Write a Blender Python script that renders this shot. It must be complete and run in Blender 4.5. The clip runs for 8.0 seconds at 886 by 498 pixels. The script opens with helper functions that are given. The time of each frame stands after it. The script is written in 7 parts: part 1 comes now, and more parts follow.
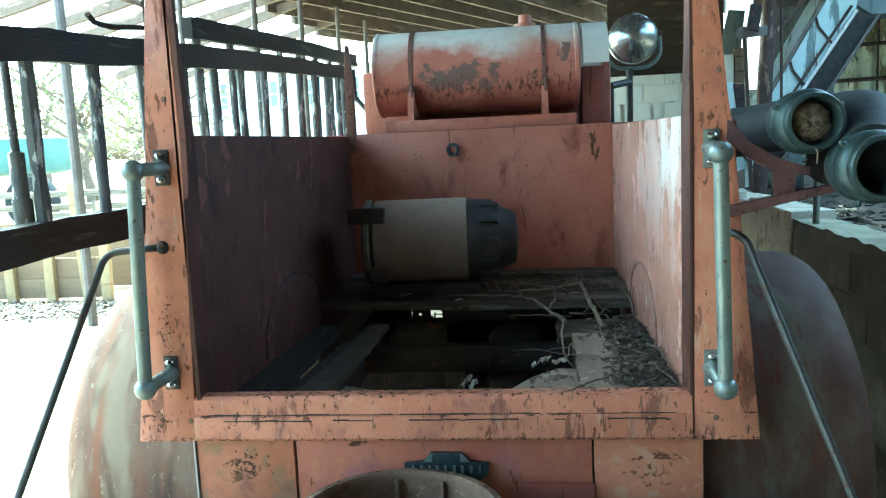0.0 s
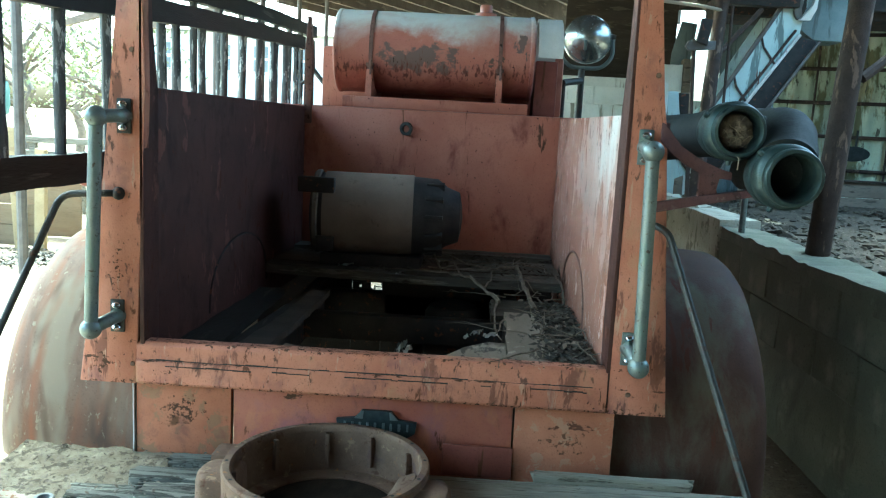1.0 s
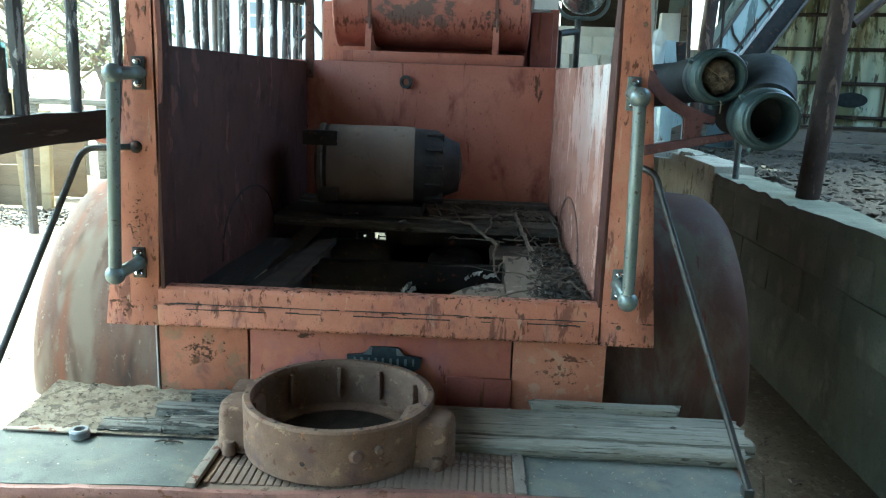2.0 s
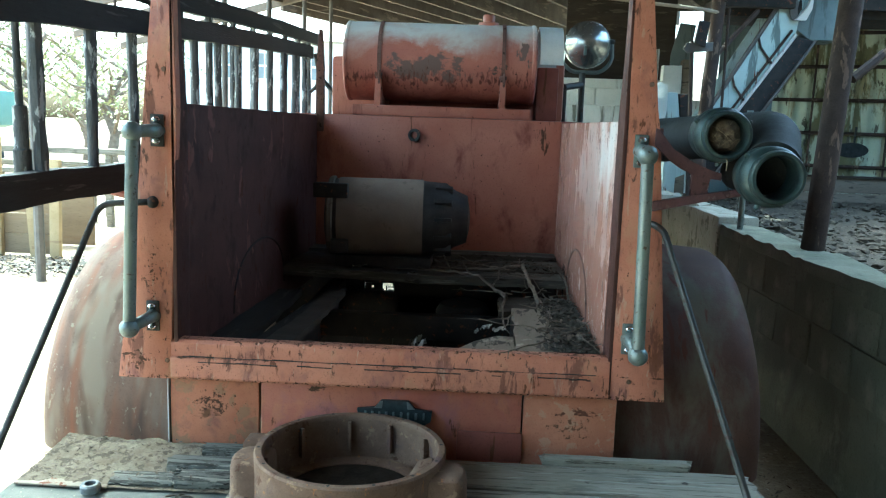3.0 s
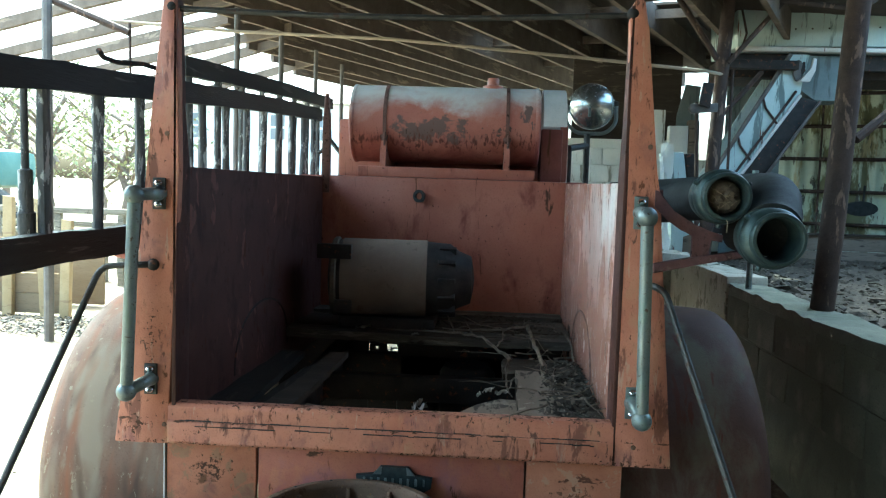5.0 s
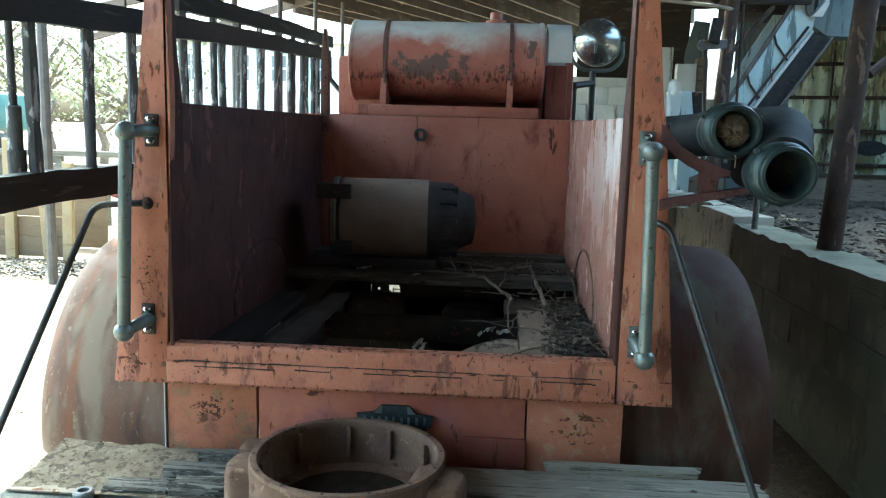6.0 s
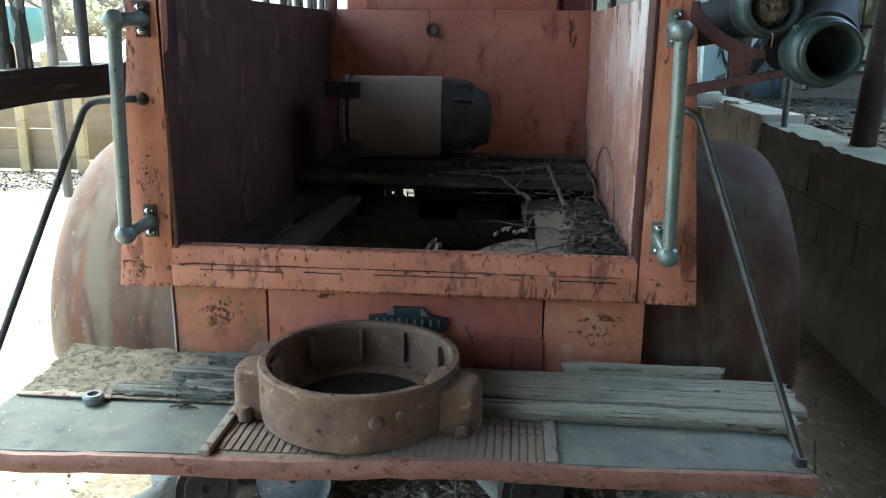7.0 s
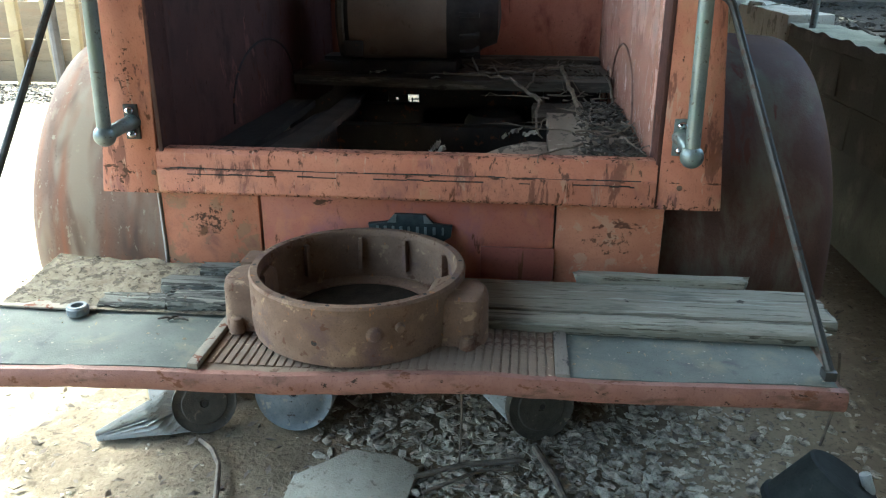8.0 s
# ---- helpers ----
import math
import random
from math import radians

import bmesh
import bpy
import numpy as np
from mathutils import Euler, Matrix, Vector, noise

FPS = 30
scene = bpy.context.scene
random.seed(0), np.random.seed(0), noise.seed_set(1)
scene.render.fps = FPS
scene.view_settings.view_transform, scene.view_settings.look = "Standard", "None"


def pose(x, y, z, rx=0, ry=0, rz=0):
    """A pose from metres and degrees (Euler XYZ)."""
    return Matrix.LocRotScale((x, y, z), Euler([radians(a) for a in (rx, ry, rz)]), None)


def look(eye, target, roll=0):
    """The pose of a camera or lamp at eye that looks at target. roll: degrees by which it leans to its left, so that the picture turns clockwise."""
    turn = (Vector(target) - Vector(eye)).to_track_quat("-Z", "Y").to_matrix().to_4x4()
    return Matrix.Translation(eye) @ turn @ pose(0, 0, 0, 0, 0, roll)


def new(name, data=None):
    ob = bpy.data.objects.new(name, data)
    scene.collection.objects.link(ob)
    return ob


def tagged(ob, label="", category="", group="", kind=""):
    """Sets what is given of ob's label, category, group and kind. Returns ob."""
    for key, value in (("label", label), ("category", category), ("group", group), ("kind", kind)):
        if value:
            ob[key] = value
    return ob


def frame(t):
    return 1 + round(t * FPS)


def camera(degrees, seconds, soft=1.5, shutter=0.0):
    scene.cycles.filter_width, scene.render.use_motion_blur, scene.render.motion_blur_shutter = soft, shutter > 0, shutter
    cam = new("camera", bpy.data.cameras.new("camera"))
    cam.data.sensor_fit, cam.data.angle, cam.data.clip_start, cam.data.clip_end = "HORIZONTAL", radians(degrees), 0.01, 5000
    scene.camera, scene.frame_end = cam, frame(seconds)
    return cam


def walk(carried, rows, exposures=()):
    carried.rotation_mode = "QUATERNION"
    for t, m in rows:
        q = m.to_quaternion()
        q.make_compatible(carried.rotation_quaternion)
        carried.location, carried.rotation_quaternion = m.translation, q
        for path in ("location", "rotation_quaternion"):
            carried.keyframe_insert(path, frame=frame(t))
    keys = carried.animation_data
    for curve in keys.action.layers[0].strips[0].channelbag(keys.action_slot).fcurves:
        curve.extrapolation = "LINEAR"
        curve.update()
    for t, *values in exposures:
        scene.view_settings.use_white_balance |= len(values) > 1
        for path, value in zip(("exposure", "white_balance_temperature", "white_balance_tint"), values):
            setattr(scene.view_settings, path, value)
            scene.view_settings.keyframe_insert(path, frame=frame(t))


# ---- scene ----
cam = camera(59.0, 8.0, 1.2)
PATH = [
    (0, (0.241, -1.834, 1.425), (0.023, 0.136, 1.159), -2.6),
    (0.5, (0.193, -1.84, 1.421), (0.089, 0.134, 1.117), 2.6),
    (1, (0.241, -1.952, 1.409), (0.173, 0.024, 1.104), 3.0),
    (1.5, (0.258, -2.027, 1.402), (0.191, -0.065, 1.022), 2.4),
    (1.7, (0.254, -2.053, 1.398), (0.191, -0.099, 0.978), 2.1),
    (2.8, (0.237, -2.101, 1.419), (0.159, -0.131, 1.08), 1.9),
    (3, (0.228, -2.102, 1.425), (0.148, -0.126, 1.125), 2.0),
    (3.5, (0.22, -2.101, 1.44), (0.129, -0.113, 1.239), 2.1),
    (4, (0.229, -2.104, 1.443), (0.127, -0.11, 1.314), 2.1),
    (4.2, (0.233, -2.106, 1.443), (0.129, -0.112, 1.323), 2.1),
    (5.3, (0.262, -2.079, 1.43), (0.146, -0.093, 1.246), 1.75),
    (5.5, (0.259, -2.072, 1.427), (0.145, -0.087, 1.216), 1.8),
    (6, (0.268, -2.046, 1.416), (0.147, -0.072, 1.119), 1.6),
    (6.5, (0.275, -2.005, 1.395), (0.139, -0.05, 0.994), 1.1),
    (7, (0.279, -1.953, 1.358), (0.117, -0.027, 0.84), 0.6),
    (7.3, (0.266, -1.915, 1.357), (0.097, -0.018, 0.743), 0.4),
    (7.5, (0.272, -1.908, 1.329), (0.08, -0.023, 0.685), 0.3),
    (7.8, (0.282, -1.863, 1.319), (0.057, -0.012, 0.59), -0.6),
    (8, (0.284, -1.829, 1.285), (0.103, 0.031, 0.568), 0.2),
]
walk(cam, [(t, look(e, g, r)) for t, e, g, r in PATH], [(0.0, 4.35, 4950, -27), (0.5, 4.1, 5000, -28), (1.0, 4.0, 5050, -25), (3.5, 3.78, 5150, -19), (5.5, 3.65, 5250, -16), (6.5, 3.61, 5320, -13), (8.0, 3.9, 5450, -11)])

# ---- light ----
SUN_AZ, SUN_EL = radians(-45), radians(62)
world = bpy.data.worlds.new("sky")
scene.world = world
world.use_nodes = True
wn = world.node_tree
sky = wn.nodes.new("ShaderNodeTexSky")
sky.sky_type, sky.sun_disc = "NISHITA", False
sky.sun_elevation, sky.sun_rotation = SUN_EL, SUN_AZ
sky.dust_density, sky.ozone_density = 8.0, 0.4
bg = wn.nodes["Background"]
wn.links.new(sky.outputs[0], bg.inputs[0])
bg.inputs[1].default_value = 0.15
sun = new("sun", bpy.data.lights.new("sun", "SUN"))
sun.data.energy, sun.data.angle, sun.data.color = 2.0, radians(0.6), (1.0, 0.95, 0.86)
sun_dir = Vector((math.sin(SUN_AZ) * math.cos(SUN_EL), math.cos(SUN_AZ) * math.cos(SUN_EL), math.sin(SUN_EL)))
sun.matrix_world = look(sun_dir * 20, (0, 0, 0))


# ---- materials ----
def surface(name, c1, c2, size=0.1, rough=0.7, metal=0.0, bump=0.3, grain=0.008, spots=(), stretch=(1, 1, 1), vary=0.0, spec=0.4, fine=0.25, edge=0.04):
    """Two colours mixed at one scale, fine grain, patches of other colours (colour, size, cover, stretch, rough) and relief."""
    m = bpy.data.materials.new(name)
    m.use_nodes = True
    t = m.node_tree
    n, k = t.nodes, t.links.new
    b = n["Principled BSDF"]
    b.inputs["Specular IOR Level"].default_value = spec
    co = n.new("ShaderNodeTexCoord").outputs["Object"]
    info = n.new("ShaderNodeObjectInfo")
    if vary:
        add = n.new("ShaderNodeVectorMath")
        add.operation = "MULTIPLY_ADD"
        add.inputs[1].default_value = (1, 1, 1)
        cmb = n.new("ShaderNodeCombineXYZ")
        mul = n.new("ShaderNodeMath")
        mul.operation = "MULTIPLY"
        mul.inputs[1].default_value = 17.0
        k(info.outputs["Random"], mul.inputs[0])
        for i in range(3):
            k(mul.outputs[0], cmb.inputs[i])
        k(co, add.inputs[0])
        k(cmb.outputs[0], add.inputs[2])
        co = add.outputs[0]

    def cloud(s, st=(1, 1, 1), detail=6.0, off=0.0, dist=0.0, rg=0.6):
        mp = n.new("ShaderNodeMapping")
        mp.inputs["Scale"].default_value = [v / s for v in st]
        mp.inputs["Location"].default_value = (off, off * 0.7, off * 1.3)
        tx = n.new("ShaderNodeTexNoise")
        tx.inputs["Scale"].default_value = 1.0
        tx.inputs["Detail"].default_value = detail
        tx.inputs["Roughness"].default_value = rg
        tx.inputs["Distortion"].default_value = dist
        k(co, mp.inputs["Vector"])
        k(mp.outputs[0], tx.inputs["Vector"])
        return tx.outputs["Fac"]

    def ramp(fac, lo, hi):
        r = n.new("ShaderNodeMapRange")
        r.inputs["From Min"].default_value, r.inputs["From Max"].default_value = lo, hi
        k(fac, r.inputs["Value"])
        return r.outputs[0]

    def mix(fac, a, c):
        x = n.new("ShaderNodeMix")
        x.data_type = "RGBA"
        k(fac, x.inputs[0])
        for sock, v in ((x.inputs[6], a), (x.inputs[7], c)):
            if isinstance(v, tuple):
                sock.default_value = (*v, 1)
            else:
                k(v, sock)
        return x.outputs[2]

    col = mix(ramp(cloud(size, stretch), 0.32, 0.68), c1, c2)
    fine_n = cloud(grain, stretch, 3.0, 5.0)
    dk = tuple(v * (1 - fine) for v in c1)
    col = mix(ramp(fine_n, 0.55, 0.8), col, dk)
    rgh = None
    height = fine_n
    for i, (c, s, cover, st, r, *where) in enumerate(spots):
        f = cloud(s, st, 2.5 if where and len(where[0]) > 2 and st[1] < 0.5 else 8.0, 11.0 + 7 * i, 0.3, 0.65)
        wide = edge
        for centre, reach, *soft_edge in where:
            wide = soft_edge[0] if soft_edge else edge
            near = n.new("ShaderNodeVectorMath")
            near.operation = "SUBTRACT"
            near.inputs[1].default_value = centre
            k(co, near.inputs[0])
            part_ = n.new("ShaderNodeVectorMath")
            part_.operation = "DIVIDE"
            part_.inputs[1].default_value = reach
            k(near.outputs[0], part_.inputs[0])
            ln = n.new("ShaderNodeVectorMath")
            ln.operation = "LENGTH"
            k(part_.outputs[0], ln.inputs[0])
            fall = n.new("ShaderNodeMapRange")
            fall.inputs["From Min"].default_value, fall.inputs["From Max"].default_value = 0.0, 1.0
            fall.inputs["To Min"].default_value, fall.inputs["To Max"].default_value = 0.0, -0.25
            fall.clamp = False
            k(ln.outputs["Value"], fall.inputs["Value"])
            lim = n.new("ShaderNodeMath")
            lim.operation = "MAXIMUM"
            lim.inputs[1].default_value = -0.6
            k(fall.outputs[0], lim.inputs[0])
            add_ = n.new("ShaderNodeMath")
            k(f, add_.inputs[0])
            k(lim.outputs[0], add_.inputs[1])
            f = add_.outputs[0]
        f = ramp(f, 0.66 - cover * 0.4, 0.66 + wide - cover * 0.4)
        col = mix(f, col, c)
        mx = n.new("ShaderNodeMix")
        k(f, mx.inputs[0])
        if rgh is None:
            mx.inputs[2].default_value = rough
        else:
            k(rgh, mx.inputs[2])
        mx.inputs[3].default_value = r
        rgh = mx.outputs[0]
    if vary:
        hs = n.new("ShaderNodeHueSaturation")
        v = n.new("ShaderNodeMapRange")
        v.inputs["To Min"].default_value, v.inputs["To Max"].default_value = 1 - vary, 1 + vary
        k(info.outputs["Random"], v.inputs["Value"])
        k(v.outputs[0], hs.inputs["Value"])
        k(col, hs.inputs["Color"])
        col = hs.outputs[0]
    k(col, b.inputs["Base Color"])
    if rgh is None:
        b.inputs["Roughness"].default_value = rough
    else:
        k(rgh, b.inputs["Roughness"])
    b.inputs["Metallic"].default_value = metal
    if bump:
        bp = n.new("ShaderNodeBump")
        bp.inputs["Strength"].default_value = bump
        bp.inputs["Distance"].default_value = grain * 0.5
        k(height, bp.inputs["Height"])
        big = n.new("ShaderNodeBump")
        big.inputs["Strength"].default_value = bump * 0.6
        big.inputs["Distance"].default_value = size * 0.08
        k(cloud(size * 1.7, (1, 1, 1), 3.0, 31.0), big.inputs["Height"])
        k(big.outputs[0], bp.inputs["Normal"])
        k(bp.outputs[0], b.inputs["Normal"])
    return m


TANK_Y, TANK_Z = 1.94, 1.757
RUST, DARKRUST, DUST = (0.13, 0.05, 0.025), (0.035, 0.018, 0.012), (0.33, 0.24, 0.17)
V = (1, 1, 0.12)
FAR = 9.0
SOFT = ((0, 0, 0), (900, 900, 900), 0.14)
BLACKENED = (0.075, 0.036, 0.02)
red = surface("weathered_red_paint", (0.35, 0.122, 0.08), (0.43, 0.178, 0.122), 0.22, 0.38, 0, 0.25, 0.006,
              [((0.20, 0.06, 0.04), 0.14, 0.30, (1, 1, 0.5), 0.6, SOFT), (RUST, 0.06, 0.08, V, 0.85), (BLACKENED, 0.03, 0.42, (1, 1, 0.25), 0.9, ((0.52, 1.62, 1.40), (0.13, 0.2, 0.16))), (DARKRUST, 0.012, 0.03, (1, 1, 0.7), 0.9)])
red_lower_l = surface("blistered_orange_red_paint", (0.37, 0.13, 0.068), (0.46, 0.19, 0.105), 0.10, 0.5, 0, 0.3, 0.005,
                      [((0.30, 0.16, 0.09), 0.05, 0.30, (1, 1, 0.8), 0.7), ((0.24, 0.10, 0.07), 0.08, 0.3, (1, 1, 1), 0.7, SOFT), ((0.15, 0.07, 0.035), 0.03, 0.5, (1, 1, 1), 0.9, ((-0.51, 0.03, 0.61), (0.09, 0.3, 0.09), 0.1)), (BLACKENED, 0.012, 0.5, (1, 1, 1), 0.9, ((-0.50, 0.03, 0.625), (0.12, 0.3, 0.075))), (RUST, 0.03, 0.07, (1, 1, 0.4), 0.85)])
red_lower_m = surface("purplish_worn_red_paint", (0.34, 0.105, 0.075), (0.42, 0.155, 0.092), 0.14, 0.42, 0, 0.3, 0.005,
                      [((0.30, 0.115, 0.115), 0.14, 0.42, (1, 1, 0.7), 0.45, SOFT), ((0.44, 0.17, 0.085), 0.10, 0.28, (1, 1, 0.7), 0.45, SOFT), ((0.18, 0.075, 0.05), 0.05, 0.18, (1, 1, 0.5), 0.6, SOFT), (BLACKENED, 0.014, 0.52, (0.4, 1, 1), 0.9, ((-0.20, 0.03, 0.685), (0.10, 0.3, 0.02))), (RUST, 0.03, 0.08, (1, 1, 0.4), 0.85)])
red_lower_r = surface("peeling_orange_red_paint", (0.38, 0.14, 0.08), (0.47, 0.205, 0.12), 0.09, 0.5, 0, 0.3, 0.005,
                      [((0.43, 0.24, 0.155), 0.05, 0.30, (1, 1, 1), 0.6), ((0.12, 0.05, 0.03), 0.045, 0.55, (0.7, 1, 1.4), 0.9, ((0.53, 0.03, 0.645), (0.15, 0.3, 0.035))), ((0.15, 0.07, 0.04), 0.016, 0.5, (1, 1, 1), 0.9, ((0.52, 0.03, 0.60), (0.12, 0.3, 0.07)))])
# Darker copy of the bed's red: the left panel's shade is in the colour.
red_side_shaded = surface("scuffed_shaded_red_paint", (0.046, 0.019, 0.0155), (0.074, 0.032, 0.026), 0.14, 0.58, 0, 0.25, 0.005,
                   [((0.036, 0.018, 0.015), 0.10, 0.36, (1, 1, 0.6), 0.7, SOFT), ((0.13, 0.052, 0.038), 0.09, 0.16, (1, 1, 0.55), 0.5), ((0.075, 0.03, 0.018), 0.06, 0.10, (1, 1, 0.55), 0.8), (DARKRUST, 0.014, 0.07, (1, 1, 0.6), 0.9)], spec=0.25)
# Paler red for the right panel; its whitish patches paint in a sheen.
red_side_sheen = surface("scuffed_sheen_red_paint", (0.36, 0.18, 0.135), (0.45, 0.26, 0.205), 0.14, 0.27, 0, 0.25, 0.005,
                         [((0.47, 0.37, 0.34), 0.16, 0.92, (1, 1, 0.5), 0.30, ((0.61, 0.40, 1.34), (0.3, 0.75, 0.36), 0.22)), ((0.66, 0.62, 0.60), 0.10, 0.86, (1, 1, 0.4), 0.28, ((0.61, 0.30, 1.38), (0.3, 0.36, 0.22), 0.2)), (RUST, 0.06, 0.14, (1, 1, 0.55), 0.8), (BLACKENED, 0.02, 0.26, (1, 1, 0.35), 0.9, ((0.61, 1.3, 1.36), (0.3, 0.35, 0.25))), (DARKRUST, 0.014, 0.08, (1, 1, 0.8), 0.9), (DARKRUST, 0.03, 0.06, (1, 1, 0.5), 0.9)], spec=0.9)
red_sill = surface("rusting_orange_red_paint", (0.385, 0.142, 0.088), (0.48, 0.21, 0.135), 0.12, 0.5, 0, 0.35, 0.005,
                   [((0.20, 0.085, 0.058), 0.05, 0.22, (1, 1, 0.25), 0.8), ((0.12, 0.06, 0.042), 0.018, 0.14, (1, 1, 0.3), 0.9), ((0.45, 0.27, 0.19), 0.025, 0.13, (1, 1, 0.16), 0.6), ((0.24, 0.10, 0.085), 0.11, 0.30, (1, 1, 0.7), 0.6, SOFT), ((0.42, 0.22, 0.13), 0.09, 0.25, (1, 1, 0.6), 0.6, SOFT), (RUST, 0.03, 0.08, (1, 1, 0.3), 0.85),
                    (BLACKENED, 0.012, 0.30, (0.8, 1, 1), 0.9, ((0, 0, 0.822), (FAR, FAR, 0.03))), (BLACKENED, 0.016, 0.36, (0.35, 1, 1), 0.9, ((0, 0, 0.772), (FAR, FAR, 0.012))), (BLACKENED, 0.011, 0.46, (1, 1, 1), 0.9, ((-0.52, 0, 0.745), (0.07, 0.2, 0.03))),
                    (BLACKENED, 0.010, 0.38, (1, 1, 1), 0.9, ((0, 0, 0.71), (FAR, FAR, 0.025))), (BLACKENED, 0.014, 0.50, (1, 1, 1), 0.9, ((-0.70, 0, 0.76), (0.07, 0.2, 0.06))), (BLACKENED, 0.011, 0.44, (1, 1, 1.2), 0.9, ((-0.655, 0, 1.0), (0.05, 0.2, 0.16))), (DARKRUST, 0.010, 0.03, (1, 1, 0.6), 0.9)])
# Lit and shaded tones of one red paint for the left and right fenders.
red_fender = surface("chalky_lit_red_paint", (0.225, 0.14, 0.10), (0.29, 0.195, 0.14), 0.10, 0.6, 0, 0.25, 0.006,
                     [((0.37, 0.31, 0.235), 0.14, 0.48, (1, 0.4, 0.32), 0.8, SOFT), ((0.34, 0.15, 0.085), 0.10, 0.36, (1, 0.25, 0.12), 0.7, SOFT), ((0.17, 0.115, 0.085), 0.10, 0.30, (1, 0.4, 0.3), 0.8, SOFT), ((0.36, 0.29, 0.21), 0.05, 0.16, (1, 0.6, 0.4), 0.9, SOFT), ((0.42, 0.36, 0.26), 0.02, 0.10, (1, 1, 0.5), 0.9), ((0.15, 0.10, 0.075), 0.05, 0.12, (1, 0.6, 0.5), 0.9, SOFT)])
red_fender_shaded = surface("dusty_shaded_red_paint", (0.11, 0.054, 0.038), (0.165, 0.086, 0.06), 0.16, 0.65, 0, 0.25, 0.006,
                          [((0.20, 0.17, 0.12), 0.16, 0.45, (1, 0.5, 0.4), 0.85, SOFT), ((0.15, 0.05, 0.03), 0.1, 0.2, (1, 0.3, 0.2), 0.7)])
# Pale top and darker underside paint in the light; the peeling patches are wear.
red_tank = surface("peeling_toplit_red_paint", (0.34, 0.115, 0.085), (0.42, 0.17, 0.125), 0.16, 0.38, 0, 0.3, 0.006,
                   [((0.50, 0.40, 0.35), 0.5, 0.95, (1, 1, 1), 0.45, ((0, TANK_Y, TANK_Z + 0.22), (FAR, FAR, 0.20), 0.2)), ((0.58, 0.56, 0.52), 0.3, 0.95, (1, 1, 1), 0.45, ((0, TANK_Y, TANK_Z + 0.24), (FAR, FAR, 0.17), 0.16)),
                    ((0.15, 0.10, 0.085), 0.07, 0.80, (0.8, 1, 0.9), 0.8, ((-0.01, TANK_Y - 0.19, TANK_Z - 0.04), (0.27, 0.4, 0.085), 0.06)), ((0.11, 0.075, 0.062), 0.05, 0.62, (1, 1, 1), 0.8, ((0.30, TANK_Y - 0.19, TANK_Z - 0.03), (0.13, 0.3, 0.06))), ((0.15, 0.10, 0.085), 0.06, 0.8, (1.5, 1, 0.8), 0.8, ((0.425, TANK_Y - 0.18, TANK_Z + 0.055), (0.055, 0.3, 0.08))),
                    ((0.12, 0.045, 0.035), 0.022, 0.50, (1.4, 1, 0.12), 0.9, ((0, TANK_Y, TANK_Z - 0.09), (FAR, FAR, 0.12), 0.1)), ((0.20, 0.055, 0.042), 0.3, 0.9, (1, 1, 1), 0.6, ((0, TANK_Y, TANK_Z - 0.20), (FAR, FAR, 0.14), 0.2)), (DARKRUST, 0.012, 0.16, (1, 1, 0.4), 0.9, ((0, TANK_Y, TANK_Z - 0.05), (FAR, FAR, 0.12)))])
red_dark = surface("dark_red_paint", (0.19, 0.058, 0.043), (0.26, 0.088, 0.064), 0.1, 0.5, 0, 0.3, 0.006, [(RUST, 0.04, 0.14, V, 0.8)])
red_edge = surface("dull_pinkish_red_paint", (0.18, 0.08, 0.06), (0.25, 0.125, 0.096), 0.08, 0.6, 0, 0.4, 0.005,
                   [((0.26, 0.165, 0.125), 0.035, 0.20, (0.5, 1, 1), 0.8, SOFT), ((0.10, 0.055, 0.038), 0.05, 0.34, (0.5, 1, 1), 0.85, SOFT), (RUST, 0.03, 0.16, (0.6, 1, 1), 0.85), (DARKRUST, 0.012, 0.09, (0.6, 1, 1), 0.9)])
matt_black = surface("matt_black_fill", (0.012, 0.010, 0.008), (0.03, 0.023, 0.017), 0.05, 0.95, 0, 0.6, 0.006, spec=0.1)
lamp_chrome = surface("hazy_chrome", (0.44, 0.46, 0.45), (0.54, 0.56, 0.55), 0.05, 0.25, 0.92, 0.05, 0.004, [((0.30, 0.28, 0.25), 0.03, 0.08, (1, 1, 1), 0.5)])
nest = surface("packed_brown_grass", (0.075, 0.058, 0.042), (0.18, 0.145, 0.105), 0.015, 0.95, 0, 0.8, 0.003)
pale_tin = surface("pale_grey_tin", (0.55, 0.55, 0.52), (0.66, 0.65, 0.62), 0.1, 0.4, 0.1, 0.1, 0.005, [(RUST, 0.03, 0.08, V, 0.8)])
rusty = surface("brown_cast_iron_rust", (0.118, 0.072, 0.048), (0.20, 0.13, 0.087), 0.07, 0.8, 0.1, 0.6, 0.004,
                [((0.27, 0.185, 0.115), 0.04, 0.14, (1, 1, 1), 0.9), ((0.30, 0.14, 0.055), 0.02, 0.07, (1, 1, 0.6), 0.9), ((0.10, 0.062, 0.06), 0.12, 0.3, (1, 1, 1), 0.8, SOFT), ((0.10, 0.05, 0.03), 0.05, 0.16, (1, 1, 1), 0.9)])
black_iron = surface("black_oily_steel", (0.014, 0.013, 0.013), (0.034, 0.029, 0.026), 0.08, 0.75, 0.1, 0.4, 0.006, [(RUST, 0.04, 0.16, (1, 1, 1), 0.8)])
dark_rod = surface("blackened_rod_steel", (0.04, 0.042, 0.040), (0.075, 0.073, 0.068), 0.05, 0.5, 0.5, 0.3, 0.004, [((0.07, 0.05, 0.04), 0.03, 0.2, (1, 1, 1), 0.8)])
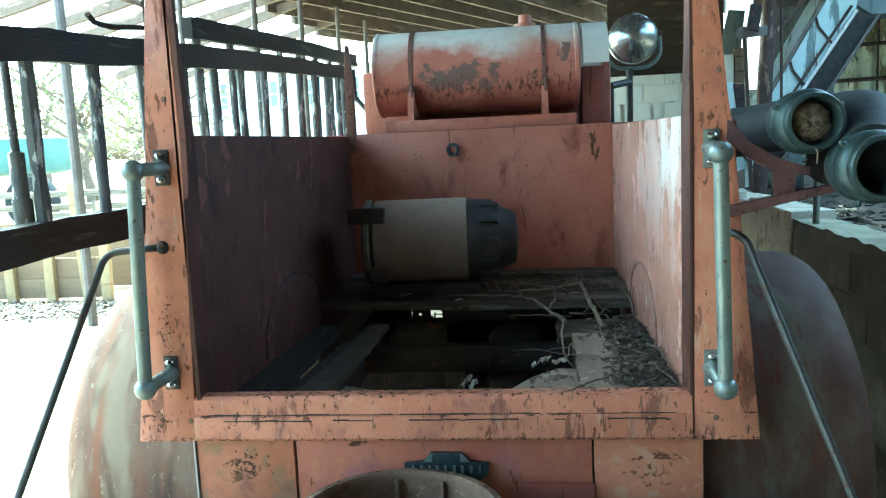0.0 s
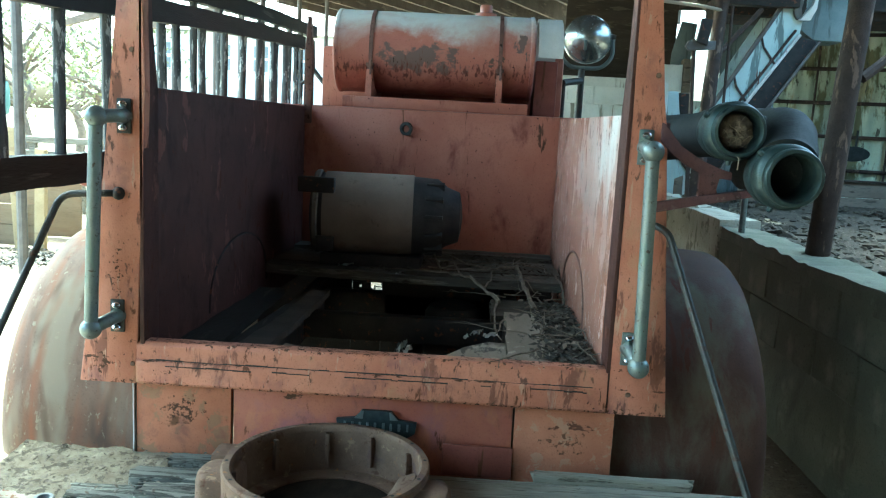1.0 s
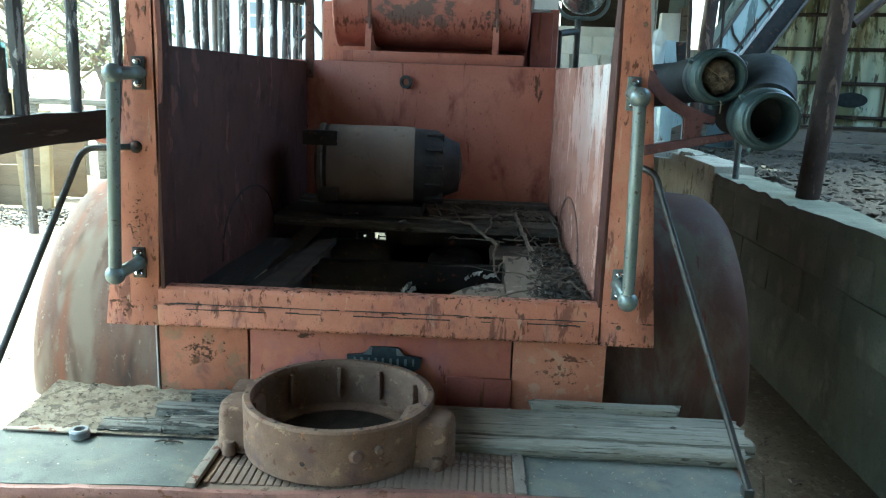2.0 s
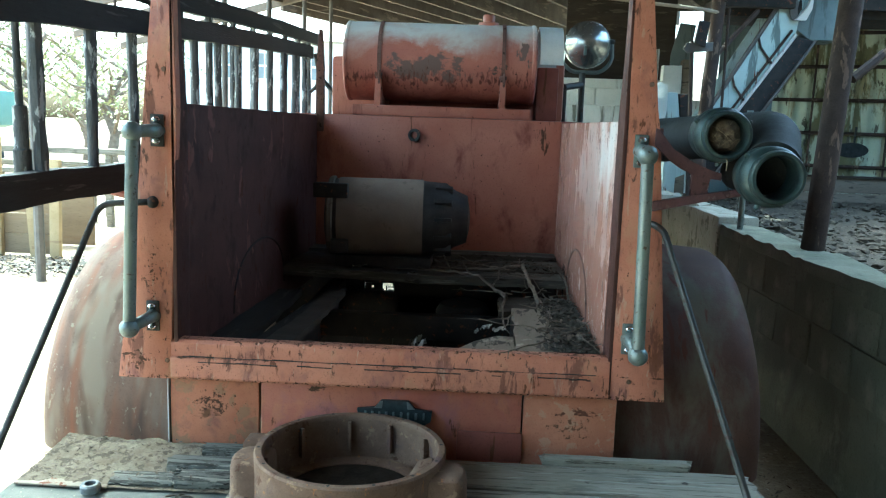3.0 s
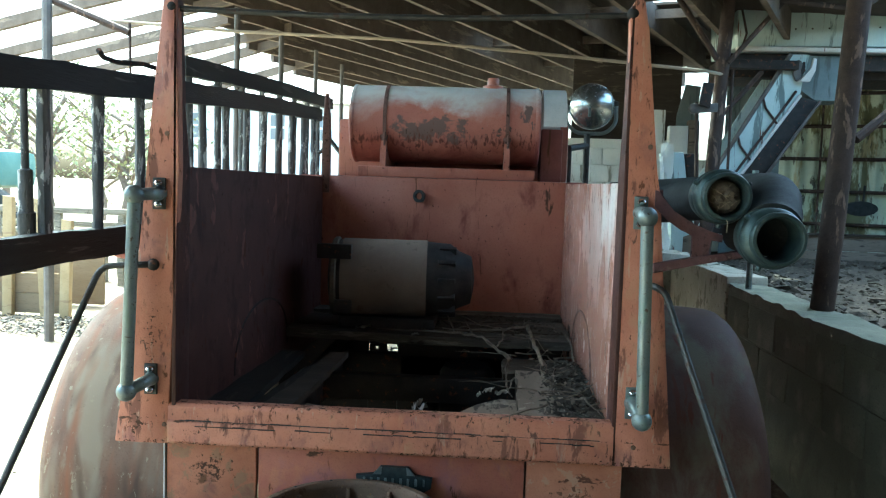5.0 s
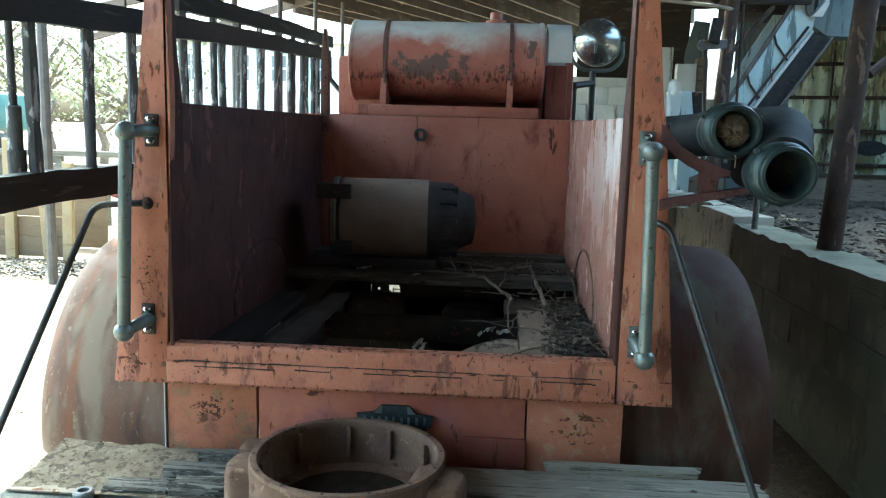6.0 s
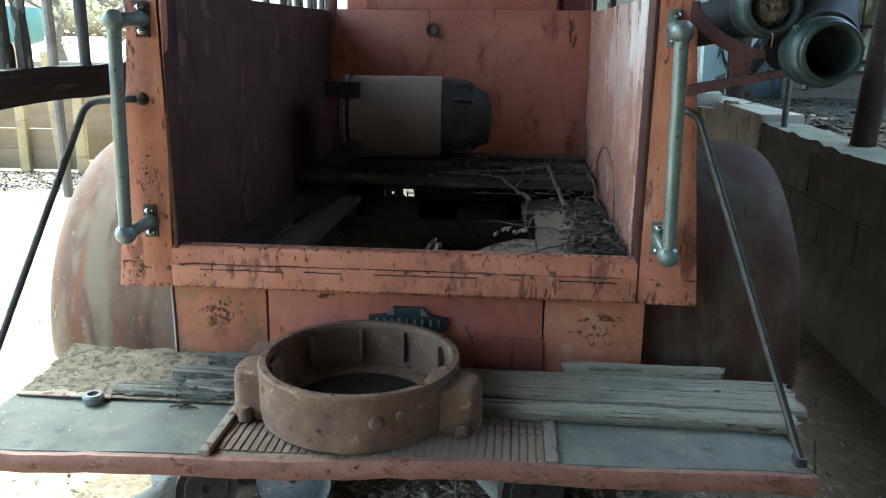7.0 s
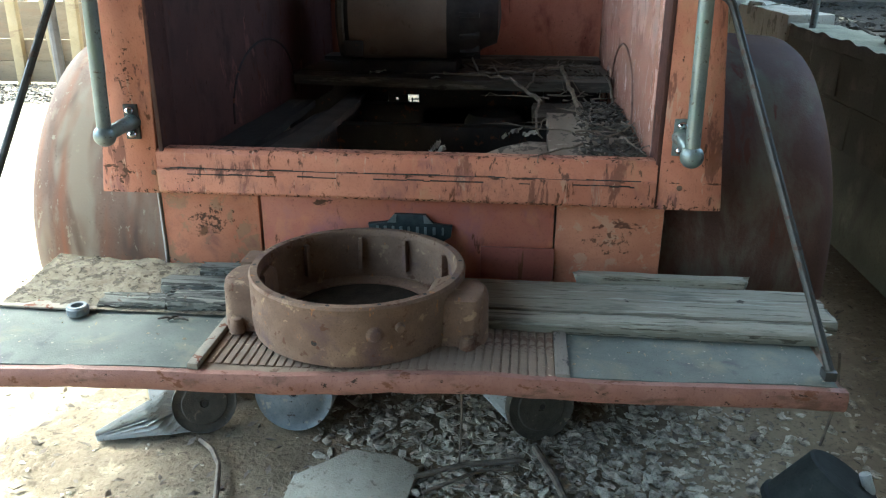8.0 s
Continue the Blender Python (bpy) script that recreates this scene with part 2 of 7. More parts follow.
zinc = surface("tarnished_grey_green_metal", (0.15, 0.182, 0.182), (0.215, 0.25, 0.246), 0.06, 0.42, 0.55, 0.25, 0.004,
               [((0.19, 0.24, 0.22), 0.03, 0.26, (1, 1, 0.3), 0.6), ((0.12, 0.10, 0.08), 0.015, 0.12, (1, 1, 1), 0.8)])
chrome = surface("dull_chrome", (0.55, 0.57, 0.57), (0.66, 0.67, 0.67), 0.05, 0.16, 0.95, 0.08, 0.004, [((0.25, 0.22, 0.19), 0.02, 0.12, (1, 1, 1), 0.5)])
green_metal = surface("blue_green_oxidised_brass", (0.030, 0.048, 0.050), (0.056, 0.082, 0.082), 0.05, 0.42, 0.45, 0.4, 0.004,
                      [((0.10, 0.13, 0.125), 0.05, 0.2, (1, 1, 1), 0.6, SOFT), ((0.018, 0.026, 0.027), 0.04, 0.2, (1, 1, 1), 0.6, SOFT)])
rubber = surface("old_black_rubber", (0.012, 0.015, 0.016), (0.03, 0.035, 0.035), 0.06, 0.7, 0, 0.4, 0.006, [((0.05, 0.05, 0.046), 0.05, 0.08, (1, 1, 1), 0.9)], spec=0.2)
badge_blue = surface("tarnished_dark_blue_enamel", (0.022, 0.034, 0.04), (0.045, 0.06, 0.064), 0.02, 0.45, 0.4, 0.3, 0.003)
badge_grey = surface("tarnished_badge_metal", (0.14, 0.17, 0.17), (0.22, 0.25, 0.25), 0.02, 0.4, 0.6, 0.3, 0.003)
grey_mat = surface("dusty_grey_rubber_mat", (0.088, 0.096, 0.084), (0.14, 0.148, 0.128), 0.12, 0.85, 0, 0.4, 0.004,
                   [((0.17, 0.158, 0.12), 0.12, 0.26, (1, 1, 1), 0.95, SOFT), ((0.07, 0.072, 0.07), 0.07, 0.2, (1, 1, 1), 0.9, SOFT), ((0.32, 0.29, 0.23), 0.012, 0.05, (1, 1, 1), 0.95)])
ribbed = surface("dusty_brown_ribbed_tread", (0.15, 0.108, 0.078), (0.22, 0.165, 0.12), 0.07, 0.8, 0, 0.3, 0.004, [((0.12, 0.075, 0.05), 0.05, 0.25, (1, 1, 1), 0.9)])
GRAIN = [((0.065, 0.056, 0.040), 0.010, 0.24, (0.05, 1, 1), 0.95), ((0.27, 0.26, 0.215), 0.02, 0.22, (0.05, 1, 1), 0.9), ((0.09, 0.085, 0.068), 0.06, 0.30, (0.2, 1, 1), 0.95, SOFT)]
KNOT = (0.045, 0.036, 0.026)
silver_wood = surface("silver_grey_weathered_wood", (0.16, 0.146, 0.11), (0.235, 0.22, 0.172), 0.05, 0.9, 0, 0.8, 0.005, GRAIN, (0.1, 1, 1), 0.12)
knotty_wood = surface("knotty_weathered_wood", (0.16, 0.146, 0.11), (0.235, 0.22, 0.172), 0.05, 0.9, 0, 0.8, 0.005,
                      GRAIN + [(KNOT, 0.02, 0.62, (0.6, 1, 1), 0.95, ((0.225, 0.0, 0.036), (0.030, 0.022, 0.05))), (KNOT, 0.02, 0.62, (0.6, 1, 1), 0.95, ((-0.02, 0.055, 0.036), (0.024, 0.016, 0.05))), (KNOT, 0.02, 0.62, (0.6, 1, 1), 0.95, ((0.09, 0.06, 0.036), (0.020, 0.012, 0.05))), (KNOT, 0.02, 0.6, (0.6, 1, 1), 0.95, ((-0.03, -0.03, 0.036), (0.028, 0.02, 0.05))), (KNOT, 0.02, 0.6, (0.6, 1, 1), 0.95, ((0.30, 0.06, 0.036), (0.022, 0.012, 0.05)))], (0.1, 1, 1))
# Near-black wood for the two floor boards on the left.
black_wood = surface("near_black_wood", (0.011, 0.009, 0.007), (0.022, 0.018, 0.014), 0.08, 0.9, 0, 0.8, 0.007, [((0.055, 0.045, 0.036), 0.05, 0.14, (1, 0.15, 1), 0.95)], (1, 0.15, 1), 0.15)
dark_wood = surface("dark_rotten_wood", (0.032, 0.026, 0.02), (0.06, 0.048, 0.037), 0.08, 0.95, 0, 0.7, 0.007, [((0.10, 0.083, 0.066), 0.05, 0.16, (0.15, 1, 1), 0.95)], (0.15, 1, 1), 0.15)
grey_board = surface("dusty_grey_board", (0.075, 0.063, 0.05), (0.12, 0.10, 0.08), 0.08, 0.95, 0, 0.5, 0.006, [((0.06, 0.05, 0.04), 0.05, 0.25, (1, 0.2, 1), 0.95)], (1, 0.15, 1), 0.1)
pale_board = surface("pale_dusty_board", (0.15, 0.128, 0.105), (0.22, 0.19, 0.155), 0.12, 0.95, 0, 0.5, 0.006, [((0.05, 0.043, 0.036), 0.05, 0.30, (1, 0.4, 1), 0.95), ((0.28, 0.25, 0.21), 0.08, 0.2, (1, 1, 1), 0.95)], (1, 0.3, 1), 0.1)
bench_wood = surface("rough_grey_black_plank", (0.038, 0.034, 0.028), (0.085, 0.076, 0.062), 0.05, 0.95, 0, 0.9, 0.008, [((0.12, 0.108, 0.088), 0.04, 0.22, (0.12, 1, 1), 0.95), ((0.02, 0.017, 0.014), 0.05, 0.2, (0.3, 1, 1), 0.95)], (0.12, 1, 1), 0.15)
litter_dark = surface("dark_dry_leaf", (0.03, 0.026, 0.022), (0.09, 0.08, 0.07), 0.03, 0.9, 0, 0.3, 0.004, (), (1, 1, 1), 0.3)
scrap_pale = surface("pale_paper", (0.36, 0.34, 0.30), (0.48, 0.455, 0.41), 0.03, 0.85, 0, 0.2, 0.003)
red_bracket = surface("dusty_dark_red_bracket_paint", (0.075, 0.034, 0.036), (0.125, 0.06, 0.058), 0.06, 0.7, 0, 0.4, 0.005, [((0.06, 0.03, 0.028), 0.03, 0.2, (1, 1, 1), 0.9), ((0.15, 0.10, 0.09), 0.03, 0.16, (1, 1, 1), 0.9)])
red_strap = surface("worn_brown_red_strap", (0.10, 0.05, 0.038), (0.17, 0.085, 0.066), 0.05, 0.6, 0, 0.4, 0.005, [(DARKRUST, 0.02, 0.2, (1, 1, 1), 0.9)])
steel_blue = surface("dull_grey_blue_steel", (0.12, 0.155, 0.16), (0.19, 0.23, 0.23), 0.3, 0.5, 0.1, 0.3, 0.008, [((0.10, 0.12, 0.12), 0.1, 0.25, V, 0.8)])
sheet_white = surface("stained_white_sheet", (0.70, 0.75, 0.75), (0.80, 0.83, 0.82), 0.3, 0.6, 0, 0.3, 0.008, [((0.30, 0.30, 0.26), 0.1, 0.25, V, 0.8)])
brown_board = surface("grey_brown_board", (0.12, 0.10, 0.075), (0.19, 0.16, 0.125), 0.2, 0.9, 0, 0.5, 0.008, [((0.06, 0.05, 0.04), 0.05, 0.2, (0.15, 1, 1), 0.95)], (0.15, 1, 1), 0.1)
pen_board = surface("yellow_brown_pen_board", (0.13, 0.096, 0.055), (0.20, 0.15, 0.09), 0.2, 0.88, 0, 0.4, 0.008, [((0.17, 0.12, 0.07), 0.07, 0.28, (0.15, 1, 1), 0.95)], (0.15, 1, 1), 0.15)
mid_plank = surface("mid_grey_weathered_plank", (0.085, 0.086, 0.076), (0.145, 0.145, 0.128), 0.045, 0.92, 0, 0.9, 0.006, [((0.03, 0.029, 0.024), 0.012, 0.36, (0.06, 1, 1), 0.95), ((0.24, 0.235, 0.20), 0.02, 0.24, (0.08, 1, 1), 0.95), ((0.05, 0.046, 0.036), 0.03, 0.2, (0.5, 1, 1), 0.95)], (0.15, 1, 1), 0.15)
pale_strip = surface("pale_worn_strip", (0.20, 0.175, 0.135), (0.29, 0.255, 0.20), 0.06, 0.85, 0, 0.4, 0.005, [(RUST, 0.03, 0.25, (1, 1, 1), 0.9)])
bank_earth = surface("dark_bank_earth", (0.035, 0.03, 0.022), (0.068, 0.058, 0.043), 0.5, 0.97, 0, 0.9, 0.014, [((0.045, 0.037, 0.028), 0.3, 0.34, (1, 1, 1), 0.97, SOFT), ((0.17, 0.15, 0.11), 0.03, 0.2, (1, 1, 1), 0.97)], fine=0.5)
rubble_mat = surface("grey_brown_rubble", (0.035, 0.03, 0.022), (0.17, 0.15, 0.115), 0.05, 0.95, 0, 0.4, 0.005, (), (1, 1, 1), 0.45)
pale_concrete = surface("pale_cream_concrete", (0.36, 0.345, 0.27), (0.48, 0.46, 0.375), 0.2, 0.92, 0, 0.6, 0.01, [((0.22, 0.21, 0.16), 0.1, 0.25, (1, 1, 0.6), 0.95), ((0.12, 0.11, 0.085), 0.03, 0.1, (1, 1, 1), 0.95)])
dark_plank = surface("dark_wet_grey_plank", (0.055, 0.054, 0.047), (0.105, 0.102, 0.088), 0.04, 0.92, 0, 0.9, 0.006, [((0.018, 0.016, 0.013), 0.014, 0.42, (0.12, 1, 1), 0.95), ((0.22, 0.215, 0.18), 0.018, 0.28, (0.12, 1, 1), 0.95)], (0.2, 1, 1), 0.15)
ladder_wood = surface("black_weathered_ladder_wood", (0.014, 0.015, 0.017), (0.035, 0.036, 0.038), 0.07, 0.75, 0, 0.6, 0.006, [((0.09, 0.09, 0.088), 0.05, 0.14, (1, 0.1, 1), 0.8)], (1, 0.1, 1), 0.1)
rung_wood = surface("grey_peeling_rung_wood", (0.04, 0.044, 0.047), (0.10, 0.105, 0.106), 0.03, 0.85, 0, 0.7, 0.005, [((0.34, 0.36, 0.36), 0.03, 0.26, (1, 1, 0.3), 0.85)], (1, 1, 0.25), 0.15)
paper = surface("stained_beige_label", (0.125, 0.095, 0.075), (0.165, 0.128, 0.102), 0.1, 0.8, 0, 0.12, 0.004, [((0.11, 0.085, 0.062), 0.12, 0.14, (1, 1, 1), 0.9)])
drum_dark = surface("dark_grey_motor_housing", (0.022, 0.022, 0.024), (0.045, 0.043, 0.042), 0.06, 0.6, 0.3, 0.4, 0.005, [((0.07, 0.06, 0.05), 0.05, 0.08, (1, 1, 1), 0.9, SOFT)], spec=0.2)
twig_bark = surface("dry_grey_bark", (0.075, 0.062, 0.05), (0.165, 0.138, 0.108), 0.03, 0.95, 0, 0.5, 0.003, (), (1, 1, 1), 0.2)
straw_mat = surface("dry_straw", (0.16, 0.125, 0.08), (0.36, 0.30, 0.21), 0.02, 0.9, 0, 0.3, 0.003, (), (1, 1, 1), 0.2)
filter_paper = surface("pale_pleated_filter_paper", (0.36, 0.37, 0.35), (0.50, 0.50, 0.47), 0.05, 0.9, 0, 0.3, 0.004, [((0.20, 0.18, 0.15), 0.04, 0.2, (1, 1, 1), 0.9)])
cap_metal = surface("dusty_grey_blue_end_cap", (0.12, 0.135, 0.145), (0.21, 0.225, 0.23), 0.05, 0.6, 0.3, 0.35, 0.005, [((0.30, 0.28, 0.24), 0.03, 0.2, (1, 1, 1), 0.9), (DARKRUST, 0.03, 0.12, (1, 1, 1), 0.9)])
cap_dark = surface("oil_dark_end_cap", (0.045, 0.04, 0.032), (0.085, 0.075, 0.06), 0.04, 0.65, 0.2, 0.4, 0.005, [((0.18, 0.15, 0.11), 0.03, 0.16, (1, 1, 1), 0.9)])
stone = surface("flat_grey_stone", (0.27, 0.25, 0.2), (0.38, 0.36, 0.3), 0.09, 0.95, 0, 0.6, 0.006, [((0.2, 0.18, 0.14), 0.04, 0.2, (1, 1, 1), 0.95)], (1, 1, 1), 0.3)
chip_wood = surface("pale_wood_chip", (0.07, 0.058, 0.044), (0.56, 0.51, 0.41), 0.035, 0.95, 0, 0.4, 0.004, (), (1, 1, 1), 0.45)
dirt = surface("trodden_sandy_dirt", (0.135, 0.105, 0.07), (0.21, 0.17, 0.115), 0.7, 0.97, 0, 0.9, 0.014,
               [((0.12, 0.092, 0.062), 0.5, 0.34, (1, 1, 1), 0.97, ((0, 0, 0), (900, 900, 900), 0.2)), ((0.28, 0.235, 0.165), 0.05, 0.30, (1, 1, 1), 0.97, ((0, 0, 0), (900, 900, 900), 0.15)), ((0.08, 0.06, 0.042), 0.02, 0.16, (1, 1, 1), 0.97)], fine=0.5)
dust_pile = surface("loose_brown_dust", (0.095, 0.078, 0.053), (0.17, 0.145, 0.103), 0.05, 0.97, 0, 0.9, 0.006, [((0.06, 0.046, 0.031), 0.03, 0.34, (1, 1, 1), 0.97)])
concrete = surface("stained_old_concrete", (0.125, 0.134, 0.096), (0.20, 0.207, 0.152), 0.4, 0.92, 0, 0.6, 0.012,
                   [((0.30, 0.29, 0.22), 0.14, 0.6, (1, 1, 1), 0.95, ((1.8, 3.0, 0.88), (0.5, 2.4, 0.30), 0.25)), ((0.10, 0.10, 0.075), 0.35, 0.34, (1, 1, 0.5), 0.95), ((0.26, 0.255, 0.195), 0.20, 0.22, (1, 1, 1), 0.95), ((0.07, 0.065, 0.05), 0.12, 0.14, (1, 1, 0.3), 0.95), ((0.05, 0.046, 0.036), 0.02, 0.06, (1, 1, 0.6), 0.95)], edge=0.16)
block_white = surface("whitewashed_blocks", (0.58, 0.62, 0.59), (0.74, 0.76, 0.72), 0.3, 0.9, 0, 0.4, 0.01, [((0.25, 0.25, 0.21), 0.15, 0.25, V, 0.95)], (1, 1, 1), 0.12)
roof_wood = surface("brown_roof_timber", (0.085, 0.066, 0.05), (0.14, 0.112, 0.086), 0.2, 0.92, 0, 0.4, 0.01, [((0.2, 0.16, 0.12), 0.1, 0.2, (0.2, 0.2, 1), 0.95)])
roof_deck_mat = surface("brown_roof_boards", (0.045, 0.035, 0.027), (0.08, 0.062, 0.047), 0.3, 0.95, 0, 0.3, 0.01, [((0.07, 0.05, 0.035), 0.2, 0.25, (1, 0.3, 1), 0.95)])
pole_rust = surface("rust_brown_steel_pole", (0.035, 0.026, 0.022), (0.075, 0.052, 0.042), 0.1, 0.8, 0.2, 0.5, 0.008, [((0.17, 0.12, 0.09), 0.06, 0.2, (1, 1, 0.3), 0.9)])
pipe_grey = surface("grey_steel_pipe", (0.09, 0.085, 0.08), (0.15, 0.14, 0.13), 0.1, 0.6, 0.3, 0.3, 0.006)
pale_blue = surface("pale_blue_painted_steel", (0.43, 0.53, 0.505), (0.53, 0.62, 0.59), 0.25, 0.55, 0.1, 0.2, 0.008, [((0.16, 0.20, 0.19), 0.12, 0.25, V, 0.7), (RUST, 0.05, 0.1, V, 0.85)])
cladding = surface("pale_green_corrugated_sheet", (0.46, 0.53, 0.40), (0.62, 0.68, 0.54), 0.5, 0.6, 0, 0.1, 0.01, [((0.16, 0.16, 0.085), 0.4, 0.40, (1, 1, 0.3), 0.7), ((0.42, 0.39, 0.24), 0.3, 0.2, (1, 1, 0.2), 0.7), ((0.10, 0.10, 0.075), 0.08, 0.16, (1, 1, 0.3), 0.8)])
yellow_wood = surface("raw_yellow_timber", (0.27, 0.205, 0.105), (0.36, 0.28, 0.155), 0.2, 0.85, 0, 0.3, 0.008, [((0.25, 0.18, 0.1), 0.08, 0.2, (0.2, 0.2, 1), 0.9)], (1, 1, 1), 0.1)
house_white = surface("white_house_siding", (0.62, 0.66, 0.68), (0.72, 0.76, 0.78), 0.8, 0.8, 0, 0.1, 0.02)
window_dark = surface("dark_window_glass", (0.05, 0.07, 0.09), (0.08, 0.10, 0.12), 0.5, 0.15, 0, 0.0, 0.02)
window_grey = surface("grey_dusty_window_glass", (0.16, 0.18, 0.19), (0.22, 0.24, 0.25), 0.5, 0.5, 0, 0.0, 0.02)
teal_paint = surface("teal_painted_steel", (0.06, 0.14, 0.125), (0.10, 0.19, 0.17), 0.4, 0.5, 0, 0.1, 0.01)
leaf_mat = surface("sunlit_leaves", (0.15, 0.17, 0.08), (0.26, 0.26, 0.13), 0.6, 0.7, 0, 0.0, 0.03, (), (1, 1, 1), 0.2)
bark_mat = surface("grey_tree_bark", (0.10, 0.08, 0.06), (0.17, 0.14, 0.11), 0.08, 0.95, 0, 0.5, 0.01)
cable_mat = surface("dusty_pale_hose", (0.30, 0.26, 0.2), (0.38, 0.33, 0.26), 0.1, 0.8, 0, 0.1, 0.005)


# ---- mesh helpers ----
root_of = {}


def thing(name, at, label, category, group="", kind=""):
    ob = new(name)
    ob.location = at
    ob.empty_display_size = 0.1
    root_of[ob.name] = Vector(at)
    return tagged(ob, label, category, group, kind)


def mesh_of(name, bm, material, smooth=35):
    bmesh.ops.recalc_face_normals(bm, faces=bm.faces)
    me = bpy.data.meshes.new(name)
    bm.to_mesh(me)
    bm.free()
    me.materials.append(material)
    if smooth:
        me.shade_smooth()
        me.set_sharp_from_angle(angle=radians(smooth))
    return me


def part(name, bm, material, parent, label="", smooth=35):
    """One mesh, built in world space, under a thing or a part of it."""
    at = root_of[parent.name]
    me = mesh_of(name, bm, material, smooth)
    me.transform(Matrix.Translation(-at))
    ob = new(name, me)
    ob.parent = parent
    root_of[ob.name] = at
    return tagged(ob, label)


def solo(name, bm, material, label="", category="", group="", kind="", smooth=35, at=(0, 0, 0)):
    me = mesh_of(name, bm, material, smooth)
    me.transform(Matrix.Translation(-Vector(at)))
    ob = new(name, me)
    ob.location = at
    root_of[ob.name] = Vector(at)
    return tagged(ob, label, category, group, kind)


def box(bm, x0, x1, y0, y1, z0, z1, bevel=0.0, m=None):
    vs = [bm.verts.new(p) for p in ((x0, y0, z0), (x1, y0, z0), (x1, y1, z0), (x0, y1, z0), (x0, y0, z1), (x1, y0, z1), (x1, y1, z1), (x0, y1, z1))]
    fs = [bm.faces.new([vs[i] for i in f]) for f in ((0, 3, 2, 1), (4, 5, 6, 7), (0, 1, 5, 4), (1, 2, 6, 5), (2, 3, 7, 6), (3, 0, 4, 7))]
    if bevel:
        out = bmesh.ops.bevel(bm, geom=list({e for f in fs for e in f.edges}), offset=bevel, segments=2, affect="EDGES", profile=0.6)
        vs = list({v for f in out["faces"] for v in f.verts} | {v for v in vs if v.is_valid})
    if m is not None:
        bmesh.ops.transform(bm, matrix=m, verts=vs)
    return vs


def prism(bm, outline, a0, a1, axis="y", bevel=0.0):
    """An outline of (u, v) drawn out along an axis from a0 to a1."""
    def place(u, v, a):
        return {"y": (u, a, v), "x": (a, u, v), "z": (u, v, a)}[axis]
    lo = [bm.verts.new(place(u, v, a0)) for u, v in outline]
    hi = [bm.verts.new(place(u, v, a1)) for u, v in outline]
    fs = [bm.faces.new(lo), bm.faces.new(hi[::-1])]
    n = len(outline)
    fs += [bm.faces.new((lo[i], hi[i], hi[(i + 1) % n], lo[(i + 1) % n])) for i in range(n)]
    if bevel:
        bmesh.ops.bevel(bm, geom=list({e for f in fs for e in f.edges}), offset=bevel, segments=2, affect="EDGES", profile=0.6)


def tube(bm, pts, r, n=10, wobble=0.0, rnd=None):
    """A bar of round section through the points; r is one radius or one for each point."""
    pts = [Vector(p) for p in pts]
    rs = [r] * len(pts) if isinstance(r, (int, float)) else list(r)
    d0 = (pts[1] - pts[0]).normalized()
    side = d0.orthogonal().normalized()
    rings = []
    for i, p in enumerate(pts):
        d = (pts[min(i + 1, len(pts) - 1)] - pts[max(i - 1, 0)]).normalized()
        side = (side - d * side.dot(d)).normalized()
        up = d.cross(side)
        ring = []
        for k in range(n):
            a = 2 * math.pi * k / n
            rr = rs[i] * (1 + (rnd.uniform(-wobble, wobble) if wobble else 0))
            ring.append(bm.verts.new(p + (side * math.cos(a) + up * math.sin(a)) * rr))
        rings.append(ring)
    for a, b in zip(rings, rings[1:]):
        for k in range(n):
            bm.faces.new((a[k], a[(k + 1) % n], b[(k + 1) % n], b[k]))
    bm.faces.new(rings[0][::-1])
    bm.faces.new(rings[-1])


def bend(pts, r=0.04, steps=5):
    """The points with their inner corners rounded."""
    pts = [Vector(p) for p in pts]
    out = [pts[0]]
    for a, b, c in zip(pts, pts[1:], pts[2:]):
        u, w = (a - b), (c - b)
        k = min(r, u.length * 0.45, w.length * 0.45)
        p, q = b + u.normalized() * k, b + w.normalized() * k
        for i in range(steps + 1):
            t = i / steps
            out.append(p * (1 - t) ** 2 + b * 2 * t * (1 - t) + q * t * t)
    return out + [pts[-1]]


def lathe(bm, profile, m=None, n=32, closed=False):
    """A profile of (radius, height) turned round z, then placed by m."""
    m = m or Matrix()
    rings = []
    for r, h in profile:
        if r < 1e-5:
            rings.append([bm.verts.new(m @ Vector((0, 0, h)))] * n)
        else:
            rings.append([bm.verts.new(m @ Vector((r * math.cos(2 * math.pi * k / n), r * math.sin(2 * math.pi * k / n), h))) for k in range(n)])
    pairs = list(zip(rings, rings[1:])) + ([(rings[-1], rings[0])] if closed else [])
    for a, b in pairs:
        for k in range(n):
            q = []
            for v in (a[k], a[(k + 1) % n], b[(k + 1) % n], b[k]):
                if v not in q:
                    q.append(v)
            if len(q) > 2:
                bm.faces.new(q)


def along(p, d):
    """A pose at p with its z axis along d."""
    return Matrix.Translation(p) @ Vector(d).to_track_quat("Z", "Y").to_matrix().to_4x4()


def ball(bm, c, r, n=16, squash=1.0):
    lathe(bm, [(r * math.sin(math.pi * i / n), -r * squash * math.cos(math.pi * i / n)) for i in range(n + 1)], Matrix.Translation(c), 2 * n)


def grid(bm, x0, x1, y0, y1, nx, ny, height):
    vs = [[bm.verts.new((x0 + (x1 - x0) * i / nx, y0 + (y1 - y0) * j / ny, height(x0 + (x1 - x0) * i / nx, y0 + (y1 - y0) * j / ny))) for i in range(nx + 1)] for j in range(ny + 1)]
    for j in range(ny):
        for i in range(nx):
            bm.faces.new((vs[j][i], vs[j][i + 1], vs[j + 1][i + 1], vs[j + 1][i]))


B = bmesh.new

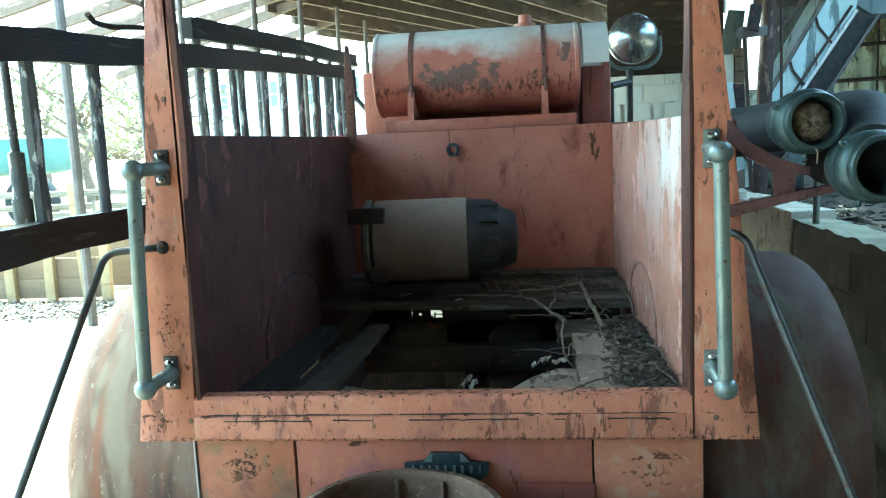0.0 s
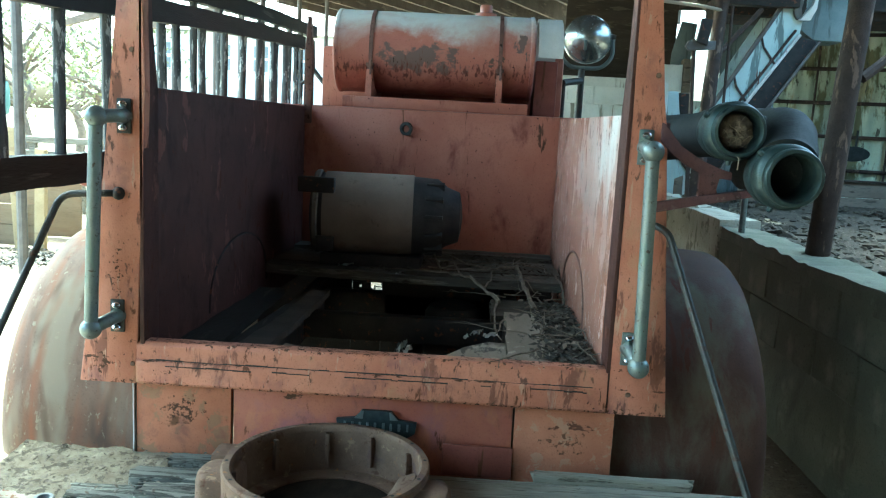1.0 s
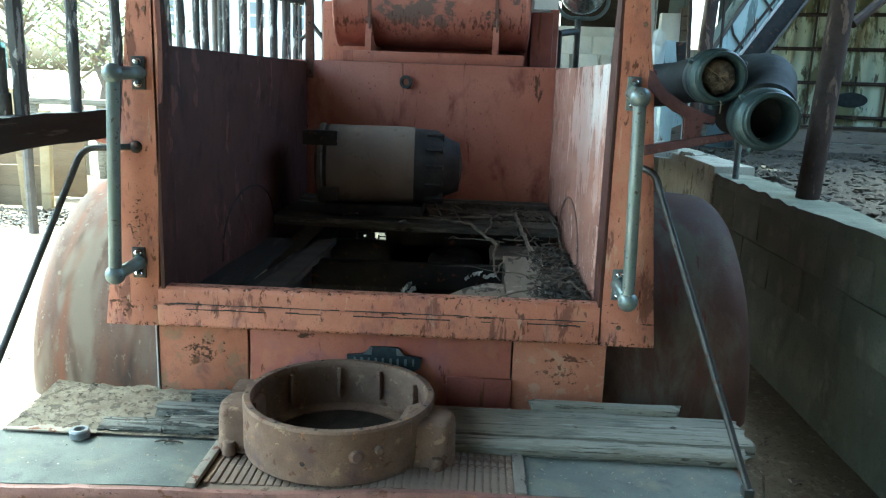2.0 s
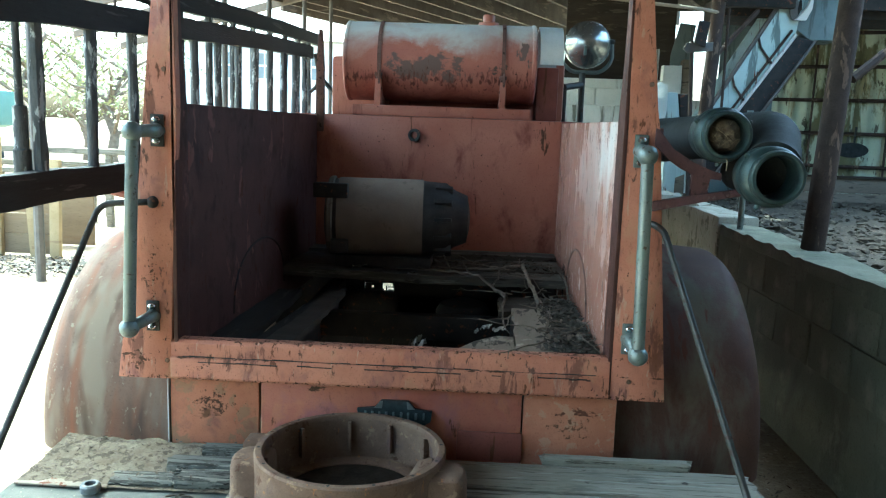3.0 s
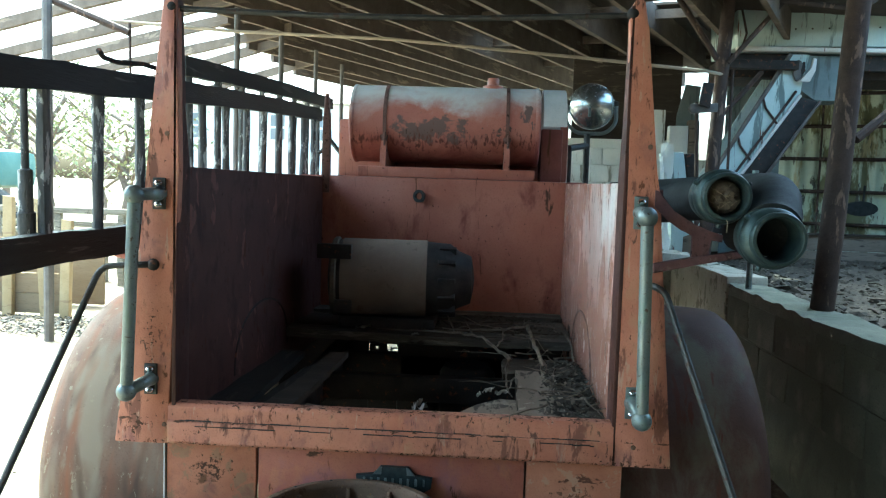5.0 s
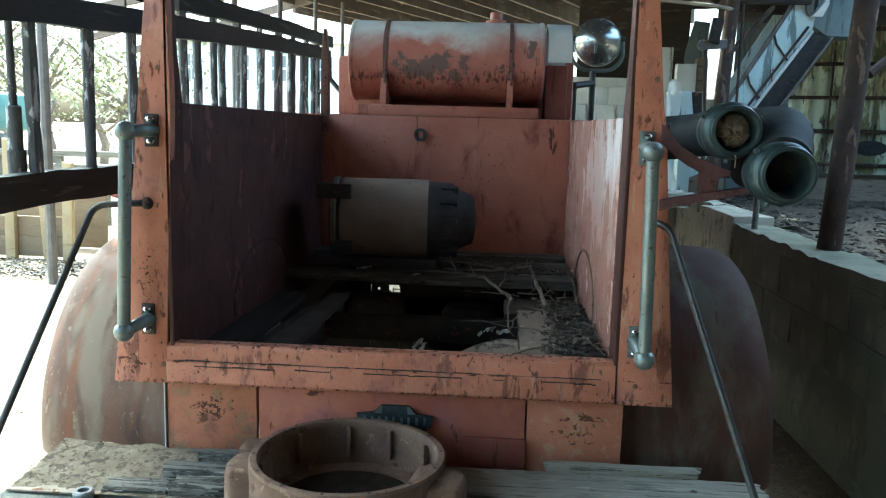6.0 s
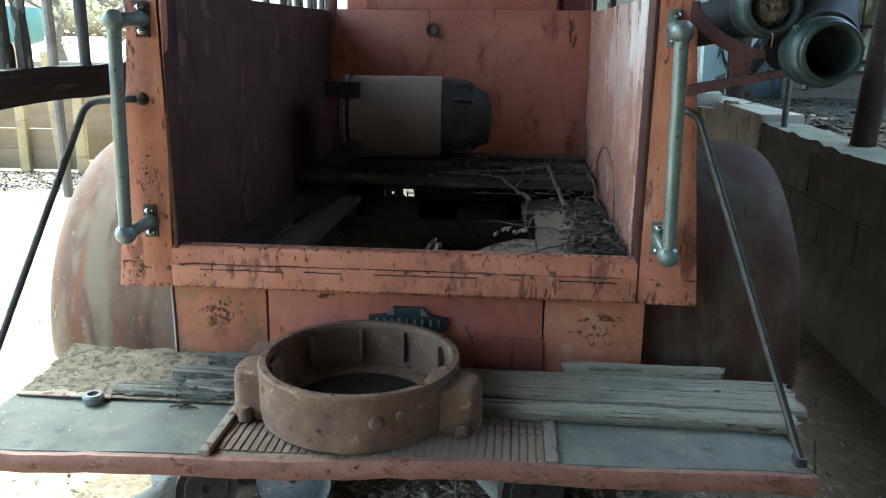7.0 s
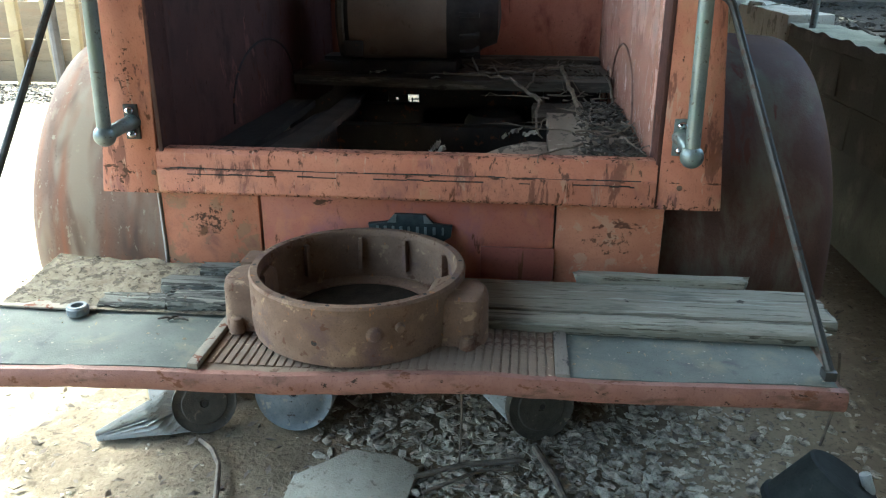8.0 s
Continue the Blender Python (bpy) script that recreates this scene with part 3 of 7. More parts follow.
# ---- ground ----
def ground_height(x, y):
    h = 0.012 * noise.noise(Vector((x * 2.1, y * 2.1, 0))) + 0.006 * noise.noise(Vector((x * 7, y * 7, 3)))
    if -2.2 < x < 1.8 and -1.6 < y < 1.4:
        a, b = x * 0.85 - y * 0.53, x * 0.53 + y * 0.85
        ridge = noise.noise(Vector((a * 26, b * 7, 1))) + 0.6 * noise.noise(Vector((x * 34, y * 34, 6)))
        h += 0.0065 * ridge * min(1.0, (x + 2.2) * 3, (1.8 - x) * 3, (y + 1.6) * 3, (1.4 - y) * 3)
    return h * max(0.0, min(1.0, (9 - max(abs(x), abs(y))) / 4))


bm = B()
FINE = 0.022
xs = [-900, -200, -60, -25, -12] + [-9 + 0.3 * i for i in range(23)] + [-2.2 + FINE * i for i in range(int(4.0 / FINE))] + [1.85 + 0.3 * i for i in range(25)] + [12, 25, 60, 200, 900]
ys = [-900, -200, -60, -25, -12] + [-6 + 0.25 * i for i in range(18)] + [-1.6 + FINE * i for i in range(int(3.0 / FINE))] + [1.45 + 0.25 * i for i in range(31)] + [12, 25, 60, 200, 900]
vs = [[bm.verts.new((x, y, ground_height(x, y))) for x in xs] for y in ys]
for j in range(len(ys) - 1):
    for i in range(len(xs) - 1):
        bm.faces.new((vs[j][i], vs[j][i + 1], vs[j + 1][i + 1], vs[j + 1][i]))
solo("ground", bm, dirt, "trodden sandy dirt floor of an open shed", "ground", kind="structure")

# raised earth behind the retaining wall
bm = B()
grid(bm, 1.9, 14.0, -5.0, 16.0, 60, 100, lambda x, y: 0.80 + 0.05 * noise.noise(Vector((x * 1.3, y * 1.3, 8))) + 0.02 * noise.noise(Vector((x * 6, y * 6, 2))))
solo("ground_bank", bm, bank_earth, "raised earth bank littered with rubble behind the wall", "ground", kind="structure")

# ---- retaining wall ----
rnd_ = random.Random(5)
bm = B()
prism(bm, [(-5.0, -0.05), (4.3, -0.05), (4.3, 0.93), (2.75, 0.90), (1.5, 0.90), (-5.0, 0.88)], 1.75, 1.97, "x", 0.018)
bmesh.ops.subdivide_edges(bm, edges=[e for e in bm.edges if e.calc_length() > 0.5], cuts=44, use_grid_fill=True)
for v in bm.verts:
    v.co.x += 0.014 * noise.noise(v.co * 2.3) + 0.010 * noise.noise(v.co * 9)
    v.co.z += (0.016 * noise.noise(v.co * 3.1 + Vector((4, 0, 0))) + 0.014 * noise.noise(v.co * 11)) if v.co.z > 0.5 else 0
solo("wall_retaining", bm, concrete, "stained old concrete retaining wall beside the truck", "wall", kind="structure")
bm = B()
box(bm, 1.732, 1.985, 2.80, 4.28, -0.05, 0.955, 0.02)
bmesh.ops.subdivide_edges(bm, edges=[e for e in bm.edges if e.calc_length() > 0.3], cuts=10, use_grid_fill=True)
for v in bm.verts:
    v.co += Vector((0.008 * noise.noise(v.co * 4), 0, 0.012 * noise.noise(v.co * 3.1)))
solo("wall_far_length", bm, pale_concrete, "pale taller length of the concrete wall", "wall", kind="structure")
bm = B()
box(bm, 1.35, 1.97, 4.3, 4.55, -0.05, 0.95, 0.02)
solo("wall_return", bm, pale_concrete, "pale concrete end of the retaining wall", "wall", kind="structure")

for x, y, z, a_, sz in ((1.62, 3.9, 0.93, 0.3, 0.13), (1.50, 4.1, 0.955, -0.4, 0.11), (1.82, 3.6, 0.92, 0.7, 0.09)):
    bm = B()
    box(bm, -sz, sz, -sz * 0.7, sz * 0.7, 0, sz * 0.8, 0.015)
    for v in bm.verts:
        v.co += Vector((rnd_.uniform(-1, 1), rnd_.uniform(-1, 1), rnd_.uniform(-1, 1))) * sz * 0.12
    bmesh.ops.transform(bm, matrix=Matrix.Translation((x, y, z - 0.02)) @ Matrix.Rotation(a_, 4, "Z"), verts=bm.verts)
    solo("broken_block", bm, pale_concrete, "broken pale concrete block on the wall end", "block", "broken blocks", at=(x, y, z - 0.02))
rnd = random.Random(77)
shapes = []
for k in range(5):
    bm = B()
    box(bm, -0.012, 0.012, -0.193, 0.193, -0.100, 0.100, 0.007)
    for v in bm.verts:
        v.co += Vector((rnd.uniform(-0.004, 0.004), rnd.uniform(-0.004, 0.004), rnd.uniform(-0.004, 0.004)))
    shapes.append(mesh_of("block", bm, concrete))
for row in (2, 3):
    for c in range(7, 13):
        o = new("block", rnd.choice(shapes))
        o.parent = bpy.data.objects["wall_retaining"]
        o.location = (1.759 + rnd.uniform(-0.002, 0.002), -2.4 + 0.40 * c + (0.2 if row % 2 else 0) + rnd.uniform(-0.006, 0.006), 0.105 + 0.212 * row)
        o.rotation_euler = (rnd.uniform(-0.012, 0.012), rnd.uniform(-0.02, 0.02), rnd.uniform(-0.02, 0.02))

# ---- shed roof ----
ROOF_TURN = radians(-26)
ax, ay = Vector((math.sin(-ROOF_TURN), math.cos(-ROOF_TURN), 0)), Vector((math.cos(-ROOF_TURN), -math.sin(-ROOF_TURN), 0))
ROOF_AT = Vector((-1.7, 4.0, 0))
EAVE_X = -2.75


def roof_point(u, v, z):
    """u along the beams, v across them to the right, z above the roof plane, which falls to the right."""
    p = ROOF_AT + ax * u + ay * v
    return Vector((p.x, p.y, 3.05 - 0.03 * v + z))


def roof_bar(bm, u0, u1, v0, v1, z0, z1):
    vs = [bm.verts.new(roof_point(u, v, z)) for z in (z0, z1) for u, v in ((u0, v0), (u1, v0), (u1, v1), (u0, v1))]
    for f in ((0, 3, 2, 1), (4, 5, 6, 7), (0, 1, 5, 4), (1, 2, 6, 5), (2, 3, 7, 6), (3, 0, 4, 7)):
        bm.faces.new([vs[i] for i in f])


def roof_start(v):
    """Where a board or beam at v begins: at the eave, or at the end wall."""
    # The near, unseen stretch of eave is shifted to steer sun and skylight.
    eave = EAVE_X + 0.55 * max(0.0, min(1.0, (v + 0.6) / 0.86)) - 0.18 * max(0.0, min(1.0, (v - 0.45) / 0.3))
    return max((eave - ROOF_AT.x - ay.x * v) / ax.x, (-6.8 - ROOF_AT.y - ay.y * v) / ax.y)


def roof_end(v):
    """The far end of the roof: shorter behind the conveyor."""
    return 12 if v < 0.8 else 6.4


rnd = random.Random(4)
beam_rows = [-3.5 + 0.54 * i for i in range(14)]
for v in beam_rows:
    bm = B()
    drop = rnd.uniform(-0.03, 0.03)
    roof_bar(bm, roof_start(v) + rnd.uniform(-0.1, 0.15), roof_end(v), v, v + 0.05, -0.05 + drop, 0.20)
    solo("ceiling_beam", bm, roof_wood, "long brown roof beam of the shed", "roof beam", "roof beams", "structure")
bm = B()
for v in beam_rows[:-1]:
    u = roof_start(v) + rnd.uniform(0.1, 0.5)
    while u < roof_end(v):
        if rnd.random() < 0.7:
            roof_bar(bm, u, u + 0.035, v + 0.05, v + 0.54, 0.07, 0.15)
        u += rnd.uniform(0.6, 1.2)
solo("ceiling_joists", bm, roof_wood, "short brown joists between the roof beams", "joist", kind="structure")
bm = B()
v = -3.55
while v < 4.5:
    first = roof_start(v) + rnd.uniform(-0.18, 0.18)
    for u0, u1 in ((first, 2.2), (2.7, 6.4)) if 2.14 < v < 2.6 else ((first, 3.3), (3.9, 12)) if 0.45 < v < 0.7 else ((first, 0.4), (2.3, 6.4)) if v > 3.8 else ((first, roof_end(v)),):
        roof_bar(bm, u0, u1, v - 0.002, v + 0.244, 0.202 + 0.005 * (round(v / 0.24) % 2), 0.225)
    v += 0.24
solo("ceiling", bm, roof_deck_mat, "brown board underside of the shed roof", "ceiling", kind="structure")

# higher roof over the bank; its unseen gap is added to light the conveyor
bm = B()
v = 4.35
while v < 11:
    for u0, u1 in ((-14, -1.6), (3.8, 6.6)) if v < 7.6 else ((-14, 6.6),):
        roof_bar(bm, u0, u1, v, v + 0.05, 0.45, 0.67)
    v += 0.95
v = 4.35
while v < 11:
    for u0, u1 in ((-14, -1.5), (3.7, 6.6)) if v < 7.6 else ((-14, 6.6),):
        roof_bar(bm, u0, u1, v - 0.002, v + 0.244, 0.675 + 0.005 * (round(v / 0.24) % 2), 0.70)
    v += 0.24
solo("ceiling_upper", bm, roof_wood, "higher brown roof over the bank", "ceiling", kind="structure")

# bare rafters past the eave, where the roof boards are gone; they fall outwards
OUT = Vector((-0.88, 0.47, 0))
for p, fall in (((-3.24, 4.81, 3.02), -0.06), ((-2.86, 5.37, 3.02), -0.07), ((-3.24, 6.31, 3.02), -0.08), ((-2.69, 6.72, 3.02), -0.08), ((-2.98, 7.69, 3.02), -0.15), ((-3.0, 9.2, 3.02), -0.15)):
    bm = B()
    a, b = Vector(p) - OUT * 0.9 - Vector((0, 0, 0.9 * fall)), Vector(p) + OUT * 2.9 + Vector((0, 0, 2.9 * fall))
    side = OUT.cross(Vector((0, 0, 1))).normalized() * 0.025
    rings = []
    for q in range(9):
        c, w = a.lerp(b, q / 8), 0.045 + 0.012 * rnd.random()
        rings.append([bm.verts.new(c + side * k_ + Vector((0, 0, h_))) for k_, h_ in ((-1, -w), (1, -w), (1, w), (-1, w))])
    for r0, r1 in zip(rings, rings[1:]):
        for k_ in range(4):
            bm.faces.new((r0[k_], r0[(k_ + 1) % 4], r1[(k_ + 1) % 4], r1[k_]))
    bm.faces.new(rings[0])
    bm.faces.new(rings[-1][::-1])
    solo("rafter", bm, roof_wood, "bare grey-brown rafter jutting past the shed roof", "rafter", "bare rafters")
bm = B()
tube(bm, [(-3.64, 4.5, 2.98), (-2.84, 4.5, 2.67)], 0.032, 8)
tube(bm, [(-2.84, 4.5, 2.75), (-2.83, 4.5, 2.10)], 0.012, 6)
solo("eave_brace", bm, pole_rust, "dark broken brace on the eave post", "brace")

# pipe posts that carry the eave
for x, y, r_ in ((-3.54, 4.46, 0.043), (-2.51, 4.46, 0.022), (-2.09, 5.04, 0.027), (-1.98, 6.14, 0.027), (-1.85, 7.20, 0.025), (-1.74, 8.25, 0.025)):
    bm = B()
    tube(bm, [(x, y, -0.05), (x, y, 3.02)], r_, 10)
    solo("roof_post", bm, pipe_grey, "thin grey steel pipe post under the eave", "post", "eave posts", at=(x, y, 0))

# unseen walls added at the shed's end and sides to keep light out
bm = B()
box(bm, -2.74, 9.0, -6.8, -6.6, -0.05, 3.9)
solo("wall_end", bm, roof_deck_mat, "unseen plain board wall, added to block light from behind", "wall", kind="structure")
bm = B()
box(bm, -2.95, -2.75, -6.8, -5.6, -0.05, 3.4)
solo("wall_side", bm, roof_deck_mat, "unseen plain board wall, added to block light behind the eave", "wall", kind="structure")
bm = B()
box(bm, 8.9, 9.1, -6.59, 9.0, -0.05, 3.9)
solo("wall_far", bm, roof_deck_mat, "unseen plain board wall, added to block light along the bank", "wall", kind="structure")

# ---- right-hand poles, conveyor and cladding ----
def pole(x0, y0, x1, y1, z0, z1, r, label):
    bm = B()
    k = 14
    tube(bm, [(x0 + (x1 - x0) * i / k, y0 + (y1 - y0) * i / k, z0 + (z1 - z0) * i / k) for i in range(k + 1)], [r * (1.04 - 0.08 * i / k) for i in range(k + 1)], 14, 0.03, random.Random(int(x0 * 100)))
    return solo("pole", bm, pole_rust, label, "pole", at=(x0, y0, z0))


pole(1.93, 1.90, 2.06, 1.90, 0.75, 3.4, 0.056, "rust-brown pole standing on the bank behind the wall")
pole(2.09, 4.70, 2.20, 4.70, 0.75, 3.4, 0.057, "dark rusty pole beside the conveyor chute")
bm = B()
tube(bm, [(1.80, 2.60, 0.88), (1.80, 2.60, 1.6)], 0.018, 10)
solo("pipe_stub", bm, zinc, "thin pale pipe standing on the wall top", "pipe", at=(1.80, 2.6, 0.88))


def brace(a, b, r, name="brace", label="dark steel brace between the poles"):
    bm = B()
    tube(bm, [a, b], r, 8)
    return solo(name, bm, pole_rust, label, "brace", "pole braces", at=a)


brace((1.715, 4.7, 3.17), (2.11, 4.66, 2.58), 0.026)
brace((2.19, 4.62, 2.55), (2.70, 4.62, 3.17), 0.020)
brace((2.16, 4.61, 3.10), (3.20, 4.61, 3.00), 0.024, "tie_beam", "pale steel tie beam between the poles")
brace((2.17, 4.76, 2.10), (2.62, 5.1, 2.55), 0.022)
brace((2.04, 1.9, 1.74), (2.9, 2.2, 2.42), 0.024)
brace((2.05, 1.9, 2.40), (2.5, 2.1, 2.72), 0.024)
bm = B()
prism(bm, [(1.88, 2.16), (1.90, 2.205), (2.12, 2.215), (2.12, 2.145), (1.91, 2.125)], 4.60, 4.625, "y", 0.004)
solo("side_arm", bm, pipe_grey, "grey steel arm on the pole", "arm", at=(2.1, 4.61, 2.17))
brace((1.95, 4.62, 2.22), (2.02, 4.65, 0.95), 0.018)
brace((2.24, 4.66, 2.50), (2.26, 4.7, 1.3), 0.012)
bm = B()
prism(bm, [(1.955, 2.20), (2.045, 2.17), (2.07, 2.37), (1.985, 2.38)], 4.56, 4.60, "y", 0.004)
solo("switch_box", bm, black_iron, "black steel switch box on the pole arm", "box", at=(1.98, 4.58, 2.2))

# inclined conveyor chute
chute = thing("conveyor_chute", (2.2, 5.4, 0.8), "pale blue painted steel conveyor chute sloping up", "conveyor")
LOW_L, LOW_R, LOW_U = (1.91, 0.99), (2.20, 1.12), (2.42, 1.10)
for y0 in (5.30, 5.72):
    bm = B()
    prism(bm, [(2.93, 2.75), LOW_L, LOW_R, (3.04, 2.38), (3.06, 2.55), (3.11, 2.755)], y0, y0 + 0.02, "y", 0.003)
    part("side_panel", bm, pale_blue, chute)
bm = B()
prism(bm, [(3.045, 2.375), (LOW_R[0] + 0.005, LOW_R[1] - 0.005), LOW_U, (3.22, 2.335)], 5.33, 5.72, "y", 0.004)
part("trough", bm, black_iron, chute, "dark trough underside")
for p, q, r_, m_ in (((2.93, 2.75), LOW_L, 0.020, pipe_grey), ((3.04, 2.385), LOW_R, 0.016, pale_tin), ((3.00, 2.42), (2.17, 1.17), 0.012, pole_rust), ((3.22, 2.335), LOW_U, 0.014, pipe_grey)):
    bm = B()
    tube(bm, [(p[0], 5.285, p[1]), (q[0], 5.285, q[1])], r_, 6)
    part("angle_rail", bm, m_, chute)
for i in range(4):
    t = 0.22 + 0.2 * i
    p = Vector((2.93, 5.285, 2.75)).lerp(Vector((LOW_L[0], 5.285, LOW_L[1])), t)
    bm = B()
    tube(bm, [p, p + Vector((0.03, 0, -0.10)), p + Vector((0.14, 0, -0.24))], 0.010, 6)
    part("stiffener", bm, pole_rust, chute)
bm = B()
lathe(bm, [(0.0, -0.012), (0.075, -0.012), (0.085, 0.0), (0.075, 0.012), (0.0, 0.012)], Matrix.Translation((3.00, 5.275, 2.60)) @ Matrix.Diagonal((0.55, 1, 1.15, 1)) @ along((0, 0, 0), (0, 1, 0)), 22)
part("bearing_plate", bm, pipe_grey, chute, "oval grey bearing plate")
bm = B()
prism(bm, [(3.03, 2.54), (3.06, 2.60), (3.055, 2.68), (3.035, 2.68), (3.02, 2.60)], 5.262, 5.275, "y", 0.002)
part("slot", bm, black_iron, chute)
bm = B()
prism(bm, [(2.99, 2.50), (3.09, 2.50), (3.135, 2.60), (3.14, 2.70), (3.115, 2.71), (3.10, 2.62), (3.05, 2.56)], 5.22, 5.26, "y", 0.004)
part("discharge_lip", bm, pale_tin, chute)
bm = B()
prism(bm, [(3.14, 2.77), (3.49, 2.77), (3.51, 2.36), (3.23, 2.36), (3.10, 2.45)], 5.45, 5.8, "y", 0.01)
part("head_box", bm, steel_blue, chute, "dull blue drive housing")

# hopper above
hop = thing("hopper", (3.5, 5.9, 2.64), "pale blue riveted steel hopper on a dark frame", "hopper")
bm = B()
prism(bm, [(2.49, 2.83), (5.4, 2.88), (5.4, 3.26), (2.47, 3.20)], 5.40, 6.3, "y", 0.01)
part("body", bm, pale_blue, hop)
bm = B()
prism(bm, [(2.48, 2.785), (5.4, 2.80), (5.4, 2.835), (2.48, 2.826)], 5.35, 5.45, "y", 0.006)
part("rim", bm, pale_tin, hop)
bm = B()
tube(bm, [(2.53, 5.39, 2.83), (2.56, 5.39, 2.95), (2.50, 5.39, 3.19)], 0.010, 6)
part("end_seam", bm, pole_rust, hop)
for z0, z1, y0, y1, x0, x1 in ((2.60, 2.68, 5.20, 5.28, 2.30, 2.98), (2.58, 2.78, 5.60, 6.25, 2.46, 5.4), (2.64, 2.78, 5.46, 5.54, 2.40, 5.4)):
    bm = B()
    box(bm, x0, x1, y0, y1, z0, z1, 0.008)
    part("support_beam", bm, black_iron, hop)
for i in range(9):
    bm = B()
    ball(bm, (2.85 + 0.15 * i, 5.396, 2.99 + 0.006 * i), 0.009, 5)
    part("rivet", bm, pole_rust, hop)
# sheets and boards behind
for x0, x1, y, z0, z1, m_, lab in ((2.84, 3.45, 6.86, 0.75, 2.80, steel_blue, "grey-blue steel sheet behind the chute"), (2.07, 2.20, 6.95, 0.75, 2.40, sheet_white, "white sheet standing at the block wall")):
    bm = B()
    box(bm, x0, x1, y, y + 0.02, z0, z1, 0.004)
    solo("steel_sheet", bm, m_, lab, "sheet", "sheets behind the chute", at=(x0, y, z0))
bm = B()
prism(bm, [(2.24, 0.75), (2.29, 2.33), (2.37, 2.67), (2.54, 2.65), (2.50, 2.30), (2.45, 0.75)], 6.80, 6.815, "y", 0.004)
solo("steel_sheet", bm, steel_blue, "tall grey-blue sheet leaning behind the pole", "sheet", "sheets behind the chute", at=(2.35, 6.8, 0.75))
for x0, x1, z1, m_, lab in ((2.18, 2.38, 2.20, block_white, "stained whitewashed block pier"), (2.385, 2.50, 2.26, brown_board, "grey-brown board beside the pier")):
    bm = B()
    box(bm, x0, x1, 6.62, 6.74, 0.75, z1, 0.008)
    bmesh.ops.subdivide_edges(bm, edges=[e for e in bm.edges if e.calc_length() > 0.15], cuts=6, use_grid_fill=True)
    for v in bm.verts:
        v.co += Vector((noise.noise(v.co * 9), noise.noise(v.co * 9 + Vector((3, 0, 0))), noise.noise(v.co * 11))) * 0.014
    solo("pier" if m_ is block_white else "board", bm, m_, lab, "pier" if m_ is block_white else "board", at=(x0, 6.7, 0.75))
bm = B()
rnd = random.Random(15)
rows = [[bm.verts.new((1.69 + 0.035 * i + 0.02 * rnd.uniform(-1, 1), 4.70 + 0.03 * rnd.uniform(-1, 1), 0.80 + 0.12 * j + 0.02 * rnd.uniform(-1, 1))) for i in range(4)] for j in range(10)]
for r0, r1 in zip(rows, rows[1:]):
    for i in range(3):
        bm.faces.new((r0[i], r0[i + 1], r1[i + 1], r1[i]))
bmesh.ops.solidify(bm, geom=bm.faces[:], thickness=0.004)
solo("crumpled_sheet", bm, sheet_white, "crumpled white plastic sheet hanging beside the bin", "sheet", at=(1.74, 4.7, 0.8), smooth=20)
bank_box = thing("feed_trough", (4.9, 6.5, 0.75), "low brown board trough on the bank", "trough")
for z0 in (0.74, 0.905):
    bm = B()
    box(bm, 3.05, 7.4, 6.50, 6.53, z0, z0 + 0.16, 0.004)
    part("board", bm, brown_board, bank_box)
bm = B()
box(bm, 3.05, 7.4, 6.46, 6.58, 1.068, 1.088, 0.004)
part("top_rail", bm, dark_wood, bank_box)
bm = B()
lathe(bm, [(0.0, 0.0), (0.16, 0.0), (0.19, 0.02), (0.18, 0.05), (0.0, 0.06)], Matrix.Translation((4.44, 7.05, 1.36)) @ Matrix.Diagonal((1, 1, 0.45, 1)) @ along((0, 0, 0), (0, -1, 0)), 20)
tube(bm, [(4.46, 7.02, 1.38), (4.47, 7.03, 1.62)], 0.012, 6)
solo("rubber_flap", bm, rubber, "black rubber flap hung on the sheet wall", "flap", at=(4.44, 7.05, 1.3))

# pale corrugated cladding with dark rails
bm = B()
n = 260
cols = []
for i in range(n + 1):
    x = 3.5 + 6.6 * i / n
    y = 8.6 - 0.35 * (x - 2.6) + 0.018 * math.sin(x * 2 * math.pi / 0.16)
    cols.append([bm.verts.new((x, y + o, z)) for o in (0, 0.01) for z in (0.7, 2.95)])
for p, q in zip(cols, cols[1:]):
    bm.faces.new((p[0], q[0], q[1], p[1]))
    bm.faces.new((p[2], p[3], q[3], q[2]))
    bm.faces.new((p[1], q[1], q[3], p[3]))
solo("wall_cladding", bm, cladding, "pale green corrugated sheet wall at the back", "wall", kind="structure")
for z in (1.15, 1.55, 1.95, 2.35, 2.75):
    bm = B()
    tube(bm, [(3.5, 8.205, z), (10, 5.93, z)], 0.022, 8)
    solo("cladding_rail", bm, pole_rust, "dark horizontal steel rail on the corrugated wall", "rail", "cladding rails")
for i in range(7):
    x = 3.52 + 0.8 * i
    bm = B()
    tube(bm, [(x, 8.52 - 0.35 * (x - 2.6), 0.7), (x, 8.52 - 0.35 * (x - 2.6), 2.95)], 0.014, 8)
    solo("cladding_upright", bm, pole_rust, "thin dark upright on the corrugated wall", "rail", "cladding uprights")

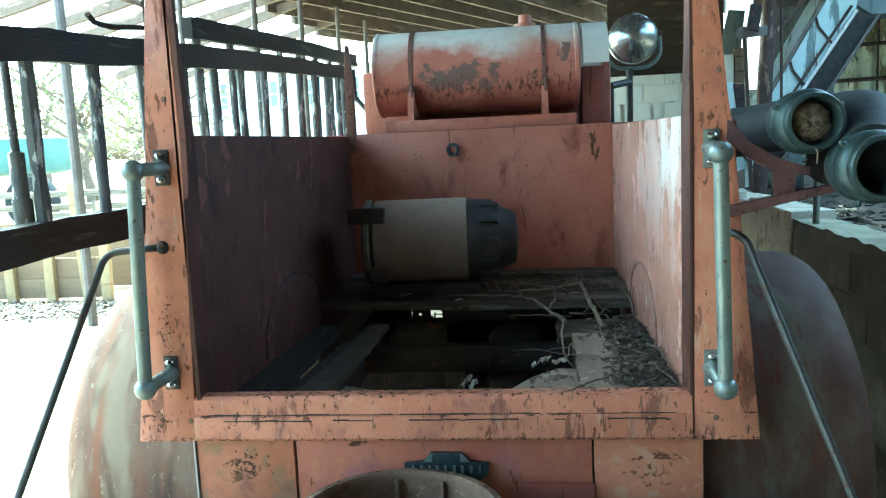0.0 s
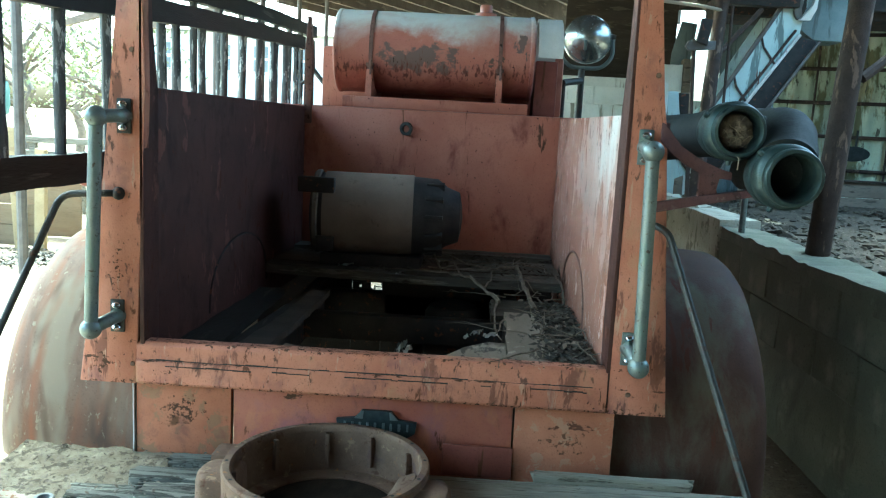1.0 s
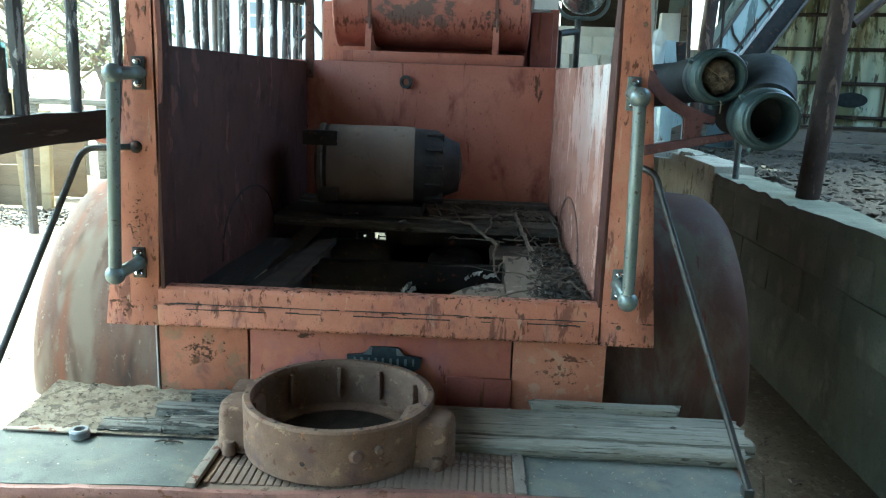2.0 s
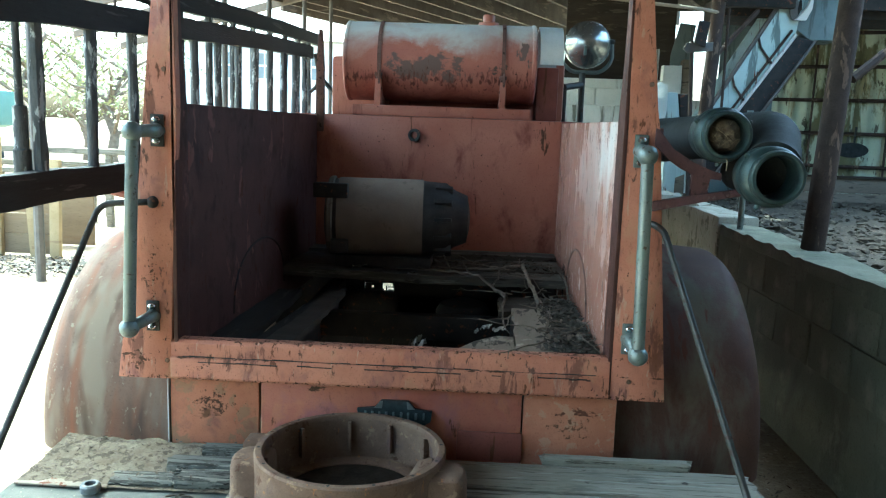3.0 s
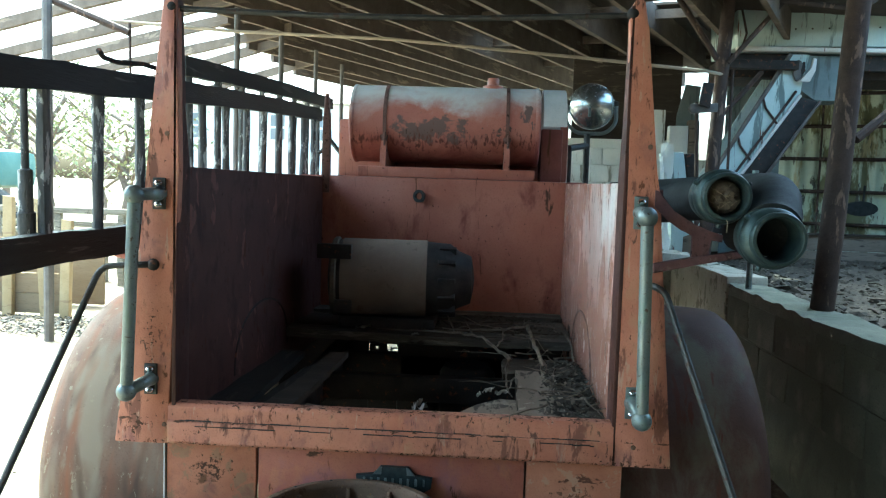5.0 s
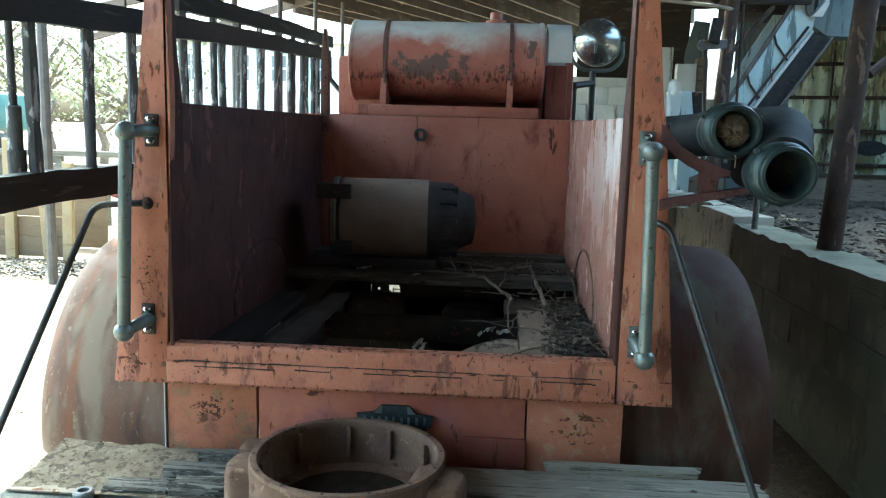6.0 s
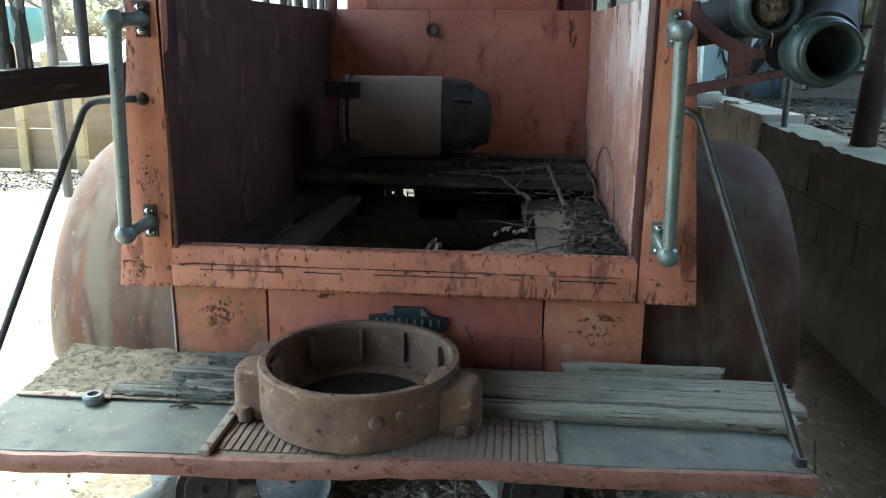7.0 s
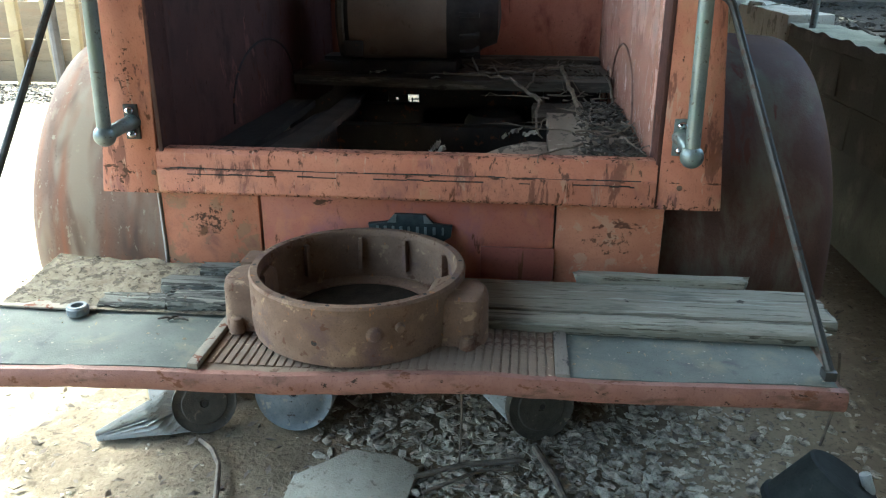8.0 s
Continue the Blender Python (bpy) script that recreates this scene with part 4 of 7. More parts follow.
# whitewashed block wall behind the truck
bm = B()
box(bm, 0.55, 2.46, 7.2, 7.4, -0.05, 2.075)
box(bm, 2.46, 3.3, 7.2, 7.4, -0.05, 1.86)
solo("wall_back", bm, block_white, "whitewashed block wall at the back of the shed", "wall", kind="structure")
bm = B()
box(bm, 1.2, 2.47, 7.42, 7.46, 2.0, 3.25)
solo("wall_gable", bm, dark_wood, "dark board gable above the block wall", "wall", kind="structure")
wall_back = bpy.data.objects["wall_back"]
blk = B()
box(blk, -0.19, 0.19, -0.012, 0.0, -0.095, 0.095, 0.006)
blk_me = mesh_of("block", blk, block_white)
for row in range(11):
    for c in range(7):
        x = 0.75 + 0.4 * c + (0.2 if row % 2 else 0)
        z = 0.072 + 0.2 * row
        if x < 2.3 and z < 2.0 or x < 3.1 and z < 1.78:
            o = new("block", blk_me)
            o.parent, o.location = wall_back, (x, 7.199, z)

# blue-grey bin on the bank
bin_ = thing("feed_bin", (1.75, 4.9, 0.95), "blue-grey steel bin with a dark open side", "bin")
bm = B()
prism(bm, [(1.75, 1.81), (1.90, 1.81), (1.935, 1.55), (1.93, 0.80), (1.82, 0.80), (1.83, 1.50), (1.78, 1.62)], 4.75, 5.05, "y", 0.01)
part("body", bm, pale_blue, bin_)
bm = B()
prism(bm, [(1.908, 1.80), (2.03, 1.80), (2.025, 1.57), (1.945, 1.55)], 4.76, 5.04, "y", 0.008)
part("open_side", bm, black_iron, bin_, "dark open side")

# ---- the truck ----
truck = thing("fire_truck", (0, 0, 0), "old rusting red fire truck with an open rear hose bed", "fire truck")
# side panels of the hose bed; the left one closes in towards the front
BED_TAPER = 0.04
bm = B()
prism(bm, [(0.01, 0.70), (1.66, 0.70), (1.66, 1.475), (0.01, 1.475)], -0.632, -0.605, "x", 0.004)
for v in bm.verts:
    v.co.x += BED_TAPER * v.co.y
part("side_panel", bm, red_side_shaded, truck, "dull red side panel, its shade put into the colour")
bm = B()
prism(bm, [(0.01, 0.70), (1.66, 0.70), (1.66, 1.475), (0.01, 1.465)], 0.612, 0.638, "x", 0.004)
right_panel = part("side_panel", bm, red_side_sheen, truck, "scuffed red side panel with a painted-in whitish sheen")
# pressed wheel-arch outlines on the inner sides
for x in (-0.604, 0.611):
    bm = B()
    pts = [(x + (BED_TAPER * (0.78 - 0.30 * math.cos(t)) if x < 0 else 0), 0.78 - 0.30 * math.cos(t), 0.78 + 0.22 * math.sin(t) ** 0.8) for t in [math.pi * i / 16 for i in range(17)]]
    tube(bm, pts, 0.004, 8)
    part("arch_bead", bm, black_iron if x < 0 else red_strap, truck, "rusty beaded joint of the wheel arch")
bm = B()
prism(bm, [(-0.540, 0.80), (0.612, 0.80), (0.612, 1.482), (-0.540, 1.482)], 1.62, 1.65, "y", 0.004)
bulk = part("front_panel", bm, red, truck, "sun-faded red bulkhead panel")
bm = B()
lathe(bm, [(0.017, -0.006), (0.030, -0.006), (0.030, 0.006), (0.017, 0.006)], along((-0.075, 1.60, 1.397), (0.35, 1, 0)), 18, True)
eye = part("ring_bolt", bm, black_iron, truck, "rusty ring bolt")
bm = B()
tube(bm, [(-0.06, 1.60, 1.375), (-0.06, 1.63, 1.375)], 0.008, 8)
part("shank", bm, rusty, eye)
# spike at the bed's front corner
bm = B()
prism(bm, [(-0.548, 1.40), (-0.508, 1.40), (-0.512, 1.70), (-0.522, 1.87), (-0.536, 1.87), (-0.545, 1.70)], 1.615, 1.66, "y", 0.004)
part("corner_stake", bm, red_strap, truck)

# tapering rear posts
def rear_post(outline):
    bm = B()
    prism(bm, outline, -0.012, 0.02, "y", 0.006)
    return part("rear_post", bm, red_sill, truck, "tapering orange-red rear post")


left_post = rear_post([(-0.762, 0.705), (-0.610, 0.705), (-0.592, 1.2), (-0.583, 1.47), (-0.588, 1.90), (-0.600, 1.925), (-0.618, 1.925), (-0.630, 1.90), (-0.655, 1.647), (-0.689, 1.271)])
right_post = rear_post([(0.767, 0.705), (0.702, 1.43), (0.690, 1.50), (0.652, 1.86), (0.640, 1.93), (0.626, 1.945), (0.612, 1.93), (0.602, 1.88), (0.618, 1.472), (0.612, 0.705)])
# the posts' return flanges
bm = B()
prism(bm, [(-0.012, 0.72), (0.085, 0.72), (0.085, 1.47), (0.05, 1.62), (0.03, 1.92), (-0.012, 1.92)], -0.600, -0.588, "x", 0.003)
part("flange", bm, red_side_shaded, left_post)
bm = B()
prism(bm, [(-0.012, 0.72), (0.085, 0.72), (0.085, 1.47), (0.05, 1.62), (0.03, 1.92), (-0.012, 1.92)], 0.606, 0.617, "x", 0.003)
part("flange", bm, red_side_shaded, right_post)
for pst, x in ((left_post, -0.625), (right_post, 0.66)):
    for z in (1.56, 0.76):
        bm = B()
        lathe(bm, [(0.0, -0.004), (0.006, -0.003), (0.007, 0.0)], along((x + 0.01 * math.sin(z * 9), -0.012, z), (0, 1, 0)), 8)
        part("rivet", bm, rusty, pst)
# cross bar between the post tops
bm = B()
tube(bm, [(-0.60, 0.01, 1.895), (-0.2, 0.012, 1.884), (0.2, 0.012, 1.884), (0.62, 0.01, 1.90)], 0.008, 8)
part("cross_bar", bm, dark_rod, truck, "thin dark cross bar")
for x, z in ((-0.605, 1.897), (0.612, 1.90)):
    bm = B()
    ball(bm, (x, 0.0, z), 0.017, 8)
    part("clamp", bm, black_iron, truck)

# rear sill: top ledge, face, bead
bm = B()
prism(bm, [(-0.014, 0.708), (0.05, 0.708), (0.05, 0.80), (0.032, 0.822), (-0.006, 0.822), (-0.014, 0.812), (-0.014, 0.776), (-0.020, 0.770), (-0.020, 0.716)], -0.609, 0.611, "x", 0.002)
sill = part("rear_sill", bm, red_sill, truck, "rusting orange-red rear sill")
bm = B()
rnd = random.Random(91)
for level, thick, first, last, y0 in ((0.774, 1.25, -0.575, 0.575, -0.0165), (0.7625, 0.7, -0.53, 0.56, -0.0225)):
    x = first
    while x < last:
        L = rnd.uniform(0.015, 0.06)
        h_ = rnd.uniform(0.0014, 0.0032) * thick
        zc = level + rnd.uniform(-0.0015, 0.0015)
        if level > 0.77 or rnd.random() < 0.75:
            box(bm, x, min(x + L, last), y0, y0 + 0.003, zc - h_, zc + h_ * 0.6)
        x += L * 0.97
part("seam", bm, black_iron, sill, "dark open seam")

# lower panels
for x0, x1, y, paint, lb in ((-0.628, -0.371, 0.026, red_lower_l, "blistered orange-red lower panel"), (-0.366, 0.380, 0.030, red_lower_m, "worn purplish-red lower panel"), (0.385, 0.645, 0.026, red_lower_r, "peeling orange-red lower panel")):
    bm = B()
    box(bm, x0, x1, y, y + 0.025, 0.46, 0.706, 0.004)
    part("lower_panel", bm, paint, truck, lb)
bm = B()
box(bm, -0.635, -0.6315, 0.02, 0.05, 0.46, 0.706)
part("joint_strip", bm, pale_tin, truck, "pale exposed joint strip")
bm = B()
box(bm, 0.20, 0.384, 0.012, 0.022, 0.50, 0.585, 0.003)
part("patch_plate", bm, red_dark, truck)

# emblem: stepped dark plate with raised bars
bm = B()
prism(bm, [(-0.060, 0.592), (-0.082, 0.606), (-0.086, 0.637), (-0.036, 0.640), (-0.018, 0.664), (0.060, 0.664), (0.078, 0.640), (0.128, 0.637), (0.124, 0.606), (0.102, 0.592)], 0.014, 0.026, "y", 0.002)
emblem = part("emblem", bm, badge_blue, truck, "tarnished dark blue maker's emblem")
for i, (u, w) in enumerate(((-0.062, 0.006), (-0.042, 0.007), (-0.022, 0.006), (-0.002, 0.007), (0.018, 0.006), (0.040, 0.007), (0.060, 0.006), (0.082, 0.007), (0.104, 0.005))):
    bm = B()
    box(bm, u - w / 2, u + w / 2, 0.010, 0.0145, 0.612, 0.632, 0.001)
    part("raised_bar", bm, badge_grey, emblem)
for s in (-1, 1):
    bm = B()
    prism(bm, [(0.021 + s * 0.036, 0.642), (0.021 + s * 0.058, 0.642), (0.021 + s * 0.040, 0.663), (0.021 + s * 0.034, 0.663)], 0.010, 0.0145, "y")
    part("raised_wing", bm, badge_grey, emblem)

# fenders: a rounded arch over each wheel
def fender(s, x_in, x_out, label):
    bm = B()
    cy, cz, r = 0.66, 0.475, 0.58
    section = [(x_in, 0.0), (x_in + (x_out - x_in) * 0.55, 0.012)]
    rc = 0.09
    for i in range(7):
        t = math.pi / 2 * i / 6
        section.append((x_out - s * (rc - rc * math.sin(t)), -rc + rc * math.cos(t)))
    section.append((x_out + s * 0.004, -0.16))
    rows = []
    angs = [radians(-4 + 188 * i / 40) for i in range(41)]
    for t in angs:
        row = []
        for x, o in section:
            rr = r + o
            dent = 0.006 * noise.noise(Vector((x * 6, t * 3, s)))
            row.append(bm.verts.new((x, cy - (rr + dent) * math.cos(t), cz + (rr * 0.98 + dent) * math.sin(t))))
        rows.append(row)
    for p, q in zip(rows, rows[1:]):
        for i in range(len(section) - 1):
            bm.faces.new((p[i], p[i + 1], q[i + 1], q[i]))
    bmesh.ops.solidify(bm, geom=bm.faces[:], thickness=0.004)
    return part("fender", bm, red_fender if s < 0 else red_fender_shaded, truck, label)


fender(-1, -0.634, -1.075, "chalky red fender in a paler, lit tone")
fender(1, 0.640, 1.10, "dusty red fender, its shade put into the colour")
# wheels inside the fenders
for s in (-1, 1):
    bm = B()
    prof = [(0.22, -0.10), (0.38, -0.12), (0.44, -0.09), (0.45, 0.0), (0.44, 0.09), (0.38, 0.12), (0.22, 0.10)]
    lathe(bm, prof, along((s * 0.84, 0.68, 0.44), (1, 0, 0)), 36, True)
    wheel = part("wheel", bm, rubber, truck, "flat black rear tyre")
    bm = B()
    lathe(bm, [(0.0, -0.05), (0.10, -0.05), (0.22, -0.08), (0.22, 0.08), (0.10, 0.05), (0.0, 0.05)], along((s * 0.84, 0.68, 0.44), (1, 0, 0)), 24)
    part("rim", bm, red_dark, wheel)
# axle and frame below the bed
bm = B()
tube(bm, [(-0.75, 0.68, 0.44), (-0.2, 0.68, 0.44), (-0.12, 0.68, 0.46), (0.12, 0.68, 0.46), (0.2, 0.68, 0.44), (0.75, 0.68, 0.44)], [0.05, 0.05, 0.15, 0.15, 0.05, 0.05], 14)
part("axle", bm, black_iron, truck)
for x in (-0.42, 0.42):
    bm = B()
    box(bm, x - 0.035, x + 0.035, 0.06, 5.0, 0.56, 0.70, 0.006)
    part("frame_rail", bm, black_iron, truck)
for y in (0.12, 0.98, 1.40):
    bm = B()
    box(bm, -0.385, 0.385, y, y + 0.06, 0.58, 0.68, 0.005)
    part("cross_member", bm, black_iron, truck)
bm = B()
tube(bm, [(0.0, 0.6, 0.5), (0.03, 1.4, 0.54), (0.05, 3.2, 0.58)], 0.05, 12)
part("drive_shaft", bm, black_iron, truck)
# bed floor: remaining boards
def bed_board(corners, z, thick, material, label="", sag_=0.0, seed=1):
    """A board from its four corners (x, y), with ragged long edges and a slight sag."""
    r = random.Random(seed)
    a, b, c, d = [Vector((p[0], p[1], z)) for p in corners]
    bm = B()
    rings = []
    n = 14
    for i in range(n + 1):
        t = i / n
        p, q = a.lerp(b, t), d.lerp(c, t)
        across = (q - p).normalized()
        p, q = p + across * r.uniform(-0.005, 0.005), q + across * r.uniform(-0.005, 0.005)
        dz = Vector((0, 0, -sag_ * math.sin(math.pi * t) + r.uniform(-0.0015, 0.0015)))
        rings.append([bm.verts.new(v) for v in (p + dz, q + dz, q + dz + Vector((0, 0, -thick)), p + dz + Vector((0, 0, -thick)))])
    for u, w in zip(rings, rings[1:]):
        for k_ in range(4):
            bm.faces.new((u[k_], u[(k_ + 1) % 4], w[(k_ + 1) % 4], w[k_]))
    bm.faces.new(rings[0][::-1])
    bm.faces.new(rings[-1])
    bmesh.ops.recalc_face_normals(bm, faces=bm.faces)
    return part("floor_board", bm, material, truck, label)


bed_board([(-0.60, 0.03), (-0.562, 1.0), (-0.47, 1.0), (-0.46, 0.03)], 0.762, 0.025, black_wood, seed=2)
bed_board([(-0.455, 0.03), (-0.40, 0.72), (-0.33, 0.96), (-0.36, 0.03)], 0.765, 0.025, black_wood, seed=3)
bed_board([(-0.40, 0.10), (-0.345, 0.90), (-0.275, 0.93), (-0.315, 0.08)], 0.785, 0.022, dark_wood, "dusty loose floor board", 0.01, 4)
bed_board([(0.362, 0.05), (0.372, 0.672), (0.505, 0.66), (0.505, 0.05)], 0.800, 0.022, pale_board, "pale dusty floor board", 0.004, 5)
bed_board([(0.508, 0.05), (0.50, 0.82), (0.605, 0.80), (0.608, 0.05)], 0.795, 0.022, dark_wood, "debris-covered floor board", 0.0, 6)
bed_board([(0.33, 0.70), (0.33, 0.975), (0.60, 0.975), (0.60, 0.81)], 0.775, 0.022, dark_wood, seed=7)
for corners, z, th, mat_, sg, sd in (([(-0.55, 1.03), (0.595, 0.965), (0.60, 1.12), (-0.555, 1.14)], 0.850, 0.034, bench_wood, 0.004, 11), ([(-0.552, 1.145), (0.605, 1.125), (0.605, 1.29), (-0.548, 1.30)], 0.853, 0.034, dark_wood, 0.003, 12),
                                     ([(-0.548, 1.31), (0.605, 1.30), (0.605, 1.44), (-0.543, 1.45)], 0.846, 0.034, bench_wood, 0.003, 13), ([(-0.54, 1.475), (0.605, 1.47), (0.605, 1.60), (-0.537, 1.60)], 0.862, 0.034, bench_wood, 0.0, 14)):
    bed_board(corners, z, th, mat_, "rough dark bench plank", sg, sd).name = "bench_board"
bm = B()
box(bm, -0.135, 0.38, 1.40, 1.58, 0.24, 0.79, 0.02)
part("water_tank", bm, black_iron, truck, "black tank under the bed")
bm = B()
lathe(bm, [(0.0, 0.24), (0.11, 0.24), (0.118, 0.25), (0.118, 0.66), (0.10, 0.69), (0.04, 0.71), (0.0, 0.71)], Matrix.Translation((0.19, 1.20, 0)), 28)
part("air_cylinder", bm, black_iron, truck, "dark upright cylinder below the bed")
# panels added to hide sunlit ground close the bed towards the cab, with holes
for x0, x1, z0, z1 in ((-0.755, -0.295, 0.10, 0.80), (0.385, 0.765, 0.10, 0.80), (-0.294, -0.136, 0.10, 0.649), (-0.294, -0.136, 0.685, 0.80), (-0.293, -0.262, 0.650, 0.684), (-0.25, -0.208, 0.650, 0.684), (-0.192, -0.186, 0.650, 0.672), (-0.15, -0.137, 0.65, 0.684), (-0.185, -0.151, 0.663, 0.667), (-0.262, -0.25, 0.649, 0.660), (-0.262, -0.25, 0.671, 0.685), (-0.208, -0.200, 0.649, 0.657), (-0.160, -0.150, 0.674, 0.685)):
    bm = B()
    box(bm, x0, x1, 1.60, 1.612, z0, z1, 0.002)
    part("splash_panel", bm, black_iron, truck)

# tank on its cradle
TY, TZ, TR = TANK_Y, TANK_Z, 0.193
bm = B()
ax_x = along((0, TY, TZ), (1, 0, 0))
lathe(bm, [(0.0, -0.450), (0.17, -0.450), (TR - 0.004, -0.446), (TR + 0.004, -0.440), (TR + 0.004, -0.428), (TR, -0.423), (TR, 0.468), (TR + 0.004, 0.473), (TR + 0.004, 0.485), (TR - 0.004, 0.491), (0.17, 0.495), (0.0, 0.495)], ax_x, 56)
tank = part("fuel_tank", bm, red_tank, truck, "cylindrical pinkish red fuel tank with peeling patches, its pale lit top painted in")
for x in (-0.268, 0.332):
    bm = B()
    lathe(bm, [(TR + 0.001, -0.009), (TR + 0.005, -0.009), (TR + 0.005, 0.009), (TR + 0.001, 0.009)], along((x, TY, TZ), (1, 0, 0)), 56, True)
    strap = part("strap", bm, red_strap, tank, "rusty clamping strap")
    bm = B()
    box(bm, x - 0.012, x + 0.012, TY - TR - 0.012, TY - TR + 0.03, TZ - 0.19, TZ - 0.07, 0.004)
    box(bm, x - 0.018, x + 0.018, TY - TR - 0.02, TY - TR + 0.0, TZ - 0.085, TZ - 0.068, 0.003)
    box(bm, x - 0.017, x + 0.017, TY - TR - 0.022, TY - TR + 0.0, TZ - 0.150, TZ - 0.136, 0.003)
    tube(bm, [(x + 0.004, TY - TR - 0.017, TZ - 0.165), (x + 0.004, TY - TR - 0.017, TZ - 0.055)], 0.006, 8)
    part("strap_bolt", bm, red_strap, tank)
bm = B()
lathe(bm, [(0.0, 0.05), (0.026, 0.05), (0.03, 0.044), (0.03, 0.014), (0.05, 0.010), (0.054, 0.0), (0.05, -0.02), (0, -0.02)], Matrix.Translation((0.255, TY, TZ + TR)), 24)
part("filler_cap", bm, red, tank)
bm = B()
box(bm, -0.385, 0.468, 1.696, 1.735, 1.485, 1.535, 0.004)
box(bm, -0.40, 0.468, 2.10, 2.135, 1.485, 1.58, 0.004)
for x in (-0.268, 0.332):
    prism(bm, [(1.702, 1.50), (2.128, 1.50), (2.128, 1.66), (2.05, 1.585), (1.94, 1.562), (1.83, 1.585), (1.735, 1.66), (1.702, 1.58)], x - 0.014, x + 0.014, "x")
part("cradle", bm, red, truck, "red angle-iron tank cradle")
# deck and housing behind the tank
bm = B()
box(bm, -0.66, 0.72, 1.655, 3.3, 1.40, 1.484, 0.01)
part("deck", bm, red_dark, truck)
bm = B()
box(bm, -0.575, 0.668, 2.16, 2.7, 1.485, 1.80, 0.025)
part("pump_housing", bm, red, truck, "boxy red pump housing")
bm = B()
arc = [(TY - 0.19 * math.cos(t), TZ + 0.19 * math.sin(t)) for t in [radians(-2 + 184 * i / 20) for i in range(21)]]
inner = [(TY - 0.175 * math.cos(t), TZ + 0.175 * math.sin(t)) for t in [radians(182 - 184 * i / 20) for i in range(21)]]
prism(bm, arc + inner, 0.506, 0.618, "x")
part("end_shroud", bm, pale_tin, truck, "bleached tin shroud at the tank's end")
bm = B()
box(bm, 0.506, 0.612, 1.90, 2.11, 1.485, 1.75, 0.008)
part("guard_post", bm, red_dark, truck)
bm = B()
box(bm, -0.75, 0.78, 2.9, 4.9, 0.62, 1.42, 0.05)
part("cab_body", bm, red_dark, truck)

# Unseen skirts added to keep sun off the ground under the bed.
for x0, x1 in ((-0.80, -0.76), (0.77, 0.81)):
    bm = B()
    box(bm, x0, x1, 1.28, 3.2, 0.22, 1.395, 0.01)
    part("skirt_panel", bm, red_dark, truck)

# searchlight
LX, LY, LZ, LR = 0.866, 2.85, 1.97, 0.142
bm = B()
lathe(bm, [(LR * math.sin(math.pi * i / 20), -LR * math.cos(math.pi * i / 20)) for i in range(15)] + [(0.118, 0.085), (0.125, 0.10), (0.115, 0.11)], along((LX, LY, LZ), (0.25, 1, -0.1)), 40)
lamp = part("searchlight", bm, lamp_chrome, truck, "round tarnished chrome searchlight")
bm = B()
lathe(bm, [(0.0, 0.095), (0.114, 0.10), (0.114, 0.106), (0.0, 0.12)], along((LX, LY, LZ), (0.25, 1, -0.1)), 32)
part("lens", bm, window_dark, lamp)
bm = B()
tube(bm, bend([(LX - 0.15, LY, LZ + 0.02), (LX - 0.155, LY, LZ - 0.1), (LX - 0.09, LY, LZ - 0.165), (LX + 0.09, LY, LZ - 0.165), (LX + 0.155, LY, LZ - 0.1), (LX + 0.15, LY, LZ + 0.02)], 0.07), 0.012, 8)
part("yoke", bm, zinc, lamp)
bm = B()
box(bm, LX - 0.035, LX - 0.020, LY - LR - 0.012, LY - LR + 0.02, LZ - 0.075, LZ - 0.020, 0.004)
part("handle", bm, zinc, lamp)
for s in (-1, 1):
    bm = B()
    lathe(bm, [(0.0, 0.016), (0.014, 0.014), (0.018, 0.0), (0.018, -0.016)], along((LX + s * 0.152, LY, LZ + 0.02), (s, 0, 0)), 12)
    part("swivel_nut", bm, dark_rod, lamp)
bm = B()
tube(bm, [(LX - 0.02, LY, LZ - 0.17), (LX - 0.02, LY, 1.0)], 0.02, 10)
tube(bm, [(LX - 0.02, LY, LZ - 0.24), (LX - 0.15, LY - 0.2, LZ - 0.27)], 0.02, 8)
tube(bm, [(LX - 0.14, LY - 0.18, LZ - 0.26), (LX - 0.14, LY - 0.18, 1.4)], 0.012, 8)
part("lamp_stand", bm, dark_rod, truck)

# grab rails
def grab_rail(low_end, high_end, low_plate, high_plate, plate=dark_rod):
    """A round rail between two ball ends, each on an arm from a bolted plate; all given as (x, z)."""
    y = -0.085
    bm = B()
    tube(bm, [(low_end[0], y, low_end[1]), (high_end[0], y, high_end[1])], 0.0165, 16)
    rail = part("grab_rail", bm, zinc, truck, "tarnished grey-green grab rail")
    for (x, z), (xb, zb) in ((low_end, low_plate), (high_end, high_plate)):
        bm = B()
        ball(bm, (x, y, z), 0.0265, 10)
        part("end_ball", bm, zinc, rail)
        bm = B()
        tube(bm, bend([(x, y, z), (xb, y + 0.03, zb), (xb, -0.012, zb)], 0.03), [0.017] * 7 + [0.021], 12)
        part("bracket_arm", bm, zinc, rail)
        bm = B()
        box(bm, xb - 0.018, xb + 0.018, -0.020, -0.0125, zb - 0.043, zb + 0.043, 0.003)
        part("bracket_plate", bm, plate, rail)
        for o in (-0.029, 0.029):
            bm = B()
            ball(bm, (xb, -0.023, zb + o), 0.0125, 6, 0.7)
            part("bolt", bm, chrome, rail, "bright domed bolt")
    return rail


grab_rail((-0.693, 0.868), (-0.672, 1.394), (-0.656, 0.888), (-0.634, 1.398))
grab_rail((0.669, 0.855), (0.657, 1.379), (0.655, 0.882), (0.653, 1.388), zinc)

